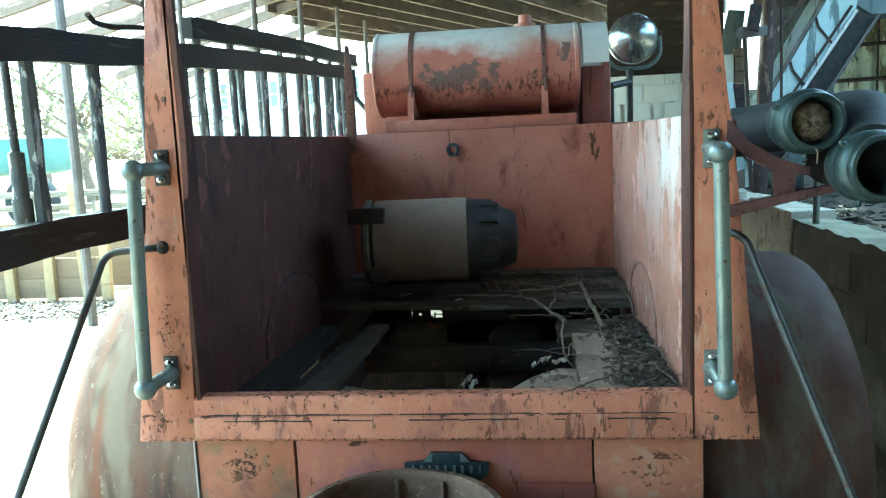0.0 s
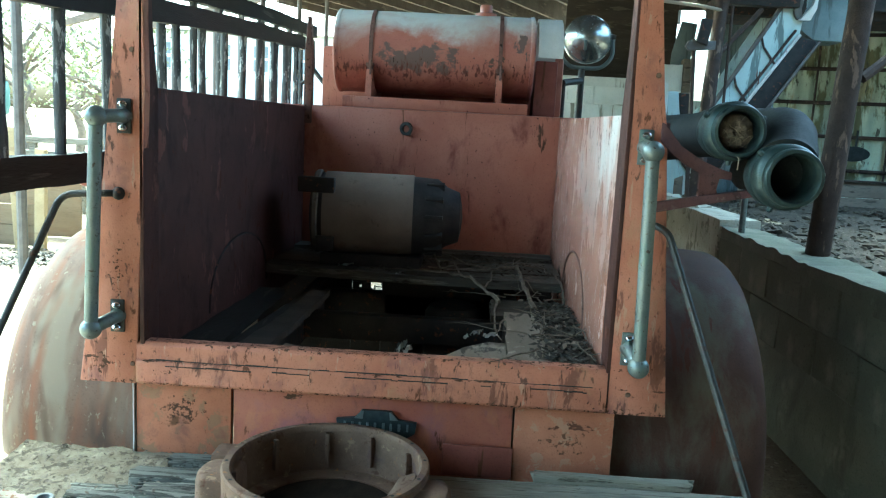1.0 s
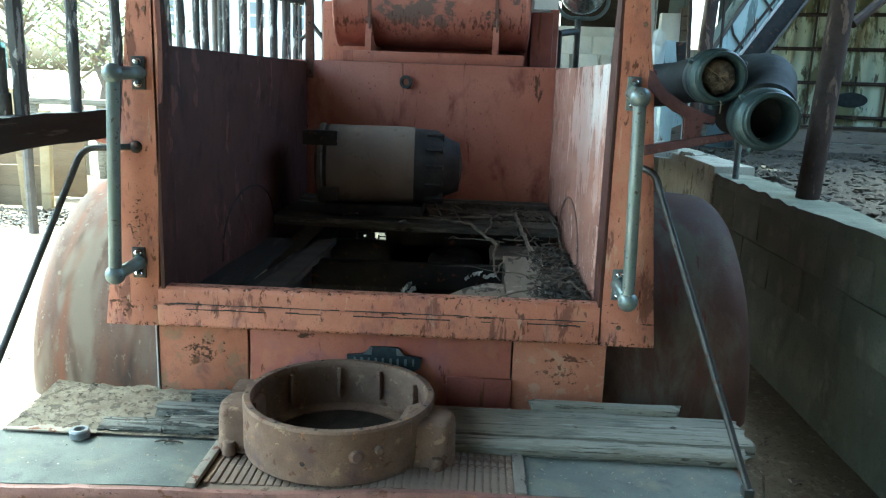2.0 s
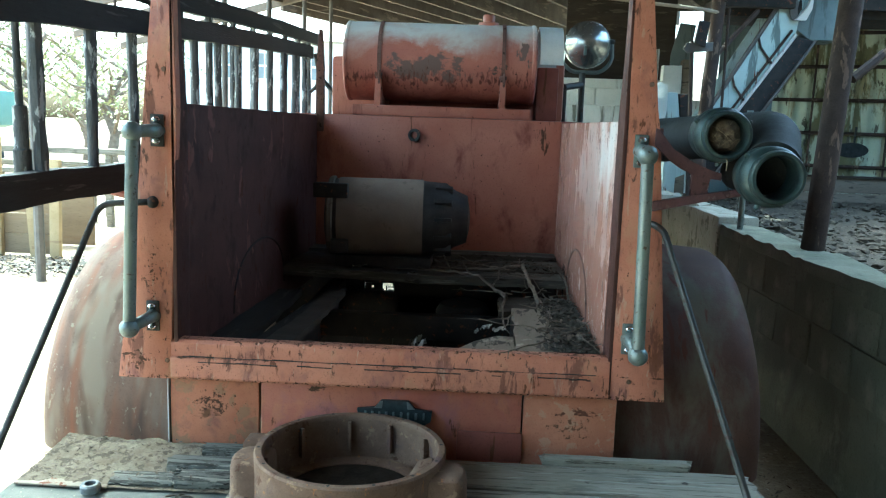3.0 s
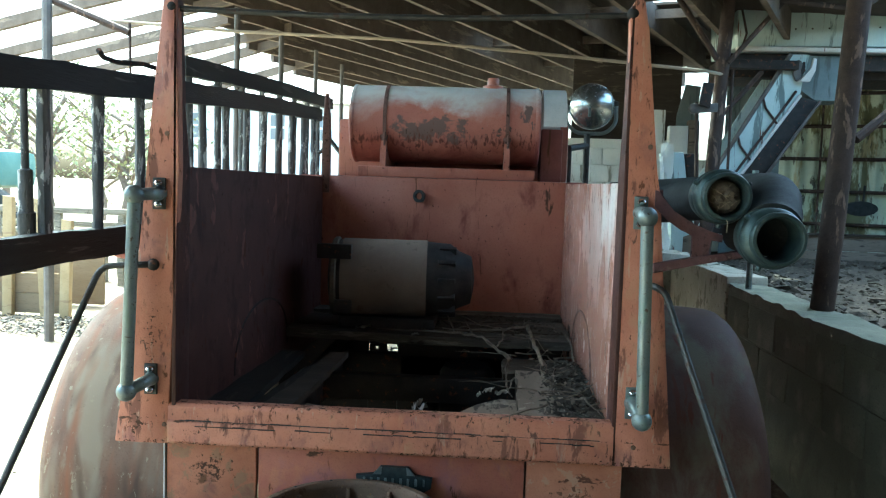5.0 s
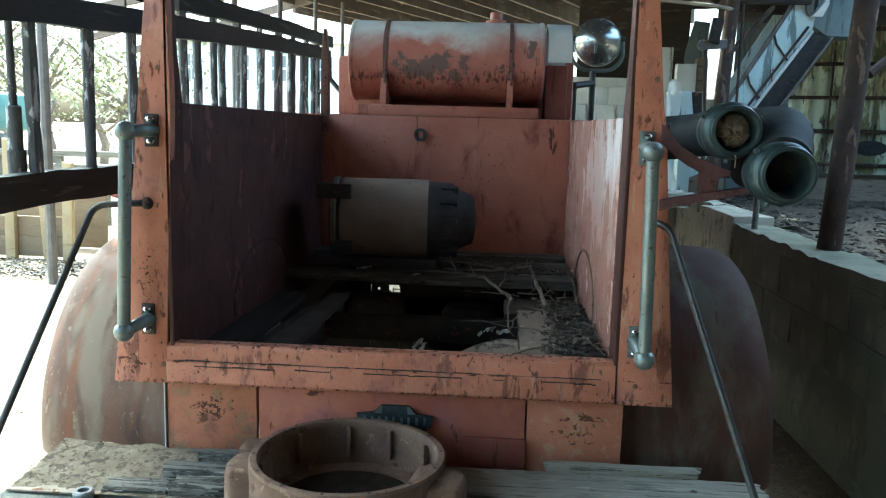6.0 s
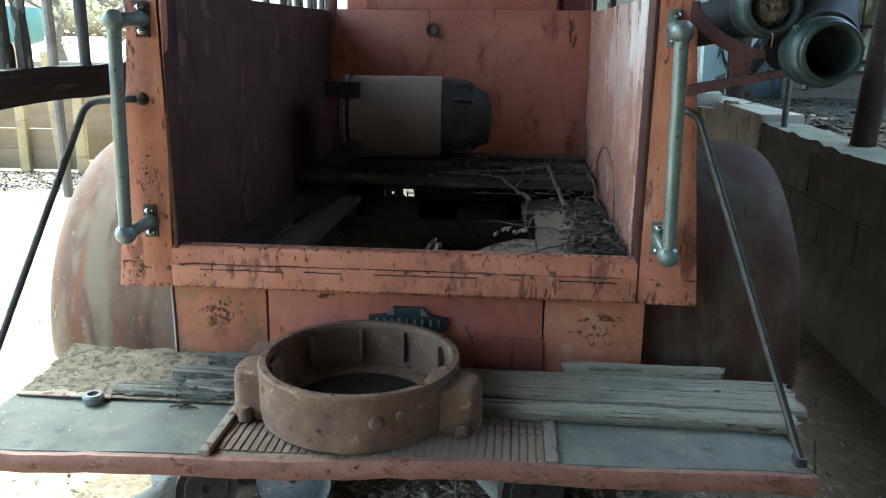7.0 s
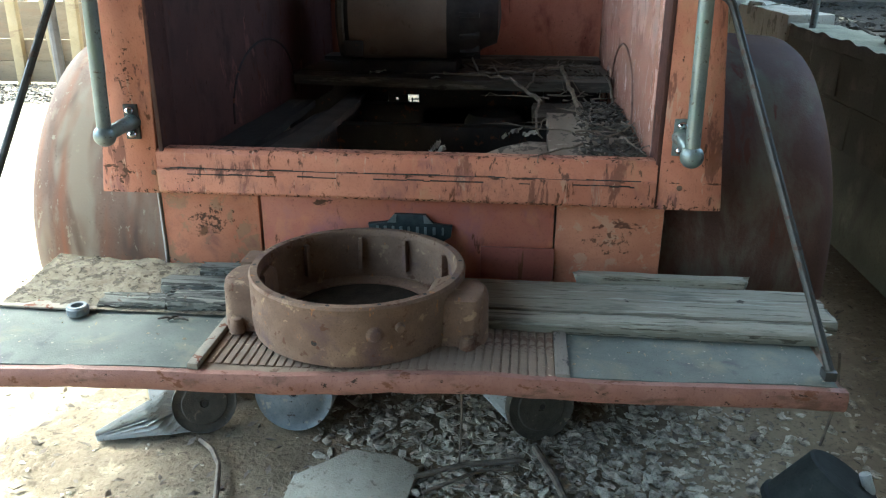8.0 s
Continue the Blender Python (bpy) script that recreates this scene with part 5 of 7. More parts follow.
# stay rods to the tailboard's corners
bm = B()
tube(bm, bend([(-0.655, -0.01, 1.204), (-0.68, -0.03, 1.204), (-0.785, -0.04, 1.198), (-0.925, -0.42, 0.515)], 0.035), 0.009, 10)
rod = part("stay_rod", bm, dark_rod, truck, "bent black steel stay rod")
bm = B()
ball(bm, (-0.652, -0.012, 1.204), 0.017, 6)
part("rod_eye", bm, black_iron, rod)
bm = B()
tube(bm, bend([(0.672, -0.012, 1.20), (0.695, -0.04, 1.20), (0.718, -0.06, 1.185), (0.908, -0.415, 0.515)], 0.03), 0.009, 10)
rod = part("stay_rod", bm, dark_rod, truck, "bent black steel stay rod")
bm = B()
box(bm, 0.896, 0.920, -0.428, -0.398, 0.497, 0.518, 0.004)
part("rod_foot", bm, dark_rod, rod)

# tailboard
TB = 0.482


def sag(x):
    return 0.006 * math.sin(x * 4.2 + 0.6) + 0.004 * math.sin(x * 9.5)


bm = B()
pts = [(-0.945 + 1.885 * i / 40) for i in range(41)]
for (y0, y1, z0, z1) in ((-0.47, 0.03, TB - 0.018, TB),):
    rows = [[bm.verts.new((x, y + (0.045 * x if y < -0.3 else 0), z + (sag(x) if y < -0.3 else sag(x) * 0.3))) for y, z in ((y0, z0), (y1, z0), (y1, z1), (y0, z1))] for x in pts]
    for p, q in zip(rows, rows[1:]):
        for i in range(4):
            bm.faces.new((p[i], p[(i + 1) % 4], q[(i + 1) % 4], q[i]))
    bm.faces.new(rows[0])
    bm.faces.new(rows[-1][::-1])
board = part("tailboard", bm, rusty, truck, "rear step board with a battered red edge")
bm = B()
rows = []
for x in pts:
    jit = 0.003 * noise.noise(Vector((x * 14, 0, 0)))
    rows.append([bm.verts.new((x, y + 0.01 + 0.045 * x + jit, z + sag(x) + jit)) for y, z in ((-0.477, TB - 0.038), (-0.494, TB - 0.037), (-0.500, TB - 0.028), (-0.500, TB - 0.004), (-0.494, TB + 0.006), (-0.477, TB + 0.006))])
for p, q in zip(rows, rows[1:]):
    for i in range(6):
        bm.faces.new((p[i], p[(i + 1) % 6], q[(i + 1) % 6], q[i]))
bm.faces.new(rows[0])
bm.faces.new(rows[-1][::-1])
part("edge_channel", bm, red_edge, board, "battered red steel edge")


def sheet(x0, x1, y0, y1, z0, z1, n=16):
    bm = B()
    rows = []
    for i in range(n + 1):
        x = x0 + (x1 - x0) * i / n
        w = 0.003 * noise.noise(Vector((x * 9, 2, 0)))
        rows.append([bm.verts.new((x, y + (0.005 + 0.045 * x if f == 1 else 0), z + sag(x) * f + w * f)) for y, z, f in ((y0, z0, 1), (y1, z0, 0.3), (y1, z1, 0.3), (y0, z1, 1))])
    for p, q in zip(rows, rows[1:]):
        for i in range(4):
            bm.faces.new((p[i], p[(i + 1) % 4], q[(i + 1) % 4], q[i]))
    bm.faces.new(rows[0])
    bm.faces.new(rows[-1][::-1])
    return bm


part("step_mat", sheet(-0.935, -0.372, -0.473, -0.01, TB + 0.001, TB + 0.008), grey_mat, board, "dusty grey rubber mat")
part("step_mat", sheet(0.405, 0.925, -0.473, -0.01, TB + 0.001, TB + 0.008), grey_mat, board, "dusty grey rubber mat")
part("tread_base", sheet(-0.345, 0.375, -0.473, -0.05, TB + 0.001, TB + 0.004), ribbed, board, "dusty brown ribbed tread")
rib = B()
prism(rib, [(-0.0085, 0.0), (0.0085, 0.0), (0.006, 0.0028), (-0.006, 0.0028)], -0.455, -0.06, "y")
rib_me = mesh_of("tread_rib", rib, ribbed)
for i in range(39):
    x = -0.335 + 0.0185 * i
    o = new("tread_rib", rib_me)
    o.parent, o.location = board, Vector((x, 0, TB + 0.004 + sag(x) * 0.8)) - root_of[board.name]
for x, w in ((-0.358, 0.011), (0.390, 0.014)):
    bm = B()
    box(bm, x - w, x + w, -0.470 + 0.045 * x, -0.20, TB + 0.001, TB + 0.016, 0.003, Matrix.Rotation(0, 4, "Z"))
    part("joint_strip", bm, pale_board if x > 0 else pale_strip, board, "bare grey joint strip")

# ---- things on the tailboard ----
# cast ring housing
RC = Vector((-0.063, -0.228, TB + 0.009))
ring = thing("bell_housing", RC, "rusty cast-iron bell housing ring standing on the step board", "engine part")
bm = B()
lathe(bm, [(0.228, 0.0), (0.237, 0.004), (0.240, 0.03), (0.240, 0.122), (0.241, 0.130), (0.237, 0.136), (0.222, 0.136), (0.218, 0.131), (0.217, 0.118), (0.222, 0.10), (0.222, 0.012), (0.18, 0.010), (0.18, 0.0)], Matrix.Translation(RC), 80, True)
part("shell", bm, rusty, ring)
for sx, sy, w in ((-1, -0.03, 0.055), (1, -0.065, 0.05)):
    bm = B()
    ex = RC.x + sx * 0.236
    out = []
    for i in range(13):
        t = math.pi * i / 12 - math.pi / 2
        out.append((ex + sx * (0.028 + 0.034 * math.cos(t)), RC.y + sy + 0.062 * math.sin(t)))
    out += [(ex - sx * 0.04, RC.y + sy + 0.062), (ex - sx * 0.04, RC.y + sy - 0.062)]
    tall = 0.116
    mid = Vector((ex + sx * 0.012, RC.y + sy))
    rings = []
    for h_, f_ in ((0.0, 1.04), (0.012, 1.0), (tall - 0.022, 0.96), (tall - 0.009, 0.90), (tall - 0.002, 0.76), (tall, 0.5)):
        rings.append([bm.verts.new((mid.x + (u - mid.x) * f_, mid.y + (w_ - mid.y) * f_, RC.z + h_)) for u, w_ in out])
    for p, q in zip(rings, rings[1:]):
        for i in range(len(out)):
            bm.faces.new((p[i], p[(i + 1) % len(out)], q[(i + 1) % len(out)], q[i]))
    bm.faces.new(rings[-1])
    part("mounting_lug", bm, rusty, ring)
    for dy in (-0.06, 0.06):
        bm = B()
        lathe(bm, [(0.0, 0.034), (0.013, 0.032), (0.016, 0.02), (0.018, 0.0)], Matrix.Translation((ex + sx * 0.02, RC.y + sy + dy * 1.1, RC.z)), 12)
        part("lug_bolt", bm, rusty, ring)
for i in range(14):
    t = 2 * math.pi * (i + 0.35) / 14
    bm = B()
    lathe(bm, [(0.0, 0.0), (0.0045, 0.0)], Matrix.Translation(RC + Vector((0.2295 * math.cos(t), 0.2295 * math.sin(t), 0.1368))), 10)
    part("bolt_hole", bm, black_iron, ring, "dark bolt hole")
for t in (0.55, 1.2, 1.75, 2.4, 3.4):
    bm = B()
    m = Matrix.Translation(RC) @ Matrix.Rotation(t, 4, "Z")
    box(bm, 0.206, 0.2225, -0.005, 0.005, 0.035, 0.118, 0.002, m)
    part("inner_rib", bm, rusty, ring)
bm = B()
lathe(bm, [(0.0, 0.0), (0.0065, 0.0)], along(RC + Vector((-0.045, -0.2365, 0.055)), (-0.19, -1, 0)), 10)
part("side_hole", bm, black_iron, ring, "dark drilled hole")
bm = B()
d_ = Vector((math.sin(0.33), -math.cos(0.33), 0))
lathe(bm, [(0.0, 0.016), (0.014, 0.014), (0.02, 0.004), (0.028, 0.0), (0.03, -0.01)], along(RC + d_ * 0.238 + Vector((0, 0, 0.075)) , d_) @ Matrix.Diagonal((0.8, 0.8, 0.6, 1)), 16)
lathe(bm, [(0.0, 0.012), (0.010, 0.010), (0.014, -0.008)], along(RC + d_ * 0.238 + Vector((0.05, 0.014, 0.085)), d_) @ Matrix.Diagonal((0.8, 0.8, 0.6, 1)), 12)
part("side_boss", bm, rusty, ring)
bm = B()
prism(bm, [(RC.x + 0.125, RC.z), (RC.x + 0.20, RC.z), (RC.x + 0.205, RC.z + 0.085), (RC.x + 0.165, RC.z + 0.07)], RC.y + 0.005, RC.y + 0.085, "y", 0.008)
part("starter_boss", bm, rusty, ring)
# Matt black disc across the ring's bottom.
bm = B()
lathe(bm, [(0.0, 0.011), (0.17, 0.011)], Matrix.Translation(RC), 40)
part("oily_floor", bm, matt_black, ring, "matt black bottom")
# small block behind the ring
bm = B()
box(bm, -0.365, -0.315, -0.16, -0.08, TB + 0.009, TB + 0.11, 0.012)
solo("iron_block", bm, rusty, "small rusty iron block beside the ring", "scrap", at=(-0.34, -0.12, TB + 0.009))


# weathered planks
def plank(corners, z0, z1, label, seed, wood=None):
    """A rough board on four corners, its edges worn and its ends ragged."""
    rnd = random.Random(seed)
    bm = B()
    (ax0, ay0), (bx0, by0), (cx0, cy0), (dx0, dy0) = corners
    n, across = 44, 8
    rows = []
    for i in range(n + 1):
        t = i / n
        f = (ax0 + (bx0 - ax0) * t, ay0 + (by0 - ay0) * t)
        k = (dx0 + (cx0 - dx0) * t, dy0 + (cy0 - dy0) * t)
        wear = [0.004 * noise.noise(Vector((f[0] * 22, seed, e))) + 0.0025 * noise.noise(Vector((f[0] * 70, seed, e))) for e in (0, 4)]
        cols = []
        for q in range(across + 1):
            w = q / across
            rg = (0.016 * noise.noise(Vector((w * 5, seed * 3.1, t * 9))) + rnd.uniform(-0.005, 0.005)) if i in (0, n) else 0
            x, y = f[0] + (k[0] - f[0]) * w + rg, f[1] + (k[1] - f[1]) * w + (wear[0] if q == 0 else wear[1] if q == across else 0)
            cols.append((x, y, z1 - (0.005 if q in (0, across) else 0) + 0.0022 * noise.noise(Vector((x * 5, y * 60, seed))) + 0.002 * noise.noise(Vector((x * 16, y * 16, seed)))))
        a, b = cols[0], cols[-1]
        mid = (a[0], a[1] - 0.003 + 0.003 * noise.noise(Vector((a[0] * 40, seed, 7))), z0 + (z1 - z0) * 0.5)
        rows.append([bm.verts.new(c) for c in cols] + [bm.verts.new((b[0], b[1], z0)), bm.verts.new((a[0], a[1] + 0.002, z0)), bm.verts.new(mid)])
    m = across + 4
    for p, q in zip(rows, rows[1:]):
        for i in range(m):
            bm.faces.new((p[i], p[(i + 1) % m], q[(i + 1) % m], q[i]))
    bm.faces.new(rows[0])
    bm.faces.new(rows[-1][::-1])
    c = (corners[0][0] + corners[2][0]) / 2, (corners[0][1] + corners[2][1]) / 2
    return solo("plank", bm, wood or silver_wood, label, "plank", "planks on the step board", at=(*c, z0), smooth=40)


z = TB + 0.009
plank([(0.20, -0.262), (0.955, -0.268), (0.962, -0.214), (0.19, -0.206)], z, z + 0.030, "split silver-grey weathered plank along the step board", 1)
plank([(0.17, -0.202), (0.995, -0.210), (0.985, -0.046), (0.17, -0.042)], z, z + 0.036, "broad knotty silver-grey plank jutting past the step board", 2, knotty_wood)
plank([(0.44, -0.048), (0.845, -0.048), (0.845, -0.010), (0.44, -0.012)], z + 0.014, z + 0.052, "short pale grey plank standing proud of the rest", 4)
plank([(-0.69, -0.245), (-0.52, -0.238), (-0.52, -0.172), (-0.68, -0.178)], z, z + 0.018, "short grooved grey board on the step board", 5, mid_plank)
plank([(-0.518, -0.247), (-0.325, -0.232), (-0.325, -0.165), (-0.51, -0.174)], z, z + 0.030, "short dark grey broken plank on the step board", 15, dark_plank)
plank([(-0.565, -0.17), (-0.325, -0.155), (-0.325, -0.09), (-0.56, -0.10)], z, z + 0.036, "short weathered grey plank on the step board", 6, mid_plank)
plank([(-0.50, -0.085), (-0.36, -0.075), (-0.36, -0.025), (-0.505, -0.03)], z, z + 0.043, "grey weathered plank against the red panel", 8, mid_plank)
bm = B()
box(bm, -0.925, -0.685, -0.262, 0.02, z, z + 0.006, 0.002)
solo("thin_board", bm, pale_strip, "thin pale-edged board under the dirt", "board", at=(-0.8, -0.12, z))


# dirt blown against the fender
def drift_height(x, y):
    rough = 0.5 * noise.noise(Vector((x * 11, y * 11, 5))) + 0.35 * noise.noise(Vector((x * 31, y * 31, 2))) + 0.2 * noise.noise(Vector((x * 80, y * 80, 9)))
    back = (y + 0.26) / 0.28
    return TB + 0.013 + 0.012 * back + 0.010 * max(0.0, -x - 0.62) / 0.3 * back + 0.011 * rough * (0.35 + back)


bm = B()
grid(bm, -0.925, -0.36, -0.258, 0.02, 90, 46, drift_height)
solo("dirt_drift", bm, dust_pile, "loose brown dirt drifted over the step board", "dirt", kind="stuff", smooth=60)
# nut and bits
bm = B()
lathe(bm, [(0.013, 0.0), (0.024, 0.0), (0.025, 0.016), (0.021, 0.021), (0.014, 0.021)], Matrix.Translation((-0.718, -0.274, z)), 20, True)
solo("steel_collar", bm, cap_metal, "small grey steel collar on the step mat", "collar", at=(-0.722, -0.272, z))
rnd = random.Random(9)
for x, y, L, a_ in ((-0.50, -0.285, 0.020, 0.15), (-0.485, -0.282, 0.014, 0.9), (-0.465, -0.287, 0.018, -0.1)):
    bm = B()
    d_ = Vector((math.cos(a_), math.sin(a_), 0)) * L
    c_ = Vector((x, y, z + 0.003))
    tube(bm, [c_ - d_, c_ + Vector((0, 0, 0.004)), c_ + d_], [0.002, 0.0035, 0.0015], 6, 0.2, rnd)
    solo("wood_splinter", bm, dark_wood, "dark splinter of wood on the mat", "splinter", "splinters on the mat")

# ---- in the bed ----
drum = thing("electric_motor", (-0.1, 1.2, 0.85), "old electric motor wrapped in a beige label, lying on boards", "motor")
MX = along((0, 1.19, 1.055), (1, 0.06, 0))
bm = B()
lathe(bm, [(0.0, -0.40), (0.10, -0.40), (0.13, -0.385), (0.155, -0.36), (0.158, 0.0), (0.155, 0.02), (0.150, 0.10), (0.12, 0.14), (0.10, 0.19), (0.05, 0.20), (0.0, 0.205)], MX, 40)
part("housing", bm, drum_dark, drum)
bm = B()
lathe(bm, [(0.159, -0.345), (0.1615, -0.345), (0.1615, 0.005), (0.159, 0.005)], MX, 48, True)
part("label_wrap", bm, paper, drum, "stained beige label sheet")
bm = B()
lathe(bm, [(0.13, -0.392), (0.160, -0.388), (0.166, -0.380), (0.166, -0.366), (0.158, -0.360)], MX, 44)
part("end_flange", bm, grey_board, drum, "dusty grey end flange")
bm = B()
box(bm, -0.43, -0.29, 1.02, 1.06, 1.14, 1.20, 0.006)
part("clamp_plate", bm, black_iron, drum)
bm = B()
box(bm, -0.355, -0.285, 1.015, 1.035, 0.92, 0.975, 0.006)
part("clamp_plate", bm, black_iron, drum)
bm = B()
box(bm, -0.35, 0.05, 1.08, 1.3, 0.851, 0.90, 0.01)
part("foot", bm, drum_dark, drum)
for i in range(6):
    bm = B()
    t = 0.5 + 0.5 * i
    box(bm, 0.06, 0.13, -0.008, 0.008, 0.10, 0.158, 0.002, Matrix.Translation((0, 1.19, 1.055)) @ Matrix.Rotation(t, 4, "X"))
    part("cooling_fin", bm, drum_dark, drum)
# dry twigs
rnd = random.Random(21)


def twig(x, y, z, a_, L, r_, forks):
    bm = B()
    pts_, p_ = [], Vector((x, y, z))
    for kk in range(9):
        pts_.append(p_.copy())
        p_ = p_ + Vector((math.cos(a_), math.sin(a_), rnd.uniform(-0.12, 0.12))) * L / 8
        a_ += rnd.uniform(-0.22, 0.22)
        p_.x = min(p_.x, 0.60)
        p_.z = max(p_.z, 0.855 if p_.y > 0.97 else 0.808)
    tube(bm, pts_, [r_ * (1 - 0.09 * q) for q in range(9)], 6)
    for f in range(forks):
        k0 = rnd.randrange(2, 7)
        b_ = a_ + rnd.choice((-1, 1)) * rnd.uniform(0.5, 1.0)
        q0 = pts_[k0]
        q1 = q0 + Vector((math.cos(b_), math.sin(b_), rnd.uniform(0, 0.5))) * L * 0.22
        q2 = q1 + Vector((math.cos(b_ + 0.2), math.sin(b_ + 0.2), rnd.uniform(-0.3, 0.3))) * L * 0.18
        q1.x, q2.x = min(q1.x, 0.6), min(q2.x, 0.6)
        tube(bm, [q0, q1, q2], [r_ * 0.6, r_ * 0.45, r_ * 0.25], 5)
    solo("twig", bm, twig_bark, "dry grey twig on the broken bed boards", "twig", "dry twigs")


def branch(paths, label):
    """One twig from its stem and forks: each a list of points with a thick and a thin end."""
    bm = B()
    for pts_, r0, r1 in paths:
        fine_ = []
        for p, q in zip(pts_, pts_[1:]):
            p, q = Vector(p), Vector(q)
            for k_ in range(4):
                fine_.append(p.lerp(q, k_ / 4) + Vector((rnd.uniform(-1, 1), rnd.uniform(-1, 1), rnd.uniform(-1, 1))) * 0.004)
        fine_.append(Vector(pts_[-1]))
        n = len(fine_)
        tube(bm, fine_, [0.95 * (r0 + (r1 - r0) * k_ / n) * rnd.uniform(0.85, 1.2) for k_ in range(n)], 6)
    solo("twig", bm, twig_bark, label, "twig", "dry twigs")


branch([([(0.02, 1.02, 0.862), (0.16, 0.985, 0.868), (0.25, 0.93, 0.862), (0.30, 0.84, 0.842), (0.355, 0.75, 0.815)], 0.0035, 0.0075), ([(0.21, 0.96, 0.866), (0.20, 1.05, 0.872), (0.17, 1.16, 0.89)], 0.004, 0.002), ([(0.35, 0.76, 0.82), (0.335, 0.62, 0.80), (0.338, 0.42, 0.785), (0.35, 0.30, 0.80)], 0.005, 0.002), ([(0.30, 0.84, 0.842), (0.325, 0.92, 0.86), (0.335, 1.06, 0.87)], 0.004, 0.003)], "long grey branching twig lying over the hole")
branch([([(0.435, 1.16, 0.872), (0.445, 0.98, 0.856), (0.46, 0.84, 0.83), (0.475, 0.68, 0.812)], 0.0075, 0.009), ([(0.435, 1.15, 0.872), (0.34, 1.11, 0.868), (0.21, 1.08, 0.862), (0.08, 1.12, 0.86)], 0.007, 0.002), ([(0.34, 1.11, 0.868), (0.24, 1.17, 0.872), (0.16, 1.25, 0.89)], 0.004, 0.0015), ([(0.44, 1.06, 0.865), (0.42, 1.2, 0.87), (0.43, 1.3, 0.88)], 0.004, 0.002)], "thick forked dry twig leaning off the bench")
branch([([(0.02, 1.32, 0.93), (0.06, 1.26, 0.93), (0.10, 1.16, 0.90), (0.135, 1.04, 0.862)], 0.002, 0.004), ([(0.13, 1.05, 0.87), (0.20, 1.14, 0.875), (0.28, 1.24, 0.88)], 0.003, 0.0015)], "thin arching grey twig beside the motor")
branch([([(0.58, 1.06, 0.86), (0.592, 0.93, 0.85), (0.587, 0.78, 0.81)], 0.004, 0.005), ([(0.50, 0.86, 0.81), (0.53, 0.80, 0.80), (0.56, 0.76, 0.805)], 0.003, 0.003)], "short crooked twig by the bed wall")
branch([([(-0.14, 1.03, 0.862), (0.02, 1.00, 0.866), (0.16, 1.02, 0.864)], 0.002, 0.0025)], "thin straight dry twig on the bench")
branch([([(0.02, 1.30, 0.865), (0.22, 1.22, 0.866), (0.42, 1.26, 0.868), (0.56, 1.20, 0.862)], 0.003, 0.002), ([(0.22, 1.22, 0.866), (0.30, 1.12, 0.87), (0.40, 1.07, 0.866)], 0.0025, 0.0015)], "thin dry twig along the bench planks")
for i in range(26):
    x, y = rnd.uniform(0.36, 0.58), rnd.uniform(0.12, 1.35)
    twig(x, y, (0.86 if y > 0.97 else 0.81) + rnd.uniform(0, 0.02), rnd.uniform(-3, 3), rnd.uniform(0.08, 0.26), rnd.uniform(0.0015, 0.0035), 1)


def litter(name, count, spread, label, material, seed, size=(0.006, 0.016)):
    """Small flat scraps; spread(rnd) gives the place of each."""
    rnd = random.Random(seed)
    vv, ff = [], []
    for i in range(count):
        c = Vector(spread(rnd))
        s_ = rnd.uniform(*size)
        m = Matrix.Translation(c) @ Euler((rnd.uniform(-0.6, 0.6), rnd.uniform(-0.6, 0.6), rnd.uniform(0, 6.28))).to_matrix().to_4x4()
        k = len(vv)
        for p in ((-1, 0, 0), (-0.2, 0.45, 0.15), (1, 0.1, 0), (-0.1, -0.45, 0.1), (0, 0, -0.18)):
            vv.append(tuple(m @ (Vector(p) * s_)))
        ff += [[k, k + 1, k + 4], [k + 1, k + 2, k + 4], [k + 2, k + 3, k + 4], [k + 3, k, k + 4], [k, k + 3, k + 1], [k + 1, k + 3, k + 2]]
    me = bpy.data.meshes.new(name)
    me.from_pydata(vv, [], ff)
    me.materials.append(material)
    return tagged(new(name, me), label, "litter", kind="stuff")


litter("leaf_litter", 750, lambda r: (0.60 - 0.13 * r.random() ** 1.3 - 0.05 * r.random() * (1 if r.random() < 0.4 else 0), r.uniform(0.06, 0.80), 0.803 + r.uniform(0, 0.012)), "dark leaf litter on the bed boards", litter_dark, 5, (0.005, 0.018))
litter("pale_leaf_litter", 60, lambda r: (0.60 - 0.17 * r.random(), r.uniform(0.08, 0.80), 0.81 + r.uniform(0, 0.01)), "pale dry leaves among the dark litter", twig_bark, 15, (0.006, 0.018))
litter("bench_litter", 300, lambda r: (r.uniform(-0.2, 0.60), r.uniform(1.0, 1.5), 0.856 + r.uniform(0, 0.006)), "leaf litter on the bench boards", dark_wood, 6)
litter("drift_litter", 420, lambda r: (r.uniform(-0.92, -0.42), r.uniform(-0.25, 0.015), TB + 0.030 + r.uniform(0, 0.012)), "bits of bark and leaf in the drifted dirt", twig_bark, 7, (0.0025, 0.008))
litter("mat_litter", 120, lambda r: (r.uniform(-0.9, 0.9), r.uniform(-0.46, -0.27), TB + 0.012), "specks of dry leaf on the step board", straw_mat, 8, (0.002, 0.006))
# Dark leaf scraps; they also stand in for the pen's shaded strip.
litter("pen_litter", 2600, lambda r: (r.uniform(-6.5, -2.7), 5.55 - 0.95 * r.random() ** 0.8, 0.012 + r.uniform(0, 0.03)), "dark dry leaves and weeds laid along the pen's shaded strip", litter_dark, 19, (0.012, 0.04))
litter("ground_litter", 1500, lambda r: (r.uniform(-1.4, 1.6), r.uniform(-0.7, 1.8), 0.010 + r.uniform(0, 0.006)), "dry leaves and bark on the dirt", twig_bark, 9, (0.006, 0.02))
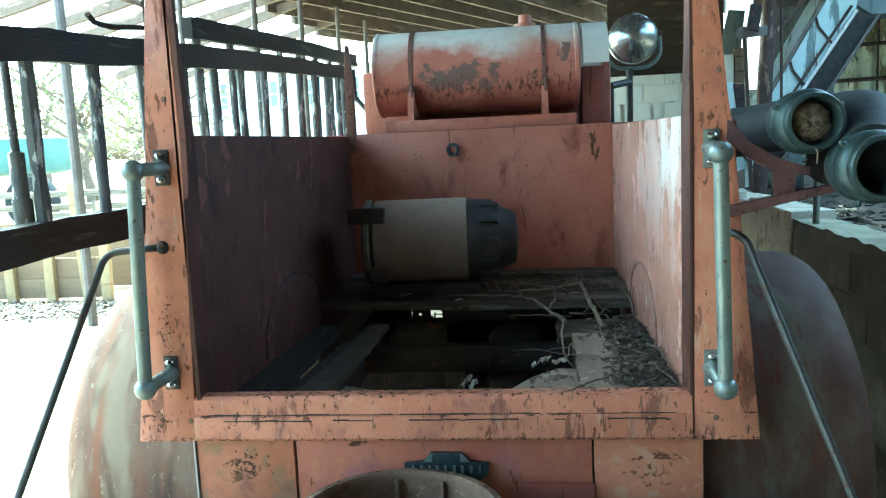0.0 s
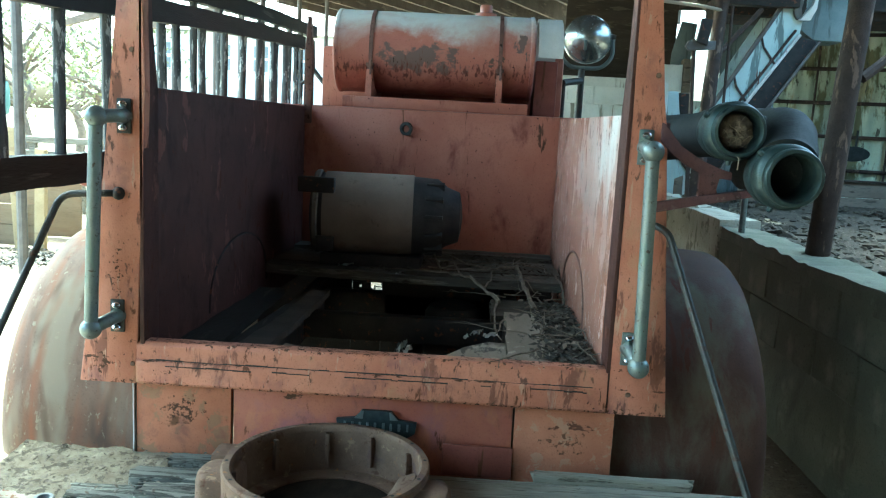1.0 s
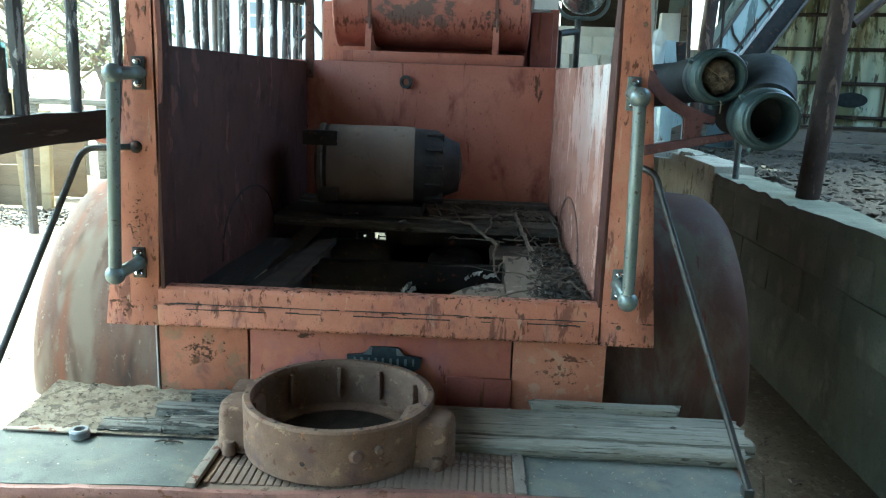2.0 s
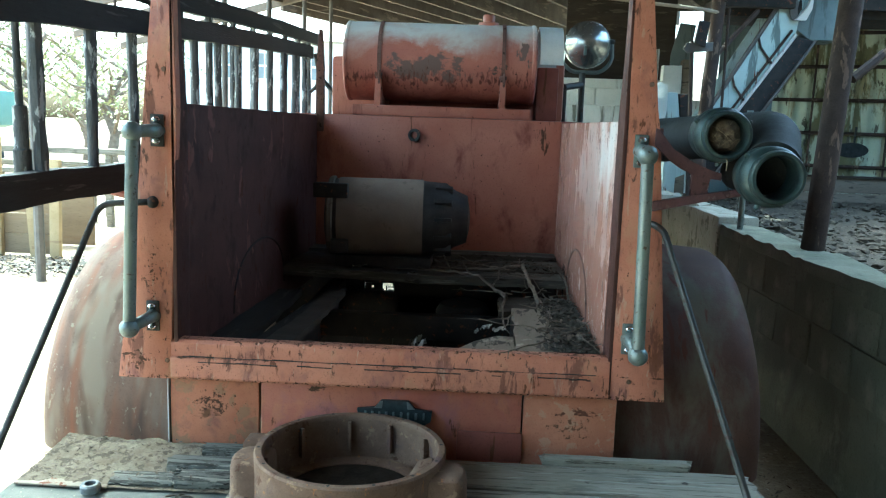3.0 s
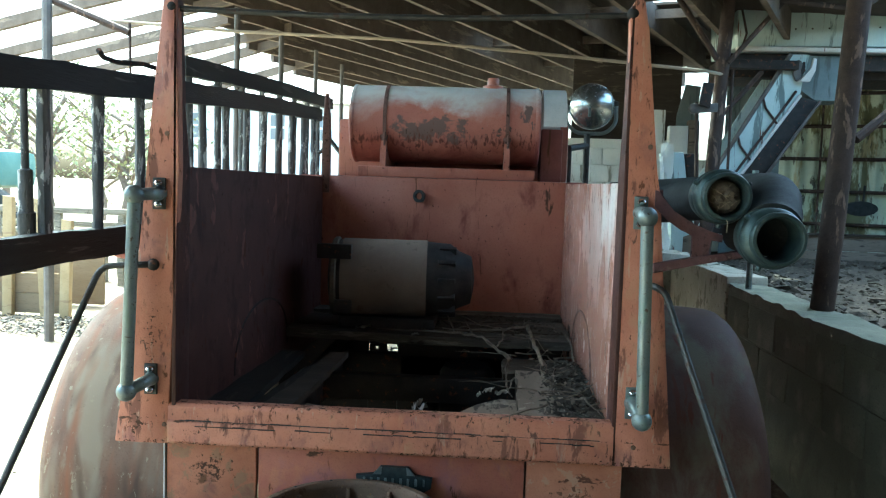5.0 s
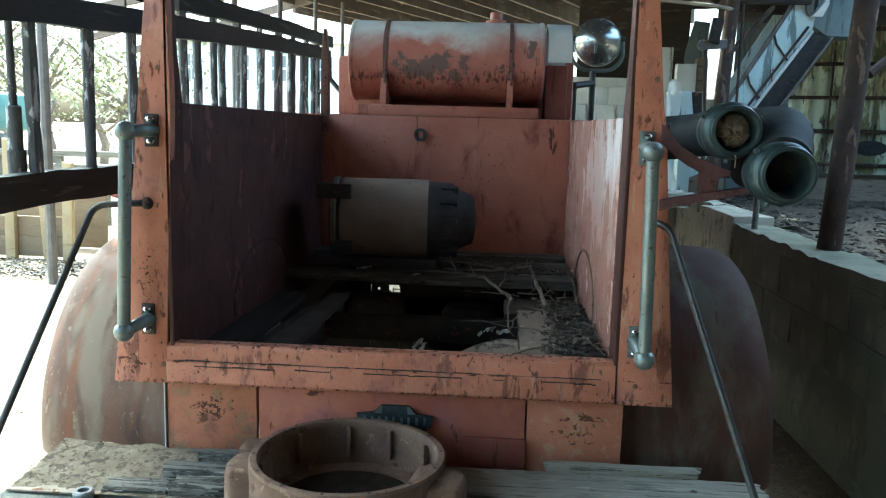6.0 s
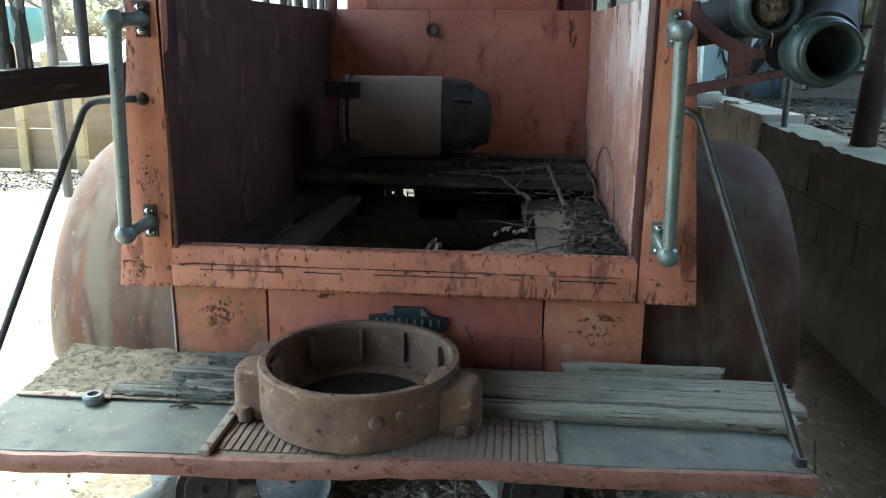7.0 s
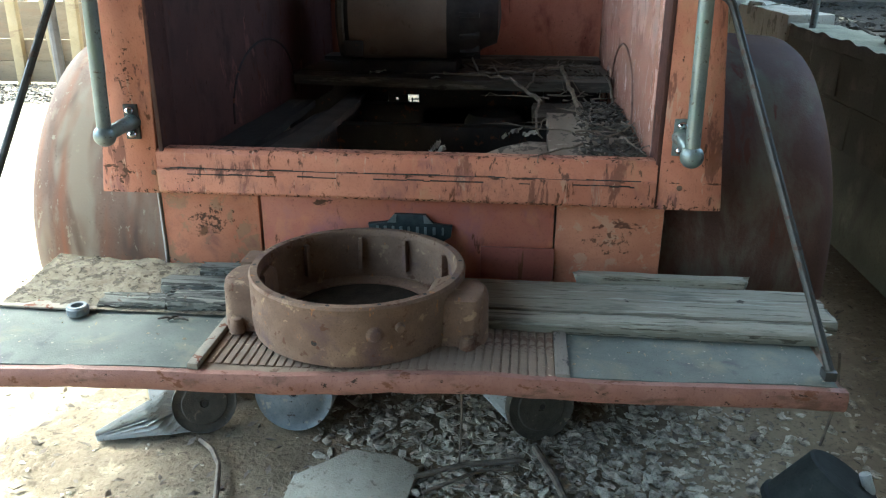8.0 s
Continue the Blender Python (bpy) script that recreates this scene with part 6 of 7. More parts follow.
def scrap(cx, cy, cz, size, seed, turn=0.0):
    """A crumpled bit of pale sheet."""
    r = random.Random(seed)
    bm = B()
    n = 5
    rows = [[bm.verts.new(Vector((cx, cy, cz)) + Matrix.Rotation(turn, 3, "Z") @ Vector(((i / n - 0.5) * size[0] + r.uniform(-0.003, 0.003), (j / n - 0.5) * size[1] + r.uniform(-0.003, 0.003), r.uniform(-1, 1) * size[2] + size[2] * 1.5 * (i / n)))) for j in range(n + 1)] for i in range(n + 1)]
    for a, b in zip(rows, rows[1:]):
        for k_ in range(n):
            bm.faces.new((a[k_], a[k_ + 1], b[k_ + 1], b[k_]))
    bmesh.ops.solidify(bm, geom=bm.faces, thickness=0.0015)
    solo("paper_scrap", bm, scrap_pale, "crumpled pale scrap of paper in the bed", "paper scrap", "scraps in the bed")


scrap(0.065, 0.19, 0.785, (0.028, 0.03, 0.014), 1)
scrap(0.085, 0.155, 0.79, (0.025, 0.02, 0.01), 2, 0.5)
scrap(0.275, 0.29, 0.815, (0.035, 0.018, 0.008), 3, -0.6)
scrap(0.315, 0.30, 0.81, (0.035, 0.03, 0.006), 4, 0.3)
scrap(0.245, 0.30, 0.80, (0.012, 0.02, 0.006), 5, 0.3)
scrap(-0.02, 0.962, 0.856, (0.03, 0.018, 0.004), 6, 0.3)
scrap(-0.24, 1.06, 0.858, (0.06, 0.03, 0.005), 7, 0.1)
bm = B()
prism(bm, [(0.165, 0.10), (0.362, 0.10), (0.362, 0.31), (0.31, 0.315), (0.24, 0.24)], 0.774, 0.788, "z", 0.002)
solo("loose_board", bm, pale_board, "dusty grey wedge of board in the bed", "board")
bm = B()
prism(bm, [(-0.30, 0.09), (-0.06, 0.09), (-0.20, 0.21), (-0.28, 0.25)], 0.752, 0.766, "z", 0.002)
solo("loose_board", bm, grey_board, "dark dusty wedge of board in the bed", "board")

# ---- ladder on the left side ----
def ladder(x, y0, y1, first, low, top, label, step=0.29):
    lad = thing("ladder", (x, (y0 + y1) / 2, low(0.5)), label, "ladder", "ladders on the truck")
    for f, h in ((low, 0.046), (top, 0.042)):
        bm = B()
        n = 60
        rows = []
        for i in range(n + 1):
            y = y0 + (y1 - y0) * i / n
            c = f(y)
            c += 0.006 * noise.noise(Vector((y * 3.1, x * 9, h * 50)))
            rows.append([bm.verts.new((x + a_, y, c + b_ + 0.003 * noise.noise(Vector((y * 17, a_ * 40, b_ * 60))))) for a_, b_ in ((-0.022, -h), (0.022, -h), (0.022, h), (-0.022, h))])
        for p, q in zip(rows, rows[1:]):
            for i in range(4):
                bm.faces.new((p[i], p[(i + 1) % 4], q[(i + 1) % 4], q[i]))
        bm.faces.new(rows[0])
        bm.faces.new(rows[-1][::-1])
        part("side_rail", bm, ladder_wood, lad, "black weathered side rail")
    y, i = first, 0
    rnd = random.Random(int(first * 100) + 5)
    while y < y1 - 0.1:
        bm = B()
        z0, z1 = low(y) + 0.03, top(y) - 0.03
        lean = rnd.uniform(-0.02, 0.02)
        tube(bm, [(x, y + lean * (q / 6 - 0.5), z0 + (z1 - z0) * q / 6) for q in range(7)], [0.0185 * (1 + rnd.uniform(-0.12, 0.12)) for _ in range(7)], 10, 0.08, rnd)
        part("rung", bm, rung_wood, lad)
        y += step
        i += 1
    return lad


low = lambda y: 1.226 + 0.004 * y
top = lambda y: 1.712 + 0.075 * max(y, -0.5) - 0.006 * max(y - 1, 0) ** 2
lad = ladder(-1.0, -1.6, 3.6, -1.465, low, top, "long black weathered wooden ladder hung along the truck", 0.305)
ladder(-1.085, 1.25, 4.4, 1.34, lambda y: 1.24, lambda y: 1.83 + 0.078 * y - 0.006 * max(y - 1, 0) ** 2, "second wooden ladder hung beside the first", 0.37)
for y in (-0.75, 0.44, 1.7):
    bm = B()
    tube(bm, [(-1.03, y, low(y)), (-1.03, y - 0.02, top(y))], 0.007, 8)
    part("tie_rod", bm, dark_rod, lad)
bm = B()
tube(bm, [(-1.045, 0.05, 1.25), (-1.045, 0.047, 1.33), (-1.045, 0.046, 1.335), (-1.045, 0.044, 1.45), (-1.045, 0.043, 1.455), (-1.045, 0.038, 1.72)], [0.024, 0.025, 0.020, 0.020, 0.011, 0.010], 12)
part("rung_sleeve", bm, rung_wood, lad)
# ladder hanger
bm = B()
tube(bm, bend([(-0.965, 0.76, 1.66), (-0.965, 0.76, 1.838), (-0.985, 0.66, 1.842), (-1.0, 0.50, 1.822), (-1.0, 0.40, 1.822), (-1.0, 0.37, 1.84)], 0.02), 0.009, 8)
part("ladder_hook", bm, black_iron, truck)
bm = B()
tube(bm, bend([(-0.62, 0.58, 1.16), (-0.95, 0.58, 1.16), (-1.06, 0.58, 1.18), (-1.06, 0.58, 1.26)], 0.03), 0.018, 8)
part("ladder_arm", bm, red_dark, truck)
bm = B()
tube(bm, bend([(-0.955, 3.55, 1.93), (-0.93, 3.55, 1.80), (-0.93, 3.5, 1.70), (-0.98, 3.5, 1.66)], 0.03), 0.014, 8)
tube(bm, [(-0.62, 3.4, 1.45), (-0.90, 3.5, 1.76), (-0.91, 3.5, 1.95)], 0.016, 8)
part("ladder_bracket", bm, dark_rod, truck)

# ---- suction hoses on the right side ----
def hose(x, y, z, r, label, seed):
    h = thing("suction_hose", (x, y, z), label, "hose", "suction hoses")
    ax_ = along((x, y, z), (0.0, 1.0, 0.0))
    k = r / 0.067
    bm = B()
    lathe(bm, [(0.0535 * k, 0.002), (0.057 * k, -0.003), (0.064 * k, -0.002), (0.0665 * k, 0.003), (0.067 * k, 0.018), (0.0655 * k, 0.021), (0.0655 * k, 0.025), (0.070 * k, 0.028), (0.0745 * k, 0.034), (0.0765 * k, 0.042), (0.0765 * k, 0.066), (0.075 * k, 0.069), (0.075 * k, 0.072), (0.0765 * k, 0.075), (0.0755 * k, 0.10), (0.070 * k, 0.112), (0.068 * k, 0.14), (0.064 * k, 0.145), (0.0535 * k, 0.13), (0.0530 * k, 0.02)], ax_, 56, True)
    cp = part("coupling", bm, green_metal, h, "blue-green oxidised brass coupling")
    for t in (0.75 + 0.35 * seed, 2.9 + 0.3 * seed, 5.0 + 0.2 * seed):
        bm = B()
        m_ = ax_ @ Matrix.Rotation(t, 4, "Z")
        tube(bm, [m_ @ Vector((0, q_ * k, 0.054)) for q_ in (0.070, 0.086, 0.089)], [0.0075, 0.0065, 0.003], 10)
        part("lug", bm, green_metal, cp)
    bm = B()
    way, radii = [], []
    for i in range(78):
        q = 0.10 + 0.04 * i
        ease = 0.5 - 0.5 * math.cos(min(q, 0.36) / 0.36 * math.pi)
        droop = 0.5 - 0.5 * math.cos(min(q, 0.9) / 0.9 * math.pi)
        way.append((x + 0.085 * ease, y + q, z + 0.105 * ease) if seed == 2 else (x, y + q, z - 0.035 * droop))
        radii.append((0.064 if i % 2 else 0.067) * k * (1.10 if seed == 2 and i < 6 else 1.0))
    tube(bm, way, radii, 26)
    part("hose_body", bm, rubber, h, "black ribbed rubber hose")
    bm = B()
    lathe(bm, [(0.0, 0.30), (0.0505 * k, 0.30)], ax_, 20)
    part("hose_lining", bm, black_iron, h)
    return h


hose(0.853, -0.085, 1.437, 0.062, "black suction hose with an oxidised coupling, stuffed with dry grass", 1)
hose(0.949, -0.19, 1.339, 0.066, "black suction hose with a wide oxidised coupling", 2)
rnd = random.Random(33)
bm = B()
for i in range(90):
    t, q = rnd.uniform(0, 6.28), 0.043 * math.sqrt(rnd.random())
    c = Vector((0.853 + q * math.cos(t), -0.05 + rnd.uniform(-0.02, 0.02), 1.428 + q * math.sin(t) * 0.95 - 0.003))
    d_ = Vector((rnd.uniform(-1, 1), rnd.uniform(-0.5, 0.2), rnd.uniform(-0.7, 0.7))).normalized() * rnd.uniform(0.008, 0.024)
    if (c + d_ - Vector((0.853, c.y + d_.y, 1.437))).length < 0.046 and (c - d_ - Vector((0.853, c.y - d_.y, 1.437))).length < 0.046:
        tube(bm, [c - d_, c + d_ * 0.3 + Vector((0, 0, 0.003)), c + d_], 0.0007, 4)
tube(bm, [(0.85, -0.075, 1.386), (0.853, -0.095, 1.374), (0.851, -0.098, 1.348)], 0.0016, 4)
solo("dry_grass", bm, straw_mat, "dry grass of an old nest in the hose end", "grass", kind="stuff")
bm = B()
lathe(bm, [(0.0, 0.020), (0.012, 0.021), (0.022, 0.025), (0.032, 0.030), (0.040, 0.038), (0.046, 0.050)], along((0.853, -0.085, 1.437), (0, 1, 0)), 28)
for v in bm.verts:
    v.co.y += 0.010 * noise.noise(v.co * 70) + 0.005 * noise.noise(v.co * 190)
solo("nest_lining", bm, nest, "packed brown nest lining in the hose end", "nest", at=(0.853, -0.03, 1.437))
# bracket
bm = B()
prism(bm, [(0.688, 1.405), (0.688, 1.45), (0.70, 1.445), (0.736, 1.394), (0.787, 1.366), (0.83, 1.348), (0.866, 1.338), (0.866, 1.318), (0.834, 1.326), (0.828, 1.295), (0.838, 1.282), (0.785, 1.270), (0.792, 1.288), (0.792, 1.334), (0.76, 1.346), (0.725, 1.370)], -0.02, -0.005, "y", 0.003)
part("hose_bracket", bm, red_bracket, truck, "dusty dark-red hose bracket")
bm = B()
prism(bm, [(0.69, 1.232), (0.80, 1.258), (0.97, 1.292), (0.97, 1.309), (0.80, 1.279), (0.69, 1.258)], -0.03, -0.002, "y", 0.003)
part("hose_arm", bm, red_bracket, truck, "dusty red hose support arm")
bm = B()
box(bm, 0.645, 0.71, -0.01, 0.06, 1.22, 1.45, 0.004)
part("hose_mount", bm, red_bracket, truck)

# ---- on the ground ----
def cartridge(c, d, r, length, cap, label, tip=None):
    """A pleated filter with a metal cap on its near end; tip: how far it narrows or opens to the other end."""
    c, d = Vector(c), Vector(d).normalized()
    f = thing("filter_cartridge", c, label, "filter", "filters on the ground")
    ax_ = along(c, -d)
    bm = B()
    lathe(bm, [(0.0, -0.002), (r * 0.12, -0.002), (r * 0.14, -0.006), (r * 0.68, -0.007), (r * 0.72, -0.004), (r * 0.92, -0.004), (r * 0.98, -0.007), (r * 1.0, -0.004), (r * 1.0, 0.02), (r * 0.97, 0.022), (0.0, 0.022)], ax_, 36)
    cp = part("end_cap", bm, cap, f)
    bm = B()
    lathe(bm, [(0.0, -0.0085), (r * 0.08, -0.0085)], ax_, 14)
    part("centre_hole", bm, black_iron, cp)
    bm = B()
    n = 40 if tip else 56
    rows = []
    for q in range(7):
        h = 0.018 + (length - 0.018) * q / 6
        f_ = q / 6 if tip else 0.0
        mid = (c - d * 0.018).lerp(Vector(tip), f_) if tip else c - d * h
        lean = d.lerp((c - Vector(tip)).normalized(), min(1.0, 2 * f_)) if tip else d
        wide = lean.cross(Vector((0, 0, 1))).normalized()
        tall = wide.cross(lean).normalized()
        rows.append([bm.verts.new(mid + (wide * math.cos(2 * math.pi * k / n) * (1 - 0.80 * f_) + tall * math.sin(2 * math.pi * k / n) * (1 - 0.84 * f_)) * r * (0.97 if k % 2 else 0.36 if tip else 0.62)) for k in range(n)])
    for p, q in zip(rows, rows[1:]):
        for k in range(n):
            bm.faces.new((p[k], p[(k + 1) % n], q[(k + 1) % n], q[k]))
    bm.faces.new(rows[-1])
    part("pleats", bm, filter_paper, f, "pale pleated paper", smooth=0)
    return f


cartridge((-0.565, -0.005, 0.092), (0.42, -0.88, 0.22), 0.088, 0.30, cap_dark, "pleated filter cartridge crushed flat behind its dark oily cap", (-0.85, -0.085, 0.016))
cartridge((-0.317, 0.035, 0.116), (0.0, -1, 0.16), 0.113, 0.24, cap_metal, "pleated filter cartridge with a grey-blue cap")
cartridge((0.375, 0.06, 0.102), (0.40, -0.9, 0.14), 0.100, 0.26, cap_dark, "pleated filter cartridge with a dark dented cap")
bm = B()
box(bm, -0.80, -0.60, 0.12, 0.26, 0.0, 0.14, 0.015, None)
solo("carton", bm, filter_paper, "pale crushed carton under the step board", "carton", at=(-0.7, 0.2, 0))
# flat stones
def slab(cx, cy, pts_, h, label, seed):
    bm = B()
    rnd = random.Random(seed)
    prism(bm, [(cx + u, cy + w) for u, w in pts_], -0.01, h, "z", 0.006)
    for v_ in bm.verts:
        v_.co.z += 0.006 * noise.noise(v_.co * 9) if v_.co.z > 0 else 0
    solo("flat_stone", bm, stone, label, "stone", "flat stones", at=(cx, cy, 0))


slab(-0.11, -0.25, [(-0.15, -0.12), (0.14, -0.14), (0.17, 0.11), (0.10, 0.16), (-0.02, 0.17), (-0.15, 0.05)], 0.022, "flat grey stone slab in the dirt", 1)
# wood chips and gravel
rnd = random.Random(77)
chips = []
for k in range(5):
    cb = B()
    bmesh.ops.create_icosphere(cb, subdivisions=1, radius=0.014)
    for v_ in cb.verts:
        v_.co = Vector((v_.co.x * rnd.uniform(0.6, 2.1), v_.co.y * rnd.uniform(0.25, 1.15), v_.co.z * rnd.uniform(0.1, 0.75)))
    chips.append([(v_.co.copy()) for v_ in cb.verts])
    tri = [[v_.index for v_ in f.verts] for f in cb.faces]
    cb.free()
vv, ff = [], []
for i in range(4600):
    if i < 3700:
        x, y = rnd.gauss(0.36, 0.38), rnd.gauss(0.0, 0.30)
        if x < -0.30 + 0.1 * rnd.random() or y < -0.85:
            continue
        s = 0.32 + 1.15 * rnd.random() ** 1.8
    else:
        x, y = rnd.uniform(-2.2, 1.7), rnd.uniform(-1.0, 2.6)
        s = rnd.uniform(0.2, 0.6)
    m = Matrix.Translation((x, y, ground_height(x, y) + 0.003)) @ Matrix.Rotation(rnd.uniform(0, 6.28), 4, "Z") @ Matrix.Rotation(rnd.uniform(-0.5, 0.5), 4, "X") @ Matrix.Scale(s, 4)
    b0 = len(vv)
    vv += [tuple(m @ p) for p in chips[i % 5]]
    ff += [[b0 + q for q in f] for f in tri]
me = bpy.data.meshes.new("wood_chips")
me.from_pydata(vv, [], ff)
me.materials.append(chip_wood)
tagged(new("wood_chips", me), "pale wood chips and gravel strewn on the dirt", "wood chips", kind="stuff")
# rubble on the bank
vv, ff = [], []
for i in range(2400):
    x, y = 1.98 + 2.6 * rnd.random() ** 1.4, rnd.uniform(0.8, 6.4)
    s = 0.35 + 3.2 * rnd.random() ** 4
    m = Matrix.Translation((x, y, 0.815)) @ Matrix.Rotation(rnd.uniform(0, 6.28), 4, "Z") @ Matrix.Rotation(rnd.uniform(-0.7, 0.7), 4, "X") @ Matrix.Scale(s, 4)
    b0 = len(vv)
    vv += [tuple(m @ p) for p in chips[i % 5]]
    ff += [[b0 + q for q in f] for f in tri]
me = bpy.data.meshes.new("rubble")
me.from_pydata(vv, [], ff)
me.materials.append(rubble_mat)
tagged(new("rubble", me), "grey-brown rubble and leaf litter on the bank", "rubble", kind="stuff")
# sticks
for pts_, r_ in (([(-0.56, -0.07, 0.014), (-0.505, -0.12, 0.022), (-0.465, -0.18, 0.022), (-0.44, -0.26, 0.018), (-0.425, -0.31, 0.014), (-0.385, -0.38, 0.012)], 0.007), ([(0.36, -0.02, 0.02), (0.41, -0.15, 0.02), (0.45, -0.3, 0.018)], 0.010),
                 ([(0.05, -0.18, 0.02), (0.18, -0.12, 0.025), (0.33, -0.08, 0.02)], 0.007), ([(0.08, -0.24, 0.02), (0.22, -0.14, 0.025), (0.30, -0.12, 0.02)], 0.005), ([(0.16, -0.1, 0.0), (0.165, -0.08, 0.15), (0.16, -0.07, 0.30)], 0.003),
                 ([(1.15, 0.1, 0.0), (1.17, 0.1, 0.15), (1.16, 0.12, 0.28)], 0.004)):
    bm = B()
    tube(bm, pts_, r_, 7, 0.15, rnd)
    solo("stick", bm, twig_bark, "dry stick on the dirt", "stick", "dry sticks")
# bucket
bk = thing("bucket", (1.03, -0.12, 0.0), "overturned dark bucket on the dirt", "bucket")
bm = B()
lathe(bm, [(0.0, 0.16), (0.085, 0.16), (0.092, 0.155), (0.115, 0.02), (0.122, 0.015), (0.122, 0.0), (0.11, 0.0)], Matrix.Translation((1.03, -0.16, -0.05)) @ Matrix.Rotation(0.5, 4, "Y"), 32)
part("shell", bm, rubber, bk)
bm = B()
tube(bm, [(1.16, -0.16, 0.0), (1.165, -0.17, 0.06), (1.15, -0.16, 0.10)], 0.014, 8)
solo("pale_stick", bm, filter_paper, "short pale broken stick beside the bucket", "stick")

# ---- beyond the shed on the left ----
crate = thing("timber_pen", (-4.8, 5.6, 0), "low pen of raw yellow timber boards", "pen")
for z0 in (0.03, 0.24):
    bm = B()
    box(bm, -7.2, -4.02, 5.62, 5.65, z0, z0 + 0.205, 0.004)
    part("board", bm, pen_board, crate)
for x, h_, lean in ((-6.4, 1.2, 0.0), (-5.05, 0.62, 0.0), (-4.62, 1.22, 0.02), (-4.22, 1.20, -0.06), (-4.02, 1.0, 0.03)):
    bm = B()
    prism(bm, [(x - 0.05, 0.0), (x + 0.05, 0.0), (x + 0.05 + lean, h_), (x - 0.05 + lean, h_ + 0.01)], 5.55, 5.615, "y", 0.005)
    part("upright", bm, yellow_wood, crate)
bm = B()
box(bm, -7.2, -4.0, 6.35, 6.38, 0.02, 0.75, 0.004)
part("back_board", bm, pen_board, crate)
# low stacked rails in the yard
for i, (x0, x1, y, z) in enumerate(((-7.5, -3.2, 8.0, 0.95), (-8.0, -3.6, 8.4, 0.75), (-7.0, -3.0, 9.0, 0.6))):
    bm = B()
    box(bm, x0, x1, y, y + 0.12, z, z + 0.08, 0.01)
    for q in range(5):
        xx = x0 + (x1 - x0) * (q + 0.3) / 5
        box(bm, xx, xx + 0.08, y + 0.02, y + 0.1, 0, z - 0.002, 0.006)
    solo("yard_rail", bm, silver_wood, "low grey timber rail in the yard", "rail", "yard rails")
# teal vehicle body far off
tv = thing("machine", (-11.5, 14, 0), "teal painted farm machine in the yard", "machine")
bm = B()
box(bm, -15.4, -10.15, 14, 15.5, 1.15, 2.0, 0.25)
part("body", bm, teal_paint, tv)
for x in (-13.2, -10.3):
    bm = B()
    lathe(bm, [(0.15, -0.12), (0.42, -0.12), (0.45, -0.06), (0.45, 0.06), (0.42, 0.12), (0.15, 0.12)], Matrix.Translation((x, 13.95, 0.58)) @ Matrix.Scale(1.3, 4) @ along((0, 0, 0), (0, 1, 0)), 24, True)
    part("wheel", bm, rubber, tv)
# white house
house = thing("house", (-4.5, 21, 0), "low white house with dark windows across the yard", "house")
bm = B()
box(bm, -9.2, -3.4, 20, 26, 0, 3.7, 0.02)
part("wall", bm, house_white, house)
bm = B()
prism(bm, [(19.6, 3.705), (26.4, 3.705), (23.0, 4.6)], -9.5, -3.1, "x")
part("roof", bm, pale_tin, house)
for x in (-8.3, -6.85, -5.8, -4.5):
    bm = B()
    box(bm, x - 0.26, x + 0.26, 19.93, 20.0, 2.62, 3.42, 0.01)
    w_ = part("window", bm, house_white, house)
    for x0, z0 in ((-0.2, 2.68), (0.02, 2.68), (-0.2, 3.05), (0.02, 3.05)):
        bm = B()
        box(bm, x + x0, x + x0 + 0.18, 19.915, 19.928, z0, z0 + 0.31)
        part("pane", bm, window_grey, w_)


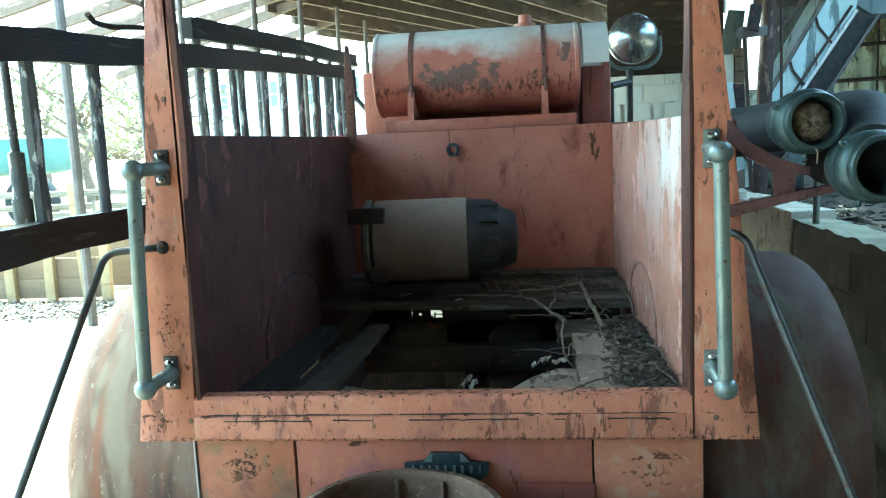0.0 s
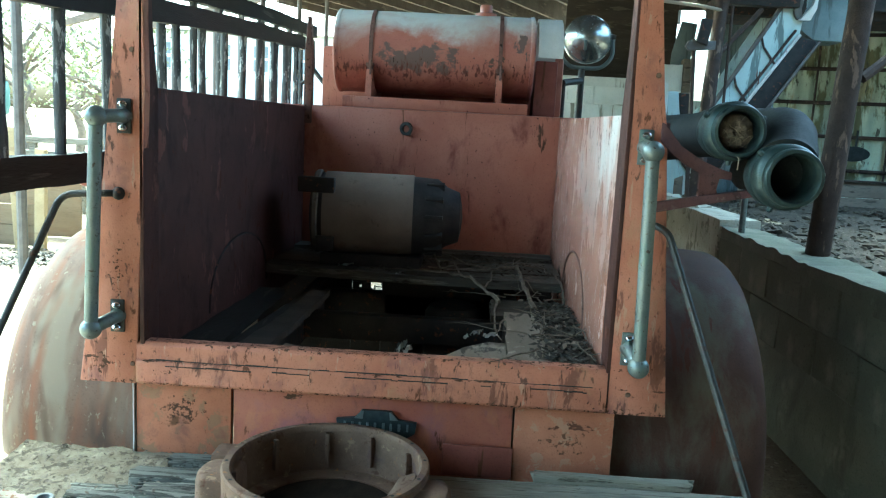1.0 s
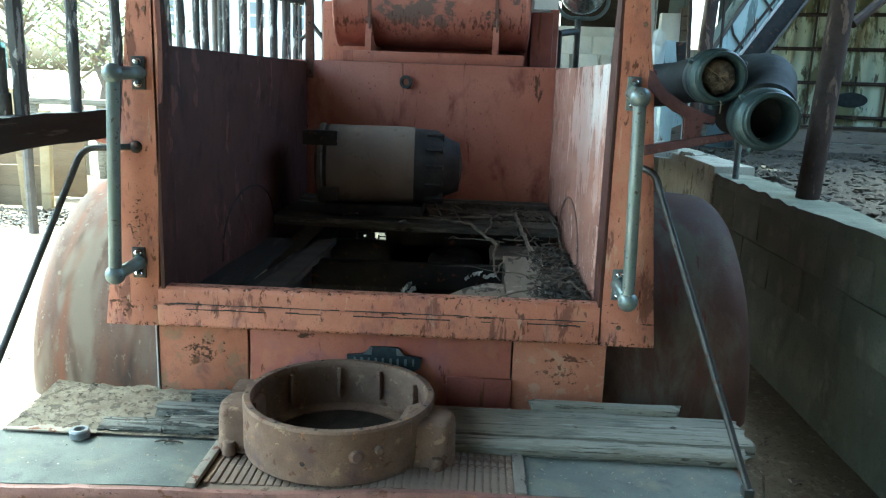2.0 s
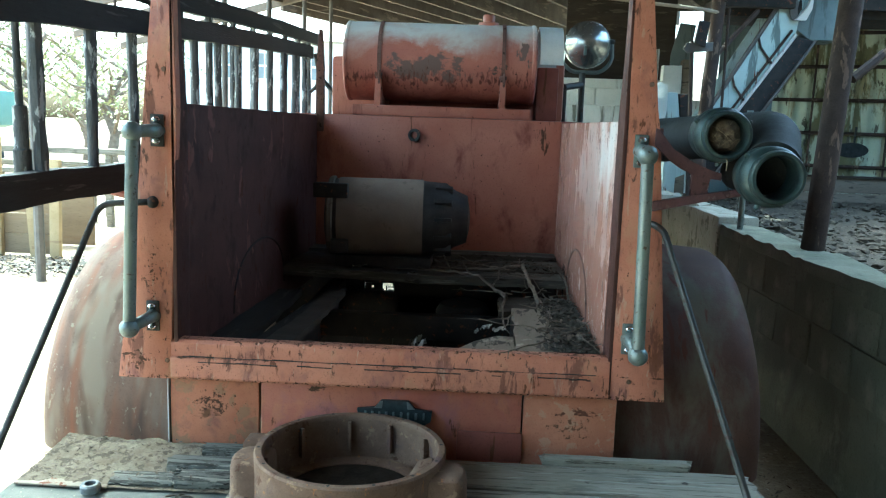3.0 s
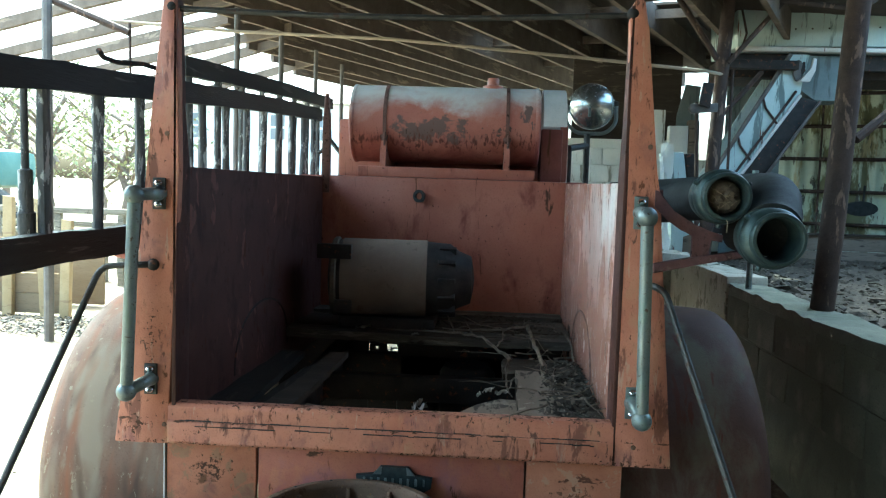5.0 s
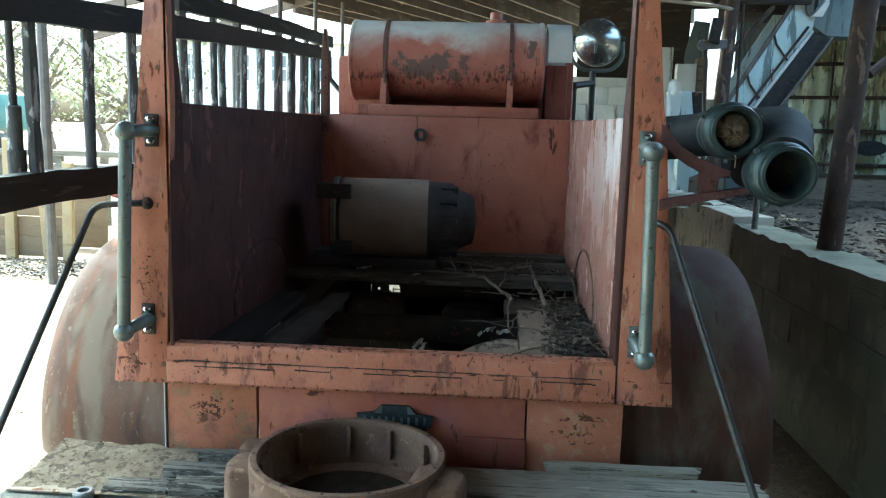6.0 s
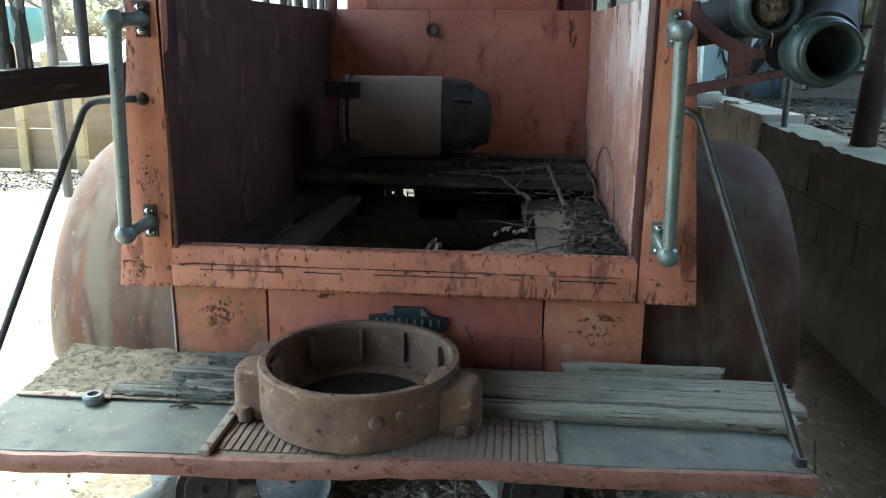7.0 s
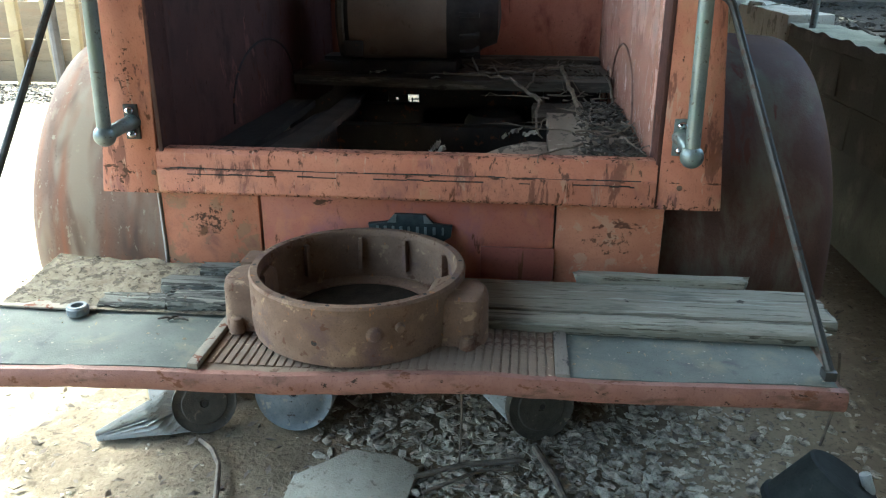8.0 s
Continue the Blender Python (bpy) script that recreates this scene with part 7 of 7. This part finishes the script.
# trees
def tree(x, y, h, seed, label):
    rnd = random.Random(seed)
    tr = thing("tree", (x, y, 0), label, "tree", "yard trees")
    bm = B()
    tube(bm, [(x + rnd.uniform(-0.1, 0.1) * q, y, h * 0.62 * q / 6) for q in range(7)], [0.16 * (1 - 0.11 * q) for q in range(7)], 10, 0.08, rnd)
    tips = []
    for k in range(14):
        z0 = h * rnd.uniform(0.15, 0.6)
        a_ = rnd.uniform(0, 6.28)
        L = h * rnd.uniform(0.18, 0.36)
        p0 = Vector((x, y, z0))
        p1 = p0 + Vector((math.cos(a_) * L * 0.5, math.sin(a_) * L * 0.5, L * 0.35))
        p2 = p0 + Vector((math.cos(a_) * L, math.sin(a_) * L, L * rnd.uniform(0.4, 0.9)))
        tube(bm, [p0, p1, p2], [0.06, 0.04, 0.015], 6)
        tips += [p1, p2, p2]
    part("trunk", bm, bark_mat, tr)
    vv, ff = [], []
    for k in range(1300):
        c = rnd.choice(tips) + Vector((rnd.gauss(0, 0.45), rnd.gauss(0, 0.45), rnd.gauss(0, 0.4)))
        s = rnd.uniform(0.03, 0.085)
        u = Vector((rnd.uniform(-1, 1), rnd.uniform(-1, 1), rnd.uniform(-1, 1))).normalized()
        w = u.orthogonal().normalized()
        b0 = len(vv)
        vv += [tuple(c + u * s), tuple(c + w * s * 0.5), tuple(c - u * s), tuple(c - w * s * 0.5)]
        ff.append([b0, b0 + 1, b0 + 2, b0 + 3])
    me = bpy.data.meshes.new("crown")
    me.from_pydata([tuple(Vector(p) - Vector((x, y, 0))) for p in vv], [], ff)
    me.materials.append(leaf_mat)
    o = new("crown", me)
    o.parent = tr


for i, (x, y, h) in enumerate(((-9.0, 17.5, 5.0), (-12.5, 20, 6.0), (-15.5, 18, 5.5), (-17.5, 15, 5.0), (-20, 17, 5.5), (-13, 24, 6.5), (-17, 25, 7.0))):
    tree(x, y, h, 50 + i, "sunlit tree with sparse yellow-green leaves")
# pale hose strung under the roof
bm = B()
tube(bm, [(-3.2, 4.6, 2.80), (-2.0, 4.6, 2.72), (-0.6, 4.6, 2.68), (1.0, 4.6, 2.56), (2.02, 4.61, 2.475), (2.16, 4.66, 2.46)], 0.014, 8)
solo("strung_hose", bm, cable_mat, "pale hose strung under the roof", "hose")
